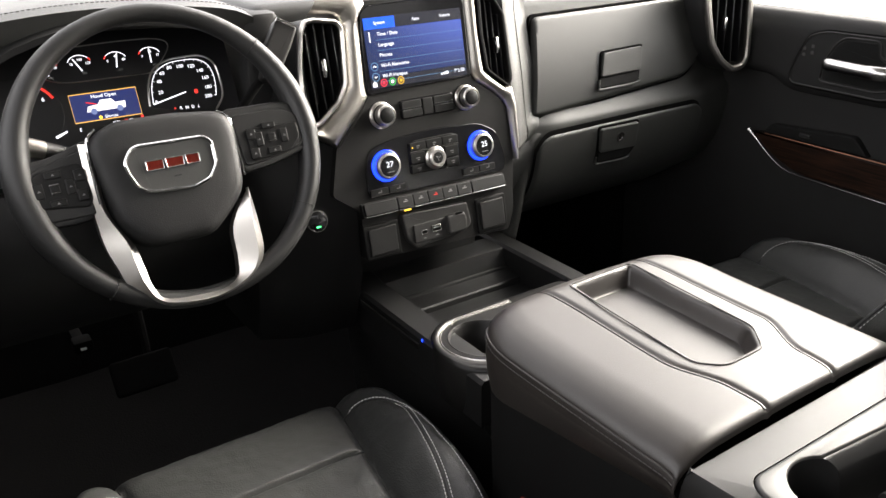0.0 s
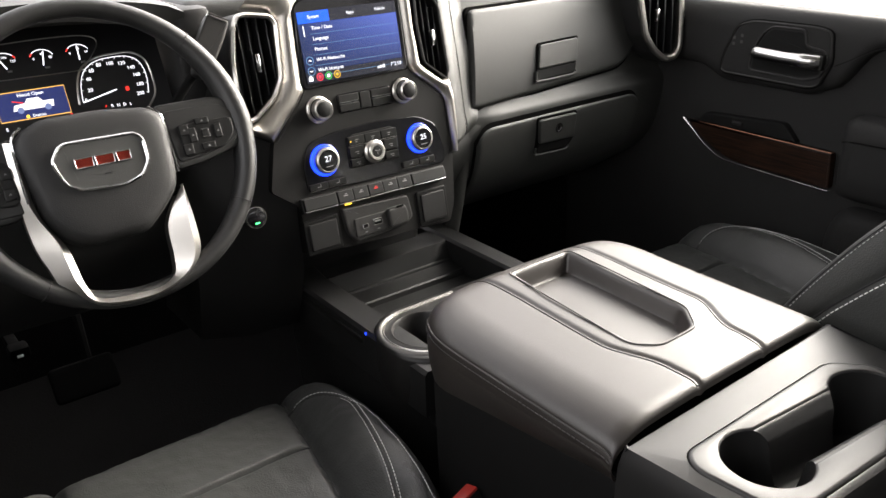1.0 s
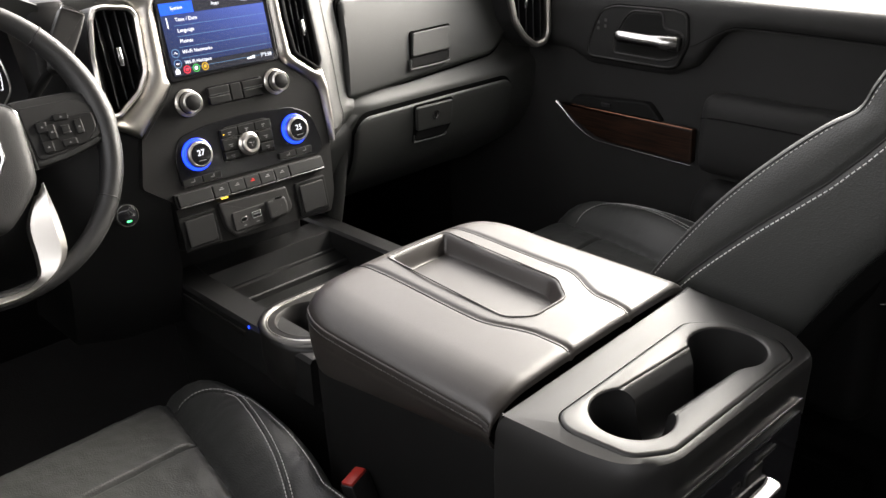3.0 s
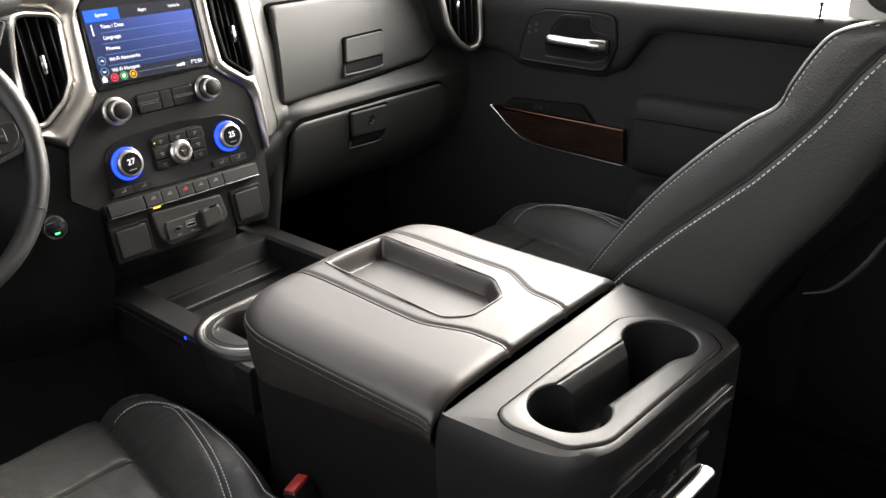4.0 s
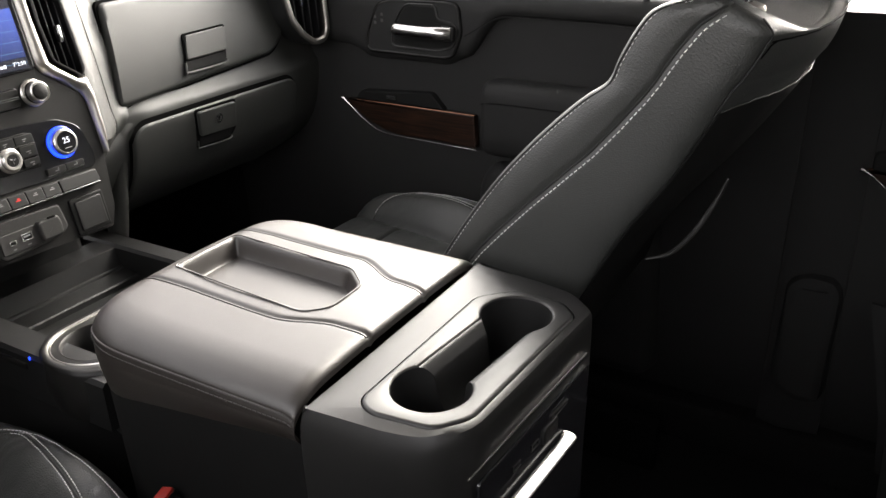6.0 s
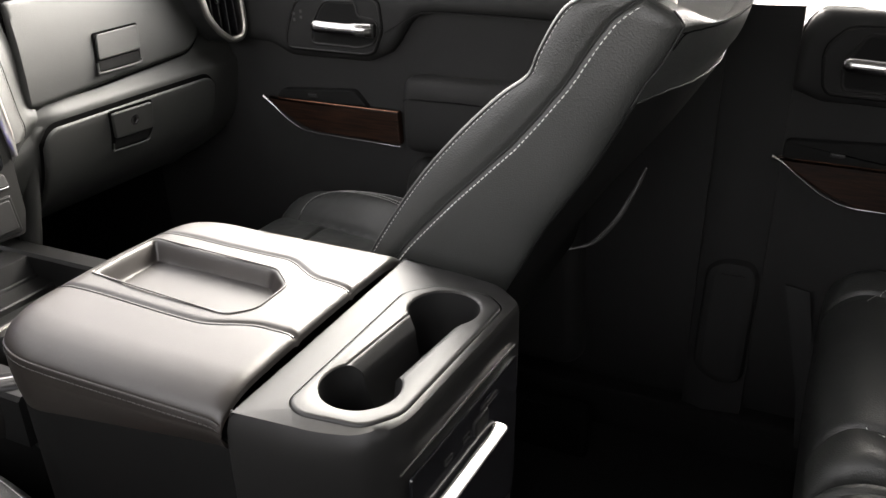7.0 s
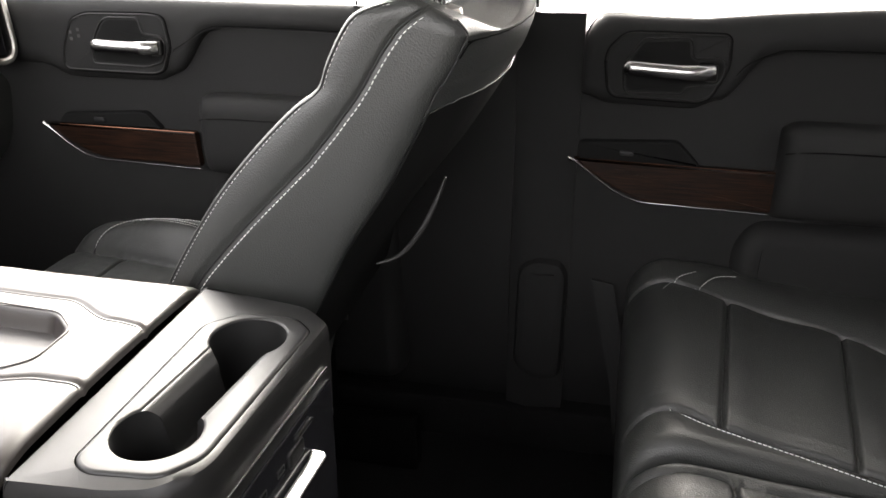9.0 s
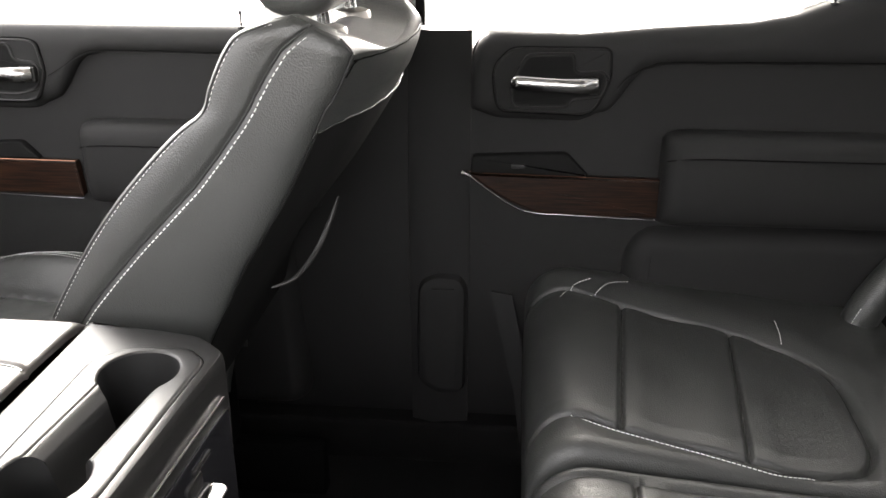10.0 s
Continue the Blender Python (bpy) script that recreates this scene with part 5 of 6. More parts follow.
def holder_outline(grow=0.0):
    """Two round cups joined by a broad saddle, wider by grow all round."""
    (ax, ay), (bx, by) = CUPS
    r, h = 0.0410 + grow, SLOT + grow
    a = math.asin(h / r)
    out = [Vector((ax + r * math.cos(t), ay + r * math.sin(t))) for t in steps(a, math.tau - a, 30)]
    out += [Vector((bx + r * math.cos(t), by + r * math.sin(t))) for t in steps(math.pi + a, 3 * math.pi - a, 30)]
    return out

def outline_band(bm, outline, rings):
    """Rings stepping in from an outline, each with its inset and its height at a point."""
    vs = []
    for d, fz in rings:
        vs.append([bm.verts.new((p.x, p.y, fz(p))) for p in inset(outline, d)])
    for a, b in zip(vs, vs[1:]):
        for k in range(len(a)):
            j = (k + 1) % len(a)
            bm.faces.new((a[k], a[j], b[j], b[k]))
    return vs


def fill_between(bm, outer, inner):
    edges = []
    for ring in (outer, inner):
        for k in range(len(ring)):
            a, b = ring[k], ring[(k + 1) % len(ring)]
            e = bm.edges.get((a, b)) or bm.edges.new((a, b))
            edges.append(e)
    bmesh.ops.triangle_fill(bm, use_beauty=True, edges=edges)


def near_left(p):
    return max(0.0, min(1.0, (-0.14 - p.x) / 0.03))


bm = bmesh.new()
body = outline_band(bm, rear_outline, [(0.012, lambda p: 0.03), (0.004, lambda p: 0.4), (0.0, lambda p: 0.55), (0.0, lambda p: 0.608 - 0.024 * near_left(p)), (0.001, lambda p: 0.6155 - 0.017 * near_left(p)), (0.0035, lambda p: 0.6205 - 0.011 * near_left(p)), (0.008, lambda p: 0.6225 - 0.003 * near_left(p))])
gap = [bm.verts.new((p.x, p.y, 0.6225)) for p in inset(PLATE, -0.0012)]
fill_between(bm, body[-1], gap)
rear_box = part("rear_box", bm, BOX, console, "satin black rear console end", smooth=35)
bm = bmesh.new()
rim_v = outline_band(bm, PLATE, [(0.0, lambda p: 0.615), (0.0, lambda p: 0.6225), (0.0015, lambda p: 0.6240), (0.004, lambda p: 0.6246), (0.0046, lambda p: 0.6246), (0.007, lambda p: 0.6246)])


RIM_Z = 0.6246
flat = [bm.verts.new((p.x, p.y, RIM_Z)) for p in holder_outline(0.0030)]
hold = [bm.verts.new((p.x, p.y, RIM_Z - 0.0006)) for p in holder_outline(0.0012)]
hold2 = [bm.verts.new((p.x, p.y, RIM_Z - 0.0022)) for p in holder_outline(0.0)]
fill_between(bm, rim_v[-1], flat)
for a, b in ((flat, hold), (hold, hold2)):
    for k in range(len(a)):
        j = (k + 1) % len(a)
        bm.faces.new((a[k], a[j], b[j], b[k]))


def saddle(t):
    """Height of the trough between the cups at a distance from its middle line."""
    k = max(0.0, 1 - abs(t) / SLOT)
    steep = 1 - max(0.0, (k - 0.4) / 0.6)
    return RIM_Z - 0.0022 - 0.012 * min(1.0, k / 0.4) ** 1.6 - 0.048 * (1 - steep ** 3)


def trough(s, t):
    (ax, ay), (bx, by) = CUPS
    c = math.sqrt(0.0410 ** 2 - t * t)
    return (ax + c + (bx - ax - 2 * c) * s, ay + t + (by - ay) * s, saddle(t))


sheet(trough, steps(0, 1, 8), steps(-SLOT, SLOT, 40), bm=bm)
holder_plate = part("cup_holder_plate", bm, BOX, console, "raised black cup holder surround", smooth=50)
for (x, y), side in zip(CUPS, (1, -1)):
    bm = bmesh.new()
    top, low, foot = [], [], []
    for a in steps(0, math.tau, 96)[:-1]:
        c, d = math.cos(a), math.sin(a)
        z = saddle(0.0410 * d) if c * side > 0 and abs(d) * 0.0410 < SLOT else RIM_Z - 0.0022
        top.append((x + 0.0410 * c, y + 0.0410 * d, z))
        low.append((x + 0.0395 * c, y + 0.0395 * d, 0.566))
        foot.append((x + 0.0375 * c, y + 0.0375 * d, 0.545))
    loft([top, low, foot], cap=False, bm=bm)
    bm.faces.new([bm.verts.new(p) for p in foot])
    part("cup_well", bm, PLASTIC, holder_plate)
for x, y in CUPS:
    part("rubber_mat", lathe([(0.03, 0.546), (0.029, 0.5485), (0.012, 0.5485), (0, 0.5475)], Matrix.Translation((x, y, 0)), 28), PLASTIC, holder_plate)

for ob in (rear_box, holder_plate):
    ob.location.z += 0.006
# rear face of the console
RF = pose(0, -0.8805, 0.5, 90, 0, -3.3)
part("chrome_strip", tube([(-0.150, -0.8745, 0.5855), (0.0, -0.8825, 0.5845), (0.109, -0.8890, 0.5835)], 0.0015, seg=6), POLISHED, console, "thin chrome strip")
rear_face = part("rear_panel", plate(rounded([(-0.13, -0.13), (0.115, -0.13), (0.118, -0.02), (0.118, 0.066), (-0.13, 0.066)], 0.008), 0.003, RF, edge=0.0015), GLOSS, console, "gloss black rear panel with charging ports")
FOOT = RF @ pose(0, 0.002, 0.010, -60, 0, 0)
part("chrome_foot", plate(rounded([(-0.14, 0.008), (0.040, 0.008), (0.051, 0.0115), (0.058, 0.0095), (0.064, -0.002), (0.060, -0.008), (-0.14, -0.009)], [0.004, 0.006, 0.004, 0.006, 0.006, 0.006, 0.004]), 0.006, FOOT, edge=0.003, back=0.004), POLISHED, console, "bright chrome lower trim")
for x in (-0.065, -0.025):
    part("usb_port", frame_ring(rect(x, x + 0.016, 0.034, 0.042, 0.001), 0.0012, 0.0012, on(RF, 0, 0, 0.003), edge=0.0003), SATIN, rear_face)
part("socket_cap", plate(rect(0.0, 0.036, 0.024, 0.046, 0.006), 0.006, RF, edge=0.004), PLASTIC, rear_face)
part("port_frame", plate(rect(0.018, 0.06, 0.046, 0.053, 0.003), 0.005, RF, edge=0.002), SATIN, rear_face)
part("cap_edge", tube([RF @ Vector(p) for p in ((0.024, 0.052, 0.006), (0.058, 0.052, 0.006))], 0.0007, seg=5), CHROME, rear_face)

# front tray ahead of the armrest
rail_z = 0.512
front_body = part("front_body", loft([[(xl, yr, z) for xl, yr in ((-0.03 * k, -0.345), (-0.06 * k, -0.28), (-0.115 * k, -0.22), (-0.14 * k, -0.18), (-0.128 * k, 0.0), (-0.118 * k, 0.1), (0.2 * k, 0.1), (0.205 * k, 0.0), (0.205 * k, -0.18), (0.2 * k, -0.345))] for z, k in ((0.02, 0.8), (0.25, 0.86), (0.4, 0.95), (0.44, 0.97), (0.455, 0.98))]), PLASTIC, console)
for name, xs in (("rail", (-0.140, -0.088)), ("rail", (0.163, 0.203))):
    part(name, loft([[(x + (0.012 if y > 0 else 0) * (1 if x < 0 else 0), y, z) for x, z in ((xs[0], 0.44), (xs[0], rail_z - 0.005), (xs[0] + 0.005, rail_z), (xs[1] - 0.005, rail_z), (xs[1], rail_z - 0.005), (xs[1], 0.44))] for y in (-0.345, -0.2, -0.1, 0.0, 0.08)]), PLASTIC, console)
part("light_strip", box(-0.1412, -0.1398, -0.2015, -0.1990, 0.506, 0.511, 0.0005), RING_BLUE, console, "tiny blue ambient light")
part("rail_insert", box(-0.1425, -0.1385, -0.19, 0.03, 0.488, 0.498, 0.001), SATIN, console)
TRAY_STEPS = [(0.05, 0.508), (0.001, 0.508), (-0.003, 0.5065), (-0.0135, 0.4775), (-0.0175, 0.4762), (-0.0190, 0.4725), (-0.0490, 0.4680), (-0.0530, 0.4684), (-0.0552, 0.4660), (-0.0570, 0.4580), (-0.168, 0.4575), (-0.175, 0.4620), (-0.1775, 0.512)]
part("tray_bed", sheet(lambda x, p: (x, p[0], p[1]), steps(-0.0885, 0.1635, 12), TRAY_STEPS, thick=(0, 0, -0.004)), PLASTIC, console, "stepped black tray bed", smooth=25)
cup_outline = rounded([(-0.092, -0.178), (0.155, -0.178), (0.155, -0.345), (-0.10, -0.345), (-0.147, -0.31), (-0.150, -0.25), (-0.128, -0.2)], 0.03, 8)
bm = bmesh.new()
FC = (-0.072, -0.2595)
o = outline_band(bm, cup_outline, [(0.004, lambda p: 0.44), (0.0, lambda p: 0.47), (0.0, lambda p: 0.512), (0.003, lambda p: 0.517), (0.006, lambda p: 0.518)])
i0 = [bm.verts.new((FC[0] + 0.0520 * math.cos(a), FC[1] + 0.0520 * math.sin(a), 0.518)) for a in steps(0, math.tau, 40)[:-1]]
i1 = [bm.verts.new((FC[0] + 0.0495 * math.cos(a), FC[1] + 0.0495 * math.sin(a), 0.515)) for a in steps(0, math.tau, 40)[:-1]]
i2 = [bm.verts.new((FC[0] + 0.042 * math.cos(a), FC[1] + 0.042 * math.sin(a), 0.445)) for a in steps(0, math.tau, 40)[:-1]]
fill_between(bm, o[-1], i0)
for a, b in ((i0, i1), (i1, i2)):
    for k in range(len(a)):
        j = (k + 1) % len(a)
        bm.faces.new((a[k], a[j], b[j], b[k]))
bm.faces.new(i2)
part("front_cup_holder", bm, SATIN, console, "black front cup holder", smooth=45)
ARC = [Vector((0.10, 1.0))] + [Vector((math.cos(a), math.sin(a))) for a in steps(math.pi / 2, math.pi * 1.5, 26)]
CUP_TRIM = [tuple((FC[0] + (0.1 if k == 0 else r * p.x), FC[1] + r * p.y) for r in (0.0755, 0.0645)) for k, p in enumerate(ARC)]
part("cup_trim", band(CUP_TRIM, 0.0018, Matrix.Translation((0, 0, 0.5185)), base=-0.002, seg=4), DARK_SILVER, console, "dark silver cup holder trim")
part("cup_ring", tube([Vector((FC[0] + (0.1 if k == 0 else 0.0635 * p.x), FC[1] + 0.0635 * p.y, 0.5186)) for k, p in enumerate(ARC)], 0.0011, seg=6), BRIGHT_SILVER, console, "thin bright ring round the cup holder")
part("cup_lip", tube([Vector((FC[0] + 0.0522 * math.cos(a), FC[1] + 0.0522 * math.sin(a), 0.5182)) for a in steps(0, math.tau, 48)[:-1]], 0.0009, seg=6, closed=True), DARK_SILVER, console)
part("holder_body", loft([[Vector((p.x + sx, p.y, z)) for p in inset(cup_outline, d)] for z, d, sx in ((0.05, 0.07, 0.05), (0.30, 0.06, 0.045), (0.41, 0.03, 0.022), (0.445, 0.010, 0.005), (0.466, 0.005, 0.0))]), SATIN, console)


# ---- seats ----
def soft_drop(e, r):
    """How far a padded edge falls at distance e from it."""
    t = max(0.0, 1 - e / r)
    return r * (1 - math.sqrt(max(0.0, 1 - t * t)))


def seam_tube(name, line, parent, r=0.0016, mat=None):
    return part(name, tube(line, r, seg=6), mat or DARKTHREAD, parent)


def cushion(seat, xc, half, y_front, y_back, z, bolster, cross):
    """A bucket seat cushion: sides raised and drawn in towards the back, a cross seam and stitched bolsters."""
    def side(y):
        v = min(0.4, y_front - y)
        return half + 0.004 - 0.10 * max(0.0, v - 0.16) - 0.9 * max(0.0, v - 0.25) ** 2

    def insert_edge(y):
        return half * (0.725 - 0.76 * min(0.4, y_front - y))

    def height(x, y):
        u, v = abs(x - xc), y_front - y
        e, w = insert_edge(y), side(y)
        h = z + 0.012 * math.sin(min(1, v / 0.3) * 1.57)
        if u > e:
            s = min(1, (u - e) / (w - e))
            lift = bolster * (0.55 + 0.45 * min(1, v / 0.22))
            h += lift * math.sin(min(1, s * 1.5) * 1.57) - 0.006 * math.exp(-((u - e) / 0.006) ** 2)
            h -= 0.002 * math.exp(-((u - stitch_line(y) + 0.004) / 0.003) ** 2)
        else:
            h -= 0.006 * math.exp(-((u - e) / 0.006) ** 2)
            for c in cross:
                fade = min(1.0, (e - u) / 0.02)
                h -= 0.008 * fade * math.exp(-((v - c) / 0.004) ** 2)
                h += 0.002 * fade * math.exp(-((v - c + 0.03) / 0.03) ** 2)
            h += 0.004 * min(1, (e - u) / 0.03)
        h += 0.0012 * noise.noise((x * 30, y * 30, 1.7)) + 0.0008 * noise.noise((x * 80, y * 80, 3.1))
        corner = max(0, u - w + 0.1)
        front = v - (0.1 - math.sqrt(max(0, 0.01 - corner * corner)))
        return h - soft_drop(max(0, front), 0.05) - soft_drop(max(0, w - u), 0.03)

    def stitch_line(y):
        v, e = y_front - y, insert_edge(y)
        w = side(y) - 0.02 - 0.16 * max(0, v - 0.16)
        return e + (w - e) * math.sqrt(max(0.0, 1 - max(0, (0.175 - v) / 0.1) ** 2))

    def point(t, y):
        x = xc + side(y) * t
        return (x, y, height(x, y))

    xs = [-1, -0.998, -0.99, -0.975, -0.955] + steps(-0.935, 0.935, 110) + [0.955, 0.975, 0.99, 0.998, 1]
    ys = [y_back + 0.0] + sorted(steps(y_back + 0.02, y_front - 0.06, 80) + [y_front - c + 0.0012 * k + 0.0001 for c in cross for k in range(-12, 13)]) + [y_front - d for d in (0.045, 0.03, 0.018, 0.009, 0.003, 0.0)]
    c = part("cushion", sheet(point, xs, ys, thick=(0, 0, -0.15)), LEATHER, seat, "black leather cushion with raised bolsters", smooth=70)
    for s in (-1, 1):
        ys2 = steps(y_back + 0.03, y_front - 0.03, 90)
        seam_tube("seam", [Vector((xc + s * insert_edge(y), y, height(xc + s * insert_edge(y), y) + 0.0004)) for y in ys2], c, 0.0013)
        ys3 = steps(y_back + 0.03, y_front - 0.10, 60) + [y_front - 0.075 - 0.025 * math.cos(k * 1.57) for k in steps(0.05, 1, 24)]
        st = [(xc + s * stitch_line(y), y) for y in ys3]
        seam_tube("seam", [Vector((x - s * 0.004, y, height(x - s * 0.004, y) + 0.0002)) for x, y in st], c, 0.0013)
        part("stitching", stitches([Vector((x, y, height(x, y) + 0.0012)) for x, y in st], r=0.00055), THREAD, c, "pale contrast stitching")
        part("stitching", stitches([Vector((x - s * 0.0075, y, height(x - s * 0.0075, y) + 0.0008)) for x, y in st if y < y_front - 0.14], r=0.00045), THREAD, c)
        for off in (0.016,):
            out = []
            for y in steps(y_back + 0.03, y_front - 0.13, 60):
                u = side(y) - off - 0.3 * max(0.0, y - y_front + 0.18)
                out.append(Vector((xc + s * u, y, height(xc + s * u, y) + 0.0005)))
            part("stitching", stitches(out, r=0.00052), THREAD, c)
    for v in cross:
        e = insert_edge(y_front - v)
        seam_tube("cross_seam", [Vector((x, y_front - v, height(x, y_front - v) + 0.0006)) for x in steps(xc - e, xc + e, 30)], c, 0.0013)
    return c


driver = thing("driver_seat", "black leather driver seat cushion with pale stitching", "car seat", group="front seats", at=(-0.41, -0.4, 0.0))
cushion(driver, -0.41, 0.236, -0.079, -0.62, 0.389, 0.044, (0.166, 0.346))
part("seat_base", box(-0.63, -0.22, -0.62, -0.16, 0.1, 0.27, 0.03, 3), PLASTIC, driver)
part("seat_track", box(-0.61, -0.57, -0.65, -0.12, 0.0, 0.11, 0.006), PLASTIC, driver)
part("seat_track", box(-0.25, -0.21, -0.65, -0.12, 0.0, 0.11, 0.006), PLASTIC, driver)

passenger = thing("passenger_seat", "black leather passenger seat with pale contrast stitching", "car seat", group="front seats", at=(0.49, -0.6, 0.0))
cushion(passenger, 0.49, 0.262, -0.12, -0.70, 0.408, 0.054, (0.16, 0.34))
# passenger base and tracks are near-black to stand in for shade under the seat
part("seat_base", box(0.27, 0.71, -0.68, -0.2, 0.1, 0.28, 0.03, 3), GAP_SHADE, passenger)
part("seat_track", box(0.29, 0.33, -0.85, -0.16, 0.0, 0.11, 0.006), GAP_SHADE, passenger)
part("seat_track", box(0.65, 0.69, -0.85, -0.16, 0.0, 0.11, 0.006), GAP_SHADE, passenger)

FRONT = smooth_path([(-0.555, 0.44, 0), (-0.588, 0.535, 0), (-0.620, 0.6, 0), (-0.673, 0.683, 0), (-0.719, 0.744, 0), (-0.770, 0.8, 0), (-0.812, 0.84, 0), (-0.8435, 0.8645, 0), (-0.8555, 0.893, 0), (-0.873, 0.927, 0), (-0.891, 0.949, 0), (-0.922, 0.962, 0), (-0.955, 0.97, 0)], 5)
REAR = smooth_path([(-0.78, 0.44, 0), (-0.805, 0.53, 0), (-0.84, 0.606, 0), (-0.874, 0.672, 0), (-0.92, 0.743, 0), (-0.948, 0.795, 0), (-0.969, 0.836, 0), (-0.984, 0.866, 0), (-0.994, 0.88, 0), (-1.006, 0.902, 0), (-1.014, 0.92, 0), (-1.018, 0.931, 0), (-1.006, 0.946, 0)], 5)
SEAM = [(0.050, 0.131), (0.117, 0.177), (0.183, 0.224), (0.250, 0.304), (0.317, 0.371), (0.383, 0.427), (0.450, 0.438), (0.517, 0.425), (0.583, 0.392), (0.650, 0.406), (0.717, 0.423), (0.783, 0.442), (0.850, 0.444), (0.917, 0.413), (0.950, 0.416)]
SIDE = [p.xy for p in FRONT] + [p.xy for p in reversed(REAR)]
NF = len(FRONT)


def back_ring(x, d, scoop=0.0, bulge=0.0):
    """One slice of the backrest: d draws it in, scoop hollows the front, bulge pushes the rear out."""
    ring = inset(SIDE, d)
    out = []
    for i, p in enumerate(ring):
        s = min(i, 2 * NF - 1 - i) / (NF - 1)
        if i < NF:
            k = scoop * math.sin(min(1, s * 1.6) * 1.4) * (1 - 0.6 * max(0, s - 0.8) / 0.2)
            out.append((x, p.x - k * 0.75, p.y - k * 0.55 - 0.45 * scoop * max(0, (s - 0.84) / 0.16) ** 1.5))
        else:
            out.append((x, p.x - bulge * math.sin(s * 2.6), p.y - 0.55 * scoop * max(0, (s - 0.84) / 0.16) ** 1.5))
    return out


BULGE = [(0.25, 0.0), (0.262, 0.003), (0.275, 0.009), (0.30, 0.022), (0.33, 0.034), (0.36, 0.043), (0.42, 0.052), (0.49, 0.056)]
slices = tuple((x, 0.0, k, lerp_table(BULGE, x)) for x, k in ((0.2540, 0), (0.262, 0), (0.275, 0.002), (0.285, 0.005), (0.30, 0.012), (0.315, 0.022), (0.33, 0.034), (0.36, 0.055), (0.42, 0.062), (0.49, 0.064)))


def back_surface(x, i, out=0.001):
    """A place on the rear of the backrest, i counting up its outline from the seat."""
    a, b = REAR[int(i)], REAR[min(NF - 1, int(i) + 1)]
    p = a.lerp(b, i - int(i))
    return Vector((x, p.x - lerp_table(BULGE, x if x < 0.49 else 0.98 - x) * math.sin(i / (NF - 1) * 2.6) - out, p.y))


def rear_index(z):
    for i in range(NF - 1):
        if REAR[i].y <= z <= REAR[i + 1].y:
            return i + (z - REAR[i].y) / (REAR[i + 1].y - REAR[i].y)
    return NF - 2


def side_seam(i):
    """How far back the sewn line runs on the side of the backrest."""
    k = i / (NF - 1)
    for (a, va), (b, vb) in zip(SEAM, SEAM[1:]):
        if k <= b:
            return va + (vb - va) * max(0.0, (k - a) / (b - a))
    return SEAM[-1][1]


def flank(i, w):
    """The padded side of the backrest, with a sewn groove between its two panels."""
    a, b = FRONT[i], REAR[i]
    p = a.lerp(b, w)
    seam = side_seam(i)
    puff = math.sqrt(max(0.0, 1 - abs(2 * w - 1) ** 5)) * math.sqrt(max(0.0, 1 - max(0.0, (i / (NF - 1) - 0.86) / 0.14) ** 2))
    dent = 0.004 * math.exp(-((w - seam) / 0.03) ** 2) - 0.002 * math.exp(-((w - seam * 0.5) / 0.12) ** 2)
    return (0.2540 - 0.0150 * puff + dent * (w > 0) * (w < 1), p.x, p.y)


bm = sheet(flank, range(NF), [0, 0.006, 0.02, 0.045, 0.08] + steps(0.11, 0.9, 40) + [0.925, 0.955, 0.98, 0.994, 1.0])
full = list(slices) + [(0.98 - x, d, sc, bu) for x, d, sc, bu in reversed(slices[:-1])] + [(0.735, 0.006, 0, 0), (0.741, 0.016, 0, 0)]
loft([back_ring(*r) for r in full], cap=False, bm=bm)
bm.faces.new([bm.verts.new(p) for p in back_ring(*full[-1])])
bmesh.ops.remove_doubles(bm, verts=bm.verts, dist=0.0002)
backrest = part("backrest", bm, LEATHER, passenger, "reclined black leather backrest with stitched sides", smooth=60)
line_a = [Vector((0.2455, p.x - 0.0035, p.y - 0.0015)) for p in FRONT[10:57]]
part("stitching", stitches([p + Vector((-0.0022, -0.004, -0.001)) for p in line_a], r=0.0004, length=0.0038, gap=0.003), THREAD, backrest, "pale contrast stitching")
part("stitching", stitches([p + Vector((0.004, 0.0015, 0.001)) for p in line_a], r=0.00032, gap=0.003), THREAD, backrest)
seam_tube("edge_seam", [p + Vector((-0.0012, -0.001, -0.0002)) for p in line_a], backrest, 0.0008)
mid = [Vector(flank(k, side_seam(k))) + Vector((-0.0003, 0, 0)) for k in range(5, NF - 3)]
seam_tube("side_seam", mid, backrest, 0.0016)
part("stitching", stitches([p + Vector((-0.0036, -0.0062, -0.0035)) for p in mid], r=0.00068, length=0.0048, gap=0.0028), THREAD, backrest)
# seams over the shoulder and across the rear, and the dark rear shell
seam_tube("shoulder_seam", [Vector((0.2515, p.x - 0.0012, p.y + 0.0004)) for p in REAR[30:]], backrest, 0.0013)
ci = rear_index(0.921)
seam_tube("rear_seam", [back_surface(x, ci - 0.4 * math.sin((x - 0.26) * 6)) for x in steps(0.262, 0.70, 40)], backrest, 0.0009, GAP_SHADE)
seam_tube("corner_seam", [back_surface(0.256 + 0.016 * k, ci - 5 * (1 - k) ** 1.5) for k in steps(0, 1, 12)], backrest, 0.0009, GAP_SHADE)
TOP = rear_index(0.848)


def shell_point(x, s):
    e = min(1, min(x - 0.258, 0.722 - x) / 0.05)
    return back_surface(x, s * (TOP - 1.2 * (1 - min(1, max(0, e)))), 0.0015 + 0.0015 * math.sin(max(0, e) * 1.57))


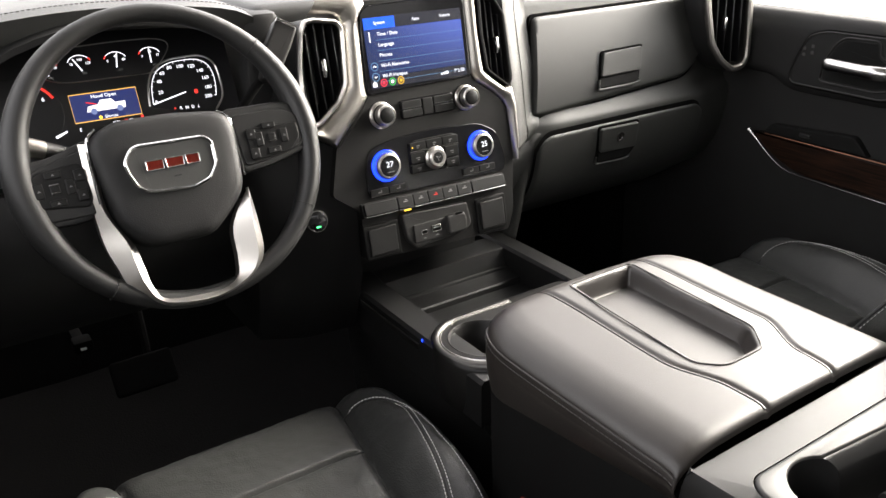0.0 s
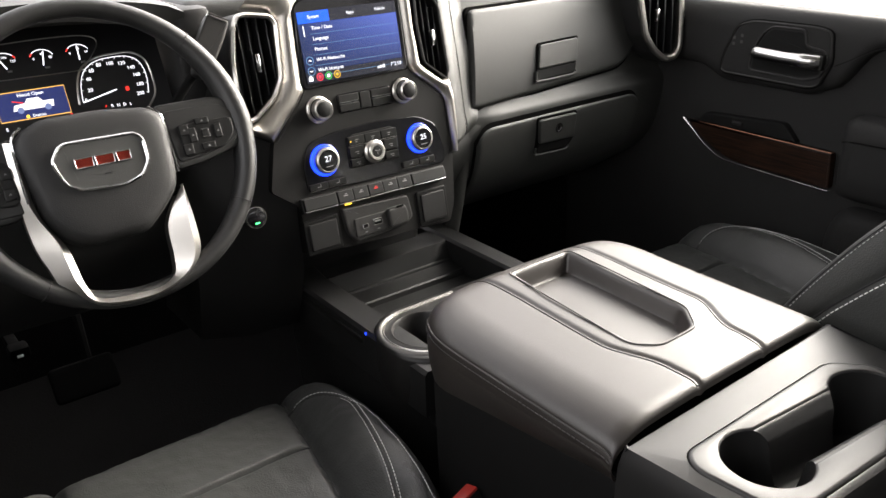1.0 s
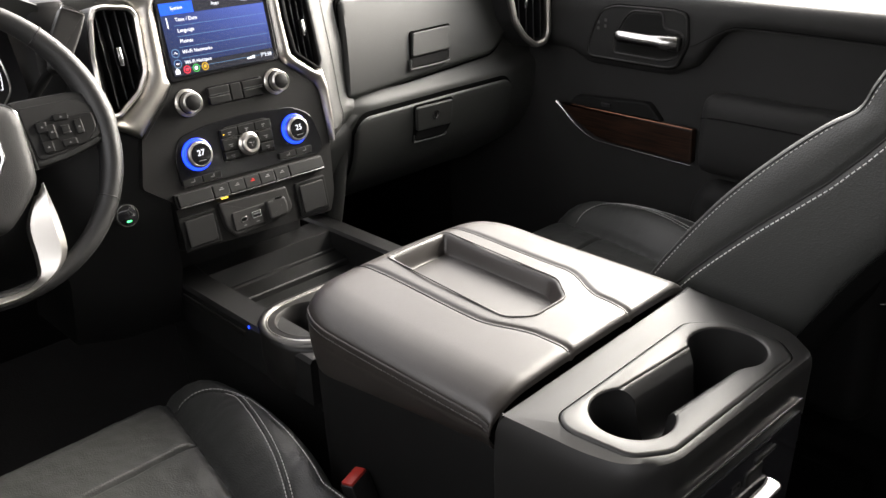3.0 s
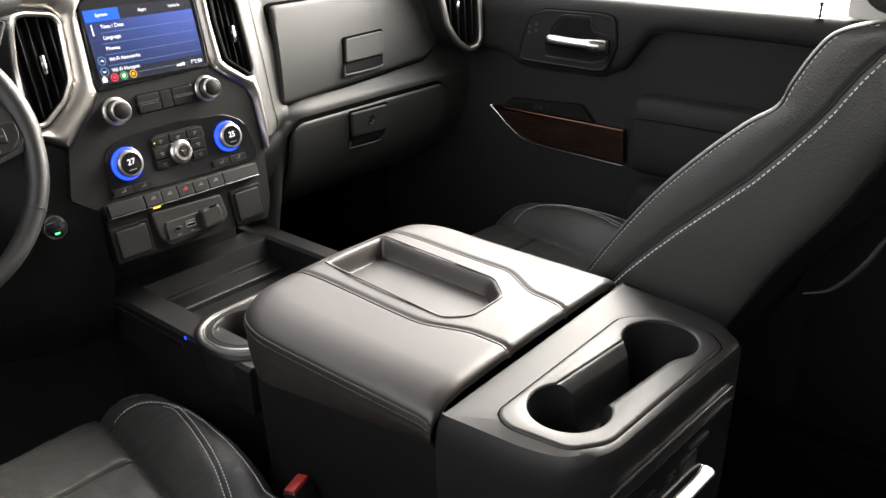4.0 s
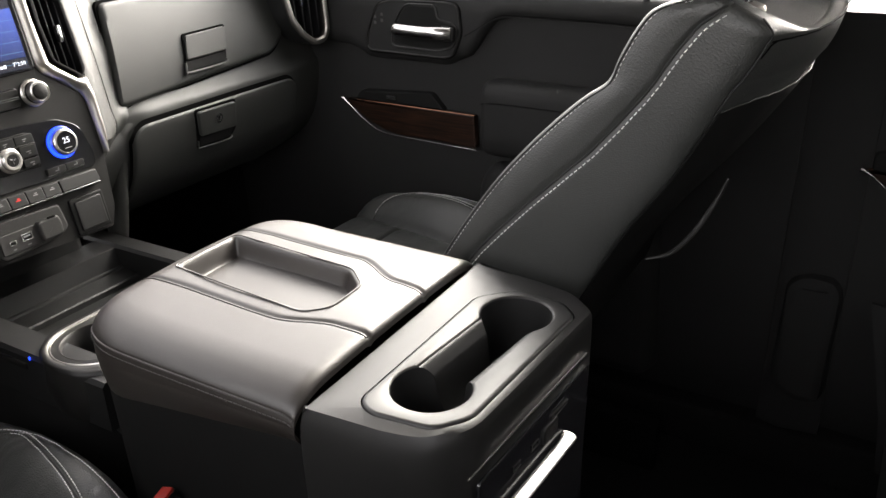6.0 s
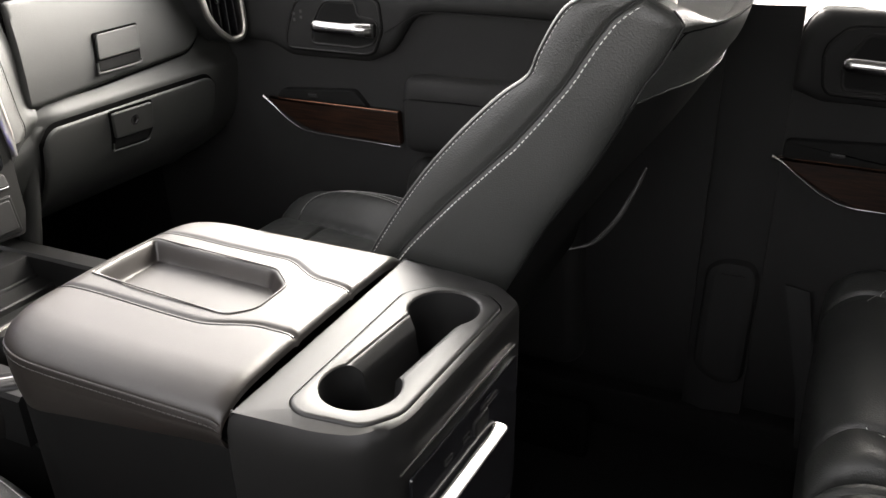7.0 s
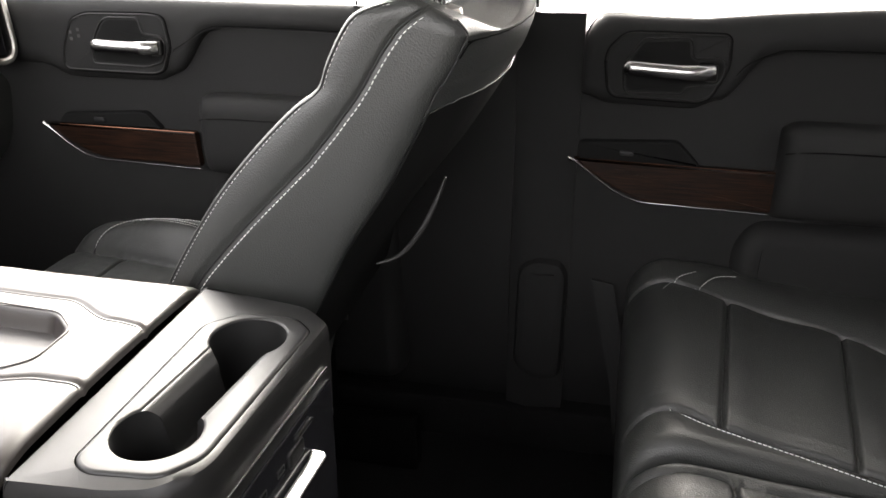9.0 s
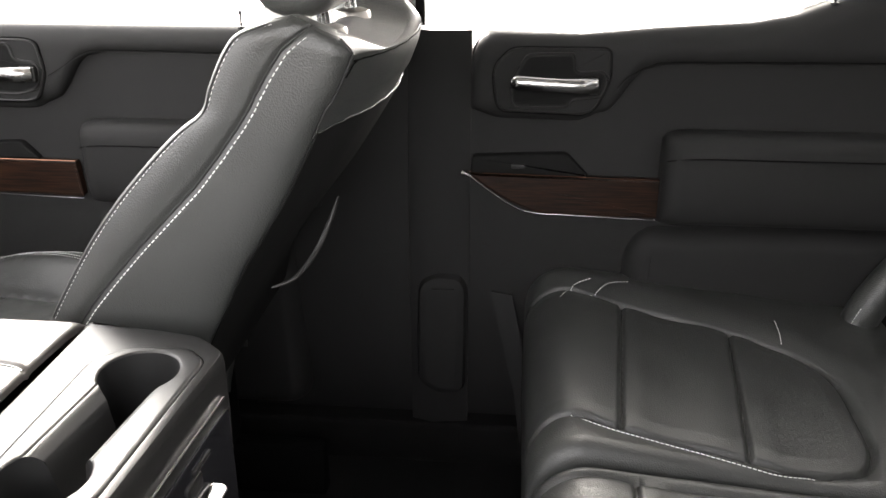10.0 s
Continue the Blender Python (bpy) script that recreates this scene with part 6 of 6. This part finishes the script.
part("rear_shell", sheet(shell_point, [0.258, 0.261, 0.266, 0.272, 0.28] + steps(0.3, 0.68, 16) + [0.70, 0.708, 0.714, 0.719, 0.722], steps(0, 1, 24), thick=(0, 0.02, 0)), DARK_SHADE, passenger, "black plastic rear shell of the seat")
part("shell_piping", tube([shell_point(x, 1.0) + Vector((0, -0.0004, 0.0005)) for x in steps(0.259, 0.721, 40)], 0.0008, seg=6), LEATHER, passenger)
part("pocket_edge", tube(smooth_path([(0.236, -0.912, 0.656), (0.25, -0.938, 0.664), (0.272, -0.960, 0.69), (0.285, -0.976, 0.725), (0.288, -0.987, 0.755)], 6), [0.0012 + 0.0022 * math.sin(i / 24 * 3.1) for i in range(25)], seg=8), SATIN, passenger)


def headrest_ring(x, k):
    out = []
    for a in steps(0, math.tau, 32)[:-1]:
        c, d = math.cos(a), math.sin(a)
        out.append((x, -0.934 + 0.060 * k * math.copysign(abs(c) ** 0.7, c), 1.042 + 0.089 * k * math.copysign(abs(d) ** 0.7, d)))
    return out


headrest = part("headrest", loft([headrest_ring(x, k) for x, k in ((0.335, 0.75), (0.338, 0.86), (0.346, 0.94), (0.36, 0.985), (0.41, 1.0), (0.49, 1.01), (0.57, 1.0), (0.62, 0.985), (0.634, 0.94), (0.642, 0.86), (0.645, 0.75))]), LEATHER, passenger, "black leather headrest", smooth=60)
for x in (0.405, 0.575):
    part("headrest_post", tube([(x, -0.957, 0.90), (x, -0.954, 0.95), (x, -0.95, 0.98)], 0.0085, seg=14), CHROME, passenger, "chrome headrest post")
    part("post_collar", lathe([(0.026, -0.012), (0.026, 0.003), (0.024, 0.007), (0.016, 0.010), (0.0095, 0.011)], Matrix.Translation((x, -0.957, 0.930)), 24), SILVER, passenger)

# seat belt buckle beside the driver cushion
buckle = thing("seat_belt_buckle", "black seat belt buckle with a red release button", "buckle", at=(-0.19, -0.5, 0.3))
BK = pose(-0.2, -0.503, 0.440, -14, -8, 12)
part("buckle_body", box(-0.0165, 0.0165, -0.0105, 0.0105, -0.075, 0.006, 0.003, 3, m=BK), PLASTIC, buckle)
part("release_button", box(-0.0145, 0.0145, -0.0095, 0.0075, 0.004, 0.0095, 0.0015, 2, m=BK), RED, buckle, "red release button")
part("buckle_strap", box(-0.016, 0.016, -0.004, 0.004, -0.45, -0.07, 0.001, m=BK), BELT, buckle)


# ---- rear bench ----
def bench_section(bench, x0, x1, insert, lift, cross, rows=()):
    """A bench cushion whose sewn insert is sunk between softer borders."""
    def height(x, y):
        v = -1.225 - y
        h = 0.437 - 0.10 * max(0, v - 0.06)
        d = to_edge(insert, x, y)
        if inside(insert, x, y):
            for y0, slope in cross:
                s = y - (y0 + slope * (x - x0))
                h -= 0.009 * math.exp(-(s / 0.0038) ** 2)
                h += 0.004 * math.exp(-((s - 0.035) / 0.035) ** 2) + 0.003 * math.exp(-((s + 0.025) / 0.02) ** 2)
            h += 0.004 * min(1, d / 0.03)
        else:
            h += lift * math.sin(min(1, d / 0.07) * 1.57)
        h -= 0.010 * math.exp(-(d / 0.0042) ** 2)
        h += 0.0012 * noise.noise((x * 14, y * 14, 4.0)) + 0.00012 * noise.noise((x * 70, y * 70, 9.0))
        return h - soft_drop(max(0, v), 0.085) - soft_drop(max(0, min(x - x0, x1 - x)), 0.026)

    xs = [x0, x0 + 0.001, x0 + 0.004, x0 + 0.01, x0 + 0.018] + steps(x0 + 0.026, x1 - 0.026, int((x1 - x0) * 340) if x0 > 0 else 160) + [x1 - 0.018, x1 - 0.01, x1 - 0.004, x1 - 0.001, x1]
    ys = steps(-1.85, -1.70, 16) + steps(-1.697, -1.318, 160) + [-1.225 - d for d in (0.09, 0.08, 0.07, 0.06, 0.05, 0.04, 0.03, 0.02, 0.011, 0.005, 0.001, 0)]
    c = part("cushion", sheet(lambda x, y: (x, y, height(x, y)), xs, ys, thick=(0, 0, -0.16)), LEATHER, bench, "black leather bench cushion with sewn panels", smooth=70)
    for y0, slope in cross:
        line = [(x, y0 + slope * (x - x0)) for x in steps(x0, x1, 120)]
        seam_tube("cross_seam", [Vector((x, y, height(x, y) + 0.0008)) for x, y in line if inside(insert, x, y)], c, 0.0015)
    ring = []
    for p, q in zip(insert, insert[1:] + insert[:1]):
        n = max(1, int((q - p).length / 0.006))
        ring += [p.lerp(q, k / n) for k in range(n)]
    k = max(range(len(ring)), key=lambda i: ring[i].y)
    ring = [p for p in ring[k:] + ring[:k] if p.y < -1.235]
    runs = [[ring[0]]]
    for p in ring[1:]:
        if (p - runs[-1][-1]).length > 0.03:
            runs.append([])
        runs[-1].append(p)
    for run in runs:
        if len(run) > 4:
            seam_tube("seam", [Vector((p.x, p.y, height(p.x, p.y) + 0.0006)) for p in run], c, 0.0015)
    for row, sewn in rows:
        line = [Vector((p.x, p.y, height(p.x, p.y) + 0.0006)) for p in smooth_path([(*p, 0) for p in row], 10)]
        if sewn:
            seam_tube("panel_seam", line, c, 0.0014)
        part("stitching", stitches([p + Vector((-0.006 * sewn, 0, 0.0018 * sewn + (0.0006 if sewn else -0.0001))) for p in line], r=0.0008 if sewn else 0.0006), THREAD, c, "pale contrast stitching")
    return c


bench = thing("rear_bench", "black leather rear bench seat with split cushion", "bench seat", at=(0.2, -1.6, 0.0))
bench_section(bench, 0.235, 0.81, rounded([(0.318, -1.19), (0.341, -1.27), (0.312, -1.335), (0.258, -1.58), (0.275, -1.66), (0.33, -1.692), (0.51, -1.704), (0.585, -1.66), (0.632, -1.57), (0.68, -1.394), (0.728, -1.31), (0.732, -1.19)], [0.01, 0.02, 0.03, 0.05, 0.03, 0.04, 0.04, 0.05, 0.05, 0.05, 0.03, 0.01], 6), 0.016,
              ((-1.342, -0.11), (-1.507, -0.145)),
              (([(0.338, -1.285), (0.308, -1.32), (0.275, -1.43), (0.251, -1.53), (0.258, -1.59)], 1), ([(0.69, -1.285), (0.735, -1.31), (0.757, -1.345)], 0), ([(0.70, -1.338), (0.74, -1.37), (0.754, -1.41)], 0), ([(0.668, -1.649), (0.63, -1.648), (0.603, -1.645)], 0)))
bench_section(bench, -0.8, 0.229, rounded([(-0.72, -1.19), (0.195, -1.19), (0.205, -1.26), (0.19, -1.6), (0.14, -1.68), (-0.68, -1.68)], [0.01, 0.01, 0.02, 0.05, 0.05, 0.05], 8), 0.012, ((-1.355, 0.0), (-1.51, 0.0)))
part("bench_base", box(-0.78, 0.78, -1.9, -1.36, 0.0, 0.27, 0.03, 3), PLASTIC, bench)


def bench_back(x, s):
    y = -1.83 - 0.22 * s - 0.009 * math.cos(s * 6)
    return (x, y - soft_drop(max(0, min(x + 0.82, 0.72 - x)), 0.04), 0.30 + 0.66 * s - soft_drop(max(0, 1 - s), 0.08))


part("bench_backrest", sheet(bench_back, [-0.82, -0.815, -0.8] + steps(-0.78, 0.68, 50) + [0.7, 0.715, 0.72], steps(0, 1, 30), thick=(0, -0.05, 0)), LEATHER, bench, "upright black leather bench backrest")
bolster = smooth_path([(0.72, -1.785, 0.28), (0.72, -1.80, 0.36), (0.72, -1.822, 0.43), (0.725, -1.865, 0.50), (0.73, -1.92, 0.58), (0.735, -1.975, 0.68)], 6)
side_bolster = part("side_bolster", tube(bolster, 0.031, seg=20), LEATHER, bench, "rounded leather side bolster")
part("stitching", stitches([p + Vector((-0.022, 0.0215, 0.003)) for p in bolster[8:20]], r=0.0006), THREAD, side_bolster)
# ---- doors ----
DX = 0.797
DM = Matrix(((0, 0, -1, DX), (1, 0, 0, 0), (0, 1, 0, 0), (0, 0, 0, 1)))


def door(name, label, y0, y1, sill, low, bezel, handle, cup, wood, arm, switch, pocket, pin, glass):
    """A door card: local x is the car's y, local y its height, and height n stands into the cabin."""
    d = thing(name, label, "car door", group="passenger side doors", at=(0.84, (y0 + y1) / 2, 0.09))
    ys = steps(y0, y1, 90)

    def card(y, s):
        z = 0.09 + (sill(y) - 0.01 - 0.09) * s
        low_in = max(0, 0.16 - s) / 0.16
        return (DX + 0.012 + 0.02 * low_in ** 2 - 0.012 * max(0.0, math.cos((z - 0.45) * 5)), y, z)

    part("door_card", sheet(card, steps(y0, y1, 28), steps(0, 1, 40), thick=(0.05, 0, 0)), DOORVINYL, d, "dark vinyl door card")

    def pad(y, s):
        foot, head = lerp_table(low, y), sill(y) + 0.003
        z = foot + (head - foot) * s
        rise = min(1.0, (z - foot) / 0.030)
        over = max(0.0, (z - head + 0.045) / 0.045)
        end = max(0.0, 1 - min(abs(y - y0), abs(y - y1)) / 0.012)
        n = -0.009 + 0.021 * math.sqrt(max(0.0, 1 - (1 - rise) ** 2)) - 0.034 * (1 - math.sqrt(max(0.0, 1 - over * over))) - 0.008 * end ** 2
        return (DX - n, y, z)

    part("upper_pad", sheet(pad, ys, [0, 0.01, 0.03, 0.06, 0.1, 0.15] + steps(0.2, 0.8, 12) + [0.85, 0.9, 0.94, 0.97, 0.985, 0.995, 1.0], thick=(0.03, 0, 0)), DOORVINYL, d, smooth=60)
    part("pad_stitching", stitches([Vector(pad(p[0], 0.0)) + Vector((-0.024, 0, p[1] - lerp_table(low, p[0]))) for p in smooth_path([(*q, 0) for q in pocket["stitch"]], 8)], r=0.0006, length=0.003), DARKTHREAD, d)
    part("pad_seam", tube([Vector((DX - 0.0125, p.x, p.y + 0.003)) for p in smooth_path([(*q, 0) for q in pocket["stitch"]], 8)], 0.0007, seg=5), GAP_SHADE, d)
    bz = part("handle_bezel", plate(rounded(bezel, 0.014), 0.0150, DM, edge=0.003), DOORVINYL, d, "black handle recess")
    part("bezel_gap", tube([DM @ Vector((p.x, p.y, 0.0125)) for p in inset(rounded(bezel, 0.014), -0.0006)], 0.0011, seg=6, closed=True), GAP_SHADE, bz)
    part("bezel_edge", tube([DM @ Vector((p.x, p.y, 0.0146)) for p in inset(rounded(bezel, 0.014), 0.003)], 0.0018, seg=6, closed=True), SATIN, bz)
    hollow = rounded(cup, 0.01)
    part("handle_cup", plate(hollow, 0.0156, DM, edge=0.0005, back=-0.0145), DOORVINYL, bz)
    # darker flat plate stands in for the shade inside the handle cup
    part("cup_shade", plate(inset(hollow, 0.005), 0.0162, DM, edge=0.0004, back=-0.0150), DARK_SHADE, bz)
    part("cup_edge", tube([DM @ Vector((p.x, p.y, 0.0162)) for p in hollow], 0.0019, seg=6, closed=True), SATIN, bz)
    (ya, za), (yb, zb) = handle
    hp = smooth_path([(ya, za, 0.030), (ya + (yb - ya) * 0.1, za + 0.001, 0.034), (ya + (yb - ya) * 0.5, (za + zb) / 2, 0.036), (ya + (yb - ya) * 0.85, zb, 0.034), (yb, zb, 0.022)], 6)
    part("door_handle", tube([DM @ p for p in hp], [0.009 + 0.0035 * min(1, i / 5) + 0.0015 * min(1, max(0, i - 14) / 3) for i in range(len(hp))], seg=16, flat=0.8, up=(1, 0, 0)), HANDLE, bz, "chrome pull handle")
    part("handle_pivot", plate(rect(yb - 0.010, yb + 0.022, zb - 0.016, zb + 0.014, 0.006), 0.026, DM, edge=0.005, back=-0.012), SATIN, bz)
    wd = part("wood_inlay", plate(rounded(wood, [0.004, 0.004, 0.004, 0.03, 0.02][:len(wood)], 6), 0.016, DM, edge=0.003), WOOD, d, "dark brown wood inlay")
    w = pocket["chrome"]
    part("chrome_edge", tube([DM @ p for p in smooth_path([(*q, 0.017) for q in w], 6)], [0.0007 + 0.0030 * math.exp(-(i / 4.0) ** 2) + 0.0010 * max(0.0, 1 - i / (len(w) * 2)) for i in range((len(w) - 1) * 6 + 1)], seg=8), HANDLE, wd, "thin chrome edge")
    # copper-toned tube stands in for the highlight on the wood's top edge
    part("wood_highlight_line", tube([DM @ Vector((wood[0][0] - 0.03, wood[0][1] + 0.001, 0.016)), DM @ Vector((wood[1][0], wood[1][1] + 0.001, 0.016))], 0.0007, seg=5), WOOD_HIGHLIGHT, wd)
    part("switch_panel", plate(rounded(switch, 0.01), 0.010, DM, edge=0.004, back=0.02), DARK_SHADE, d)
    part("switch", plate(rect((switch[0][0] + switch[2][0]) / 2 - 0.012, (switch[0][0] + switch[2][0]) / 2 + 0.012, switch[0][1] + 0.012, switch[0][1] + 0.020, 0.003), 0.014, DM, edge=0.002, back=-0.008), PLASTIC, d)
    a0, a1, zb_, zt = arm
    rings = []
    for y, k in ((a0, 0.45), (a0 - 0.003, 0.66), (a0 - 0.009, 0.82), (a0 - 0.02, 0.94), (a0 - 0.035, 1.0), ((a0 + a1) / 2, 1.0), (a1, 0.95)):
        prof = rounded([(0.0, zb_), (0.05 * k, zb_ + 0.012), (0.062 * k, zb_ + 0.05), (0.062 * k, zt - 0.02 - 0.02 * (1 - k)), (0.05 * k, zt - 0.03 * (1 - k)), (0.0, zt + 0.004 - 0.03 * (1 - k))], 0.018, 4)
        rings.append([(DX + 0.004 - p.x, y, p.y) for p in prof])
    ar = part("armrest", loft(rings), DOORVINYL, d, "padded black door armrest", smooth=60)
    seam_tube("armrest_seam", [Vector((DX + 0.004 - 0.0625 * min(1, 0.75 + (a0 - y) * 8), y, zt - 0.036 - 0.012 * math.exp((y - a0) * 60))) for y in steps(a1 + 0.002, a0 - 0.004, 30)], ar, 0.0012, GAP_SHADE)
    swell = rounded(pocket["outline"], 0.06, 8)
    part("map_pocket", loft([[DM @ Vector((p.x, p.y, -0.014 + 0.048 * math.sin(k * math.pi / 2))) for p in inset(swell, 0.038 * (1 - math.cos(k * math.pi / 2)))] for k in steps(0, 1, 9)]), DOORVINYL, d, "moulded lower map pocket", smooth=60)
    part("lock_pin", lathe([(0.0065, 0), (0.0065, 0.003), (0.0022, 0.004), (0.0022, 0.022), (0.0038, 0.024), (0.0036, 0.029), (0, 0.031)], Matrix.Translation((DX + 0.012, pin[0], pin[1])), 12), PLASTIC, d, "slim lock pin")
    part("window_strip", tube([(DX + 0.040, y, sill(y) - 0.002) for y in ys], 0.006, seg=8), PLASTIC, d)
    for y, z in ((-0.147, 0.8175), (-0.164, 0.823), (-0.147, 0.8055), (-0.164, 0.811)) if y0 > 0 else ():
        part("lock_symbol", plate(rect(y - 0.003, y + 0.003, z - 0.003, z + 0.003, 0.001), 0.0156, DM, edge=0.0002, back=-0.014), THREAD_GREY, bz)
    window_pane("window_pane", glass, "clear side window glass" if y0 > 0 else "tinted rear side window glass", d, GLASS if y0 > 0 else TINTED)
    part("window_frame", tube(smooth_path([(p[0], p[1], p[2]) for p in glass[1:] + glass[:1]][:3], 3), 0.016, seg=8), PLASTIC, d)
    return d


door("door_front_right", "dark vinyl front door card with wood inlay and chrome handle", 0.3, -1.003, lambda y: 0.876,
     low=[(-1.0, 0.822), (-0.60, 0.832), (-0.46, 0.832), (-0.43, 0.826), (-0.352, 0.745), (-0.31, 0.728), (-0.13, 0.728), (-0.06, 0.752), (0.29, 0.772)],
     bezel=[(-0.1215, 0.7526), (-0.1233, 0.7814), (-0.1506, 0.8436), (-0.184, 0.856), (-0.316, 0.858), (-0.346, 0.853), (-0.354, 0.796), (-0.335, 0.750), (-0.313, 0.743), (-0.1316, 0.745)],
     handle=((-0.203, 0.797), (-0.330, 0.7965)),
     cup=[(-0.188, 0.7605), (-0.190, 0.795), (-0.2103, 0.833), (-0.2266, 0.848), (-0.2944, 0.849), (-0.300, 0.820), (-0.338, 0.8157), (-0.345, 0.800), (-0.335, 0.768), (-0.300, 0.758)],
     wood=[(-0.058, 0.6345), (-0.381, 0.633), (-0.386, 0.5645), (-0.165, 0.5705), (-0.105, 0.598)],
     arm=(-0.406, -0.84, 0.553, 0.713),
     switch=[(-0.075, 0.632), (-0.095, 0.656), (-0.275, 0.668), (-0.310, 0.632)],
     pocket=dict(stitch=[(-0.3565, 0.788), (-0.385, 0.804), (-0.410, 0.820), (-0.4329, 0.8309), (-0.4646, 0.8351), (-0.60, 0.8348), (-0.75, 0.831), (-0.99, 0.825)], chrome=[(-0.050, 0.637), (-0.072, 0.619), (-0.105, 0.593), (-0.15, 0.571), (-0.22, 0.566), (-0.386, 0.561)],
                 outline=[(-0.385, 0.12), (-0.388, 0.490), (-0.42, 0.543), (-0.78, 0.545), (-0.80, 0.12)]),
     pin=(-0.713, 0.876), glass=[(0.83, 0.30, 0.87), (0.83, -0.985, 0.87), (0.74, -0.985, 1.42), (0.76, -0.1, 1.42)])
REAR_SILL = [(-1.99, 1.075), (-1.80, 0.970), (-1.71, 0.929), (-1.65, 0.905), (-1.58, 0.893), (-1.42, 0.882), (-1.30, 0.871), (-1.15, 0.872), (-1.138, 0.867), (-1.123, 0.848), (-1.116, 0.825)]


def rear_sill(y):
    for (a, va), (b, vb) in zip(REAR_SILL, REAR_SILL[1:]):
        if y <= b:
            return va + (vb - va) * max(0.0, (y - a) / (b - a))
    return REAR_SILL[-1][1]


door("door_rear_right", "dark vinyl rear door card with wood inlay and chrome handle", -1.117, -1.99, rear_sill,
     low=[(-1.99, 0.833), (-1.56, 0.828), (-1.45, 0.826), (-1.415, 0.818), (-1.345, 0.742), (-1.30, 0.726), (-1.17, 0.728), (-1.117, 0.742)],
     bezel=[(-1.153, 0.805), (-1.1567, 0.825), (-1.181, 0.851), (-1.1976, 0.8546), (-1.3437, 0.8548), (-1.352, 0.848), (-1.3545, 0.80), (-1.331, 0.750), (-1.312, 0.740), (-1.1705, 0.744), (-1.1597, 0.757)],
     handle=((-1.188, 0.797), (-1.326, 0.794)),
     cup=[(-1.184, 0.795), (-1.2115, 0.843), (-1.2914, 0.846), (-1.295, 0.813), (-1.3367, 0.817), (-1.3486, 0.808), (-1.3458, 0.7845), (-1.3367, 0.7707), (-1.2896, 0.766), (-1.2835, 0.7537), (-1.1944, 0.752), (-1.1866, 0.761)],
     wood=[(-1.110, 0.631), (-1.460, 0.626), (-1.459, 0.555), (-1.235, 0.5585), (-1.172, 0.589)],
     arm=(-1.452, -1.98, 0.543, 0.716),
     switch=[(-1.1175, 0.629), (-1.119, 0.662), (-1.288, 0.670), (-1.330, 0.627)],
     pocket=dict(stitch=[(-1.366, 0.786), (-1.3783, 0.8013), (-1.394, 0.8117), (-1.4194, 0.8235), (-1.4452, 0.8293), (-1.5559, 0.8311), (-1.7957, 0.833), (-1.97, 0.834)], chrome=[(-1.102, 0.633), (-1.118, 0.626), (-1.15, 0.602), (-1.19, 0.575), (-1.232, 0.560), (-1.3, 0.557), (-1.458, 0.5525)],
                 outline=[(-1.395, 0.12), (-1.400, 0.490), (-1.432, 0.537), (-1.97, 0.540), (-1.97, 0.12)]),
     pin=(-1.705, 0.926), glass=[(0.83, -1.14, 0.87), (0.83, -1.98, 0.94), (0.74, -1.98, 1.40), (0.74, -1.14, 1.42)])

# belt webbing low on the pillar
belt = thing("seat_belt", "black seat belt webbing anchored beside the pillar", "seat belt", at=(0.78, -1.2, 0.05))
part("webbing", loft([[(0.775, -1.175 - d, z), (0.775, -1.215 - d, z - 0.006), (0.778, -1.215 - d, z - 0.006), (0.778, -1.175 - d, z)] for z, d in ((0.06, 0.05), (0.18, 0.035), (0.33, 0.0), (0.4, -0.015))]), BELT, belt)
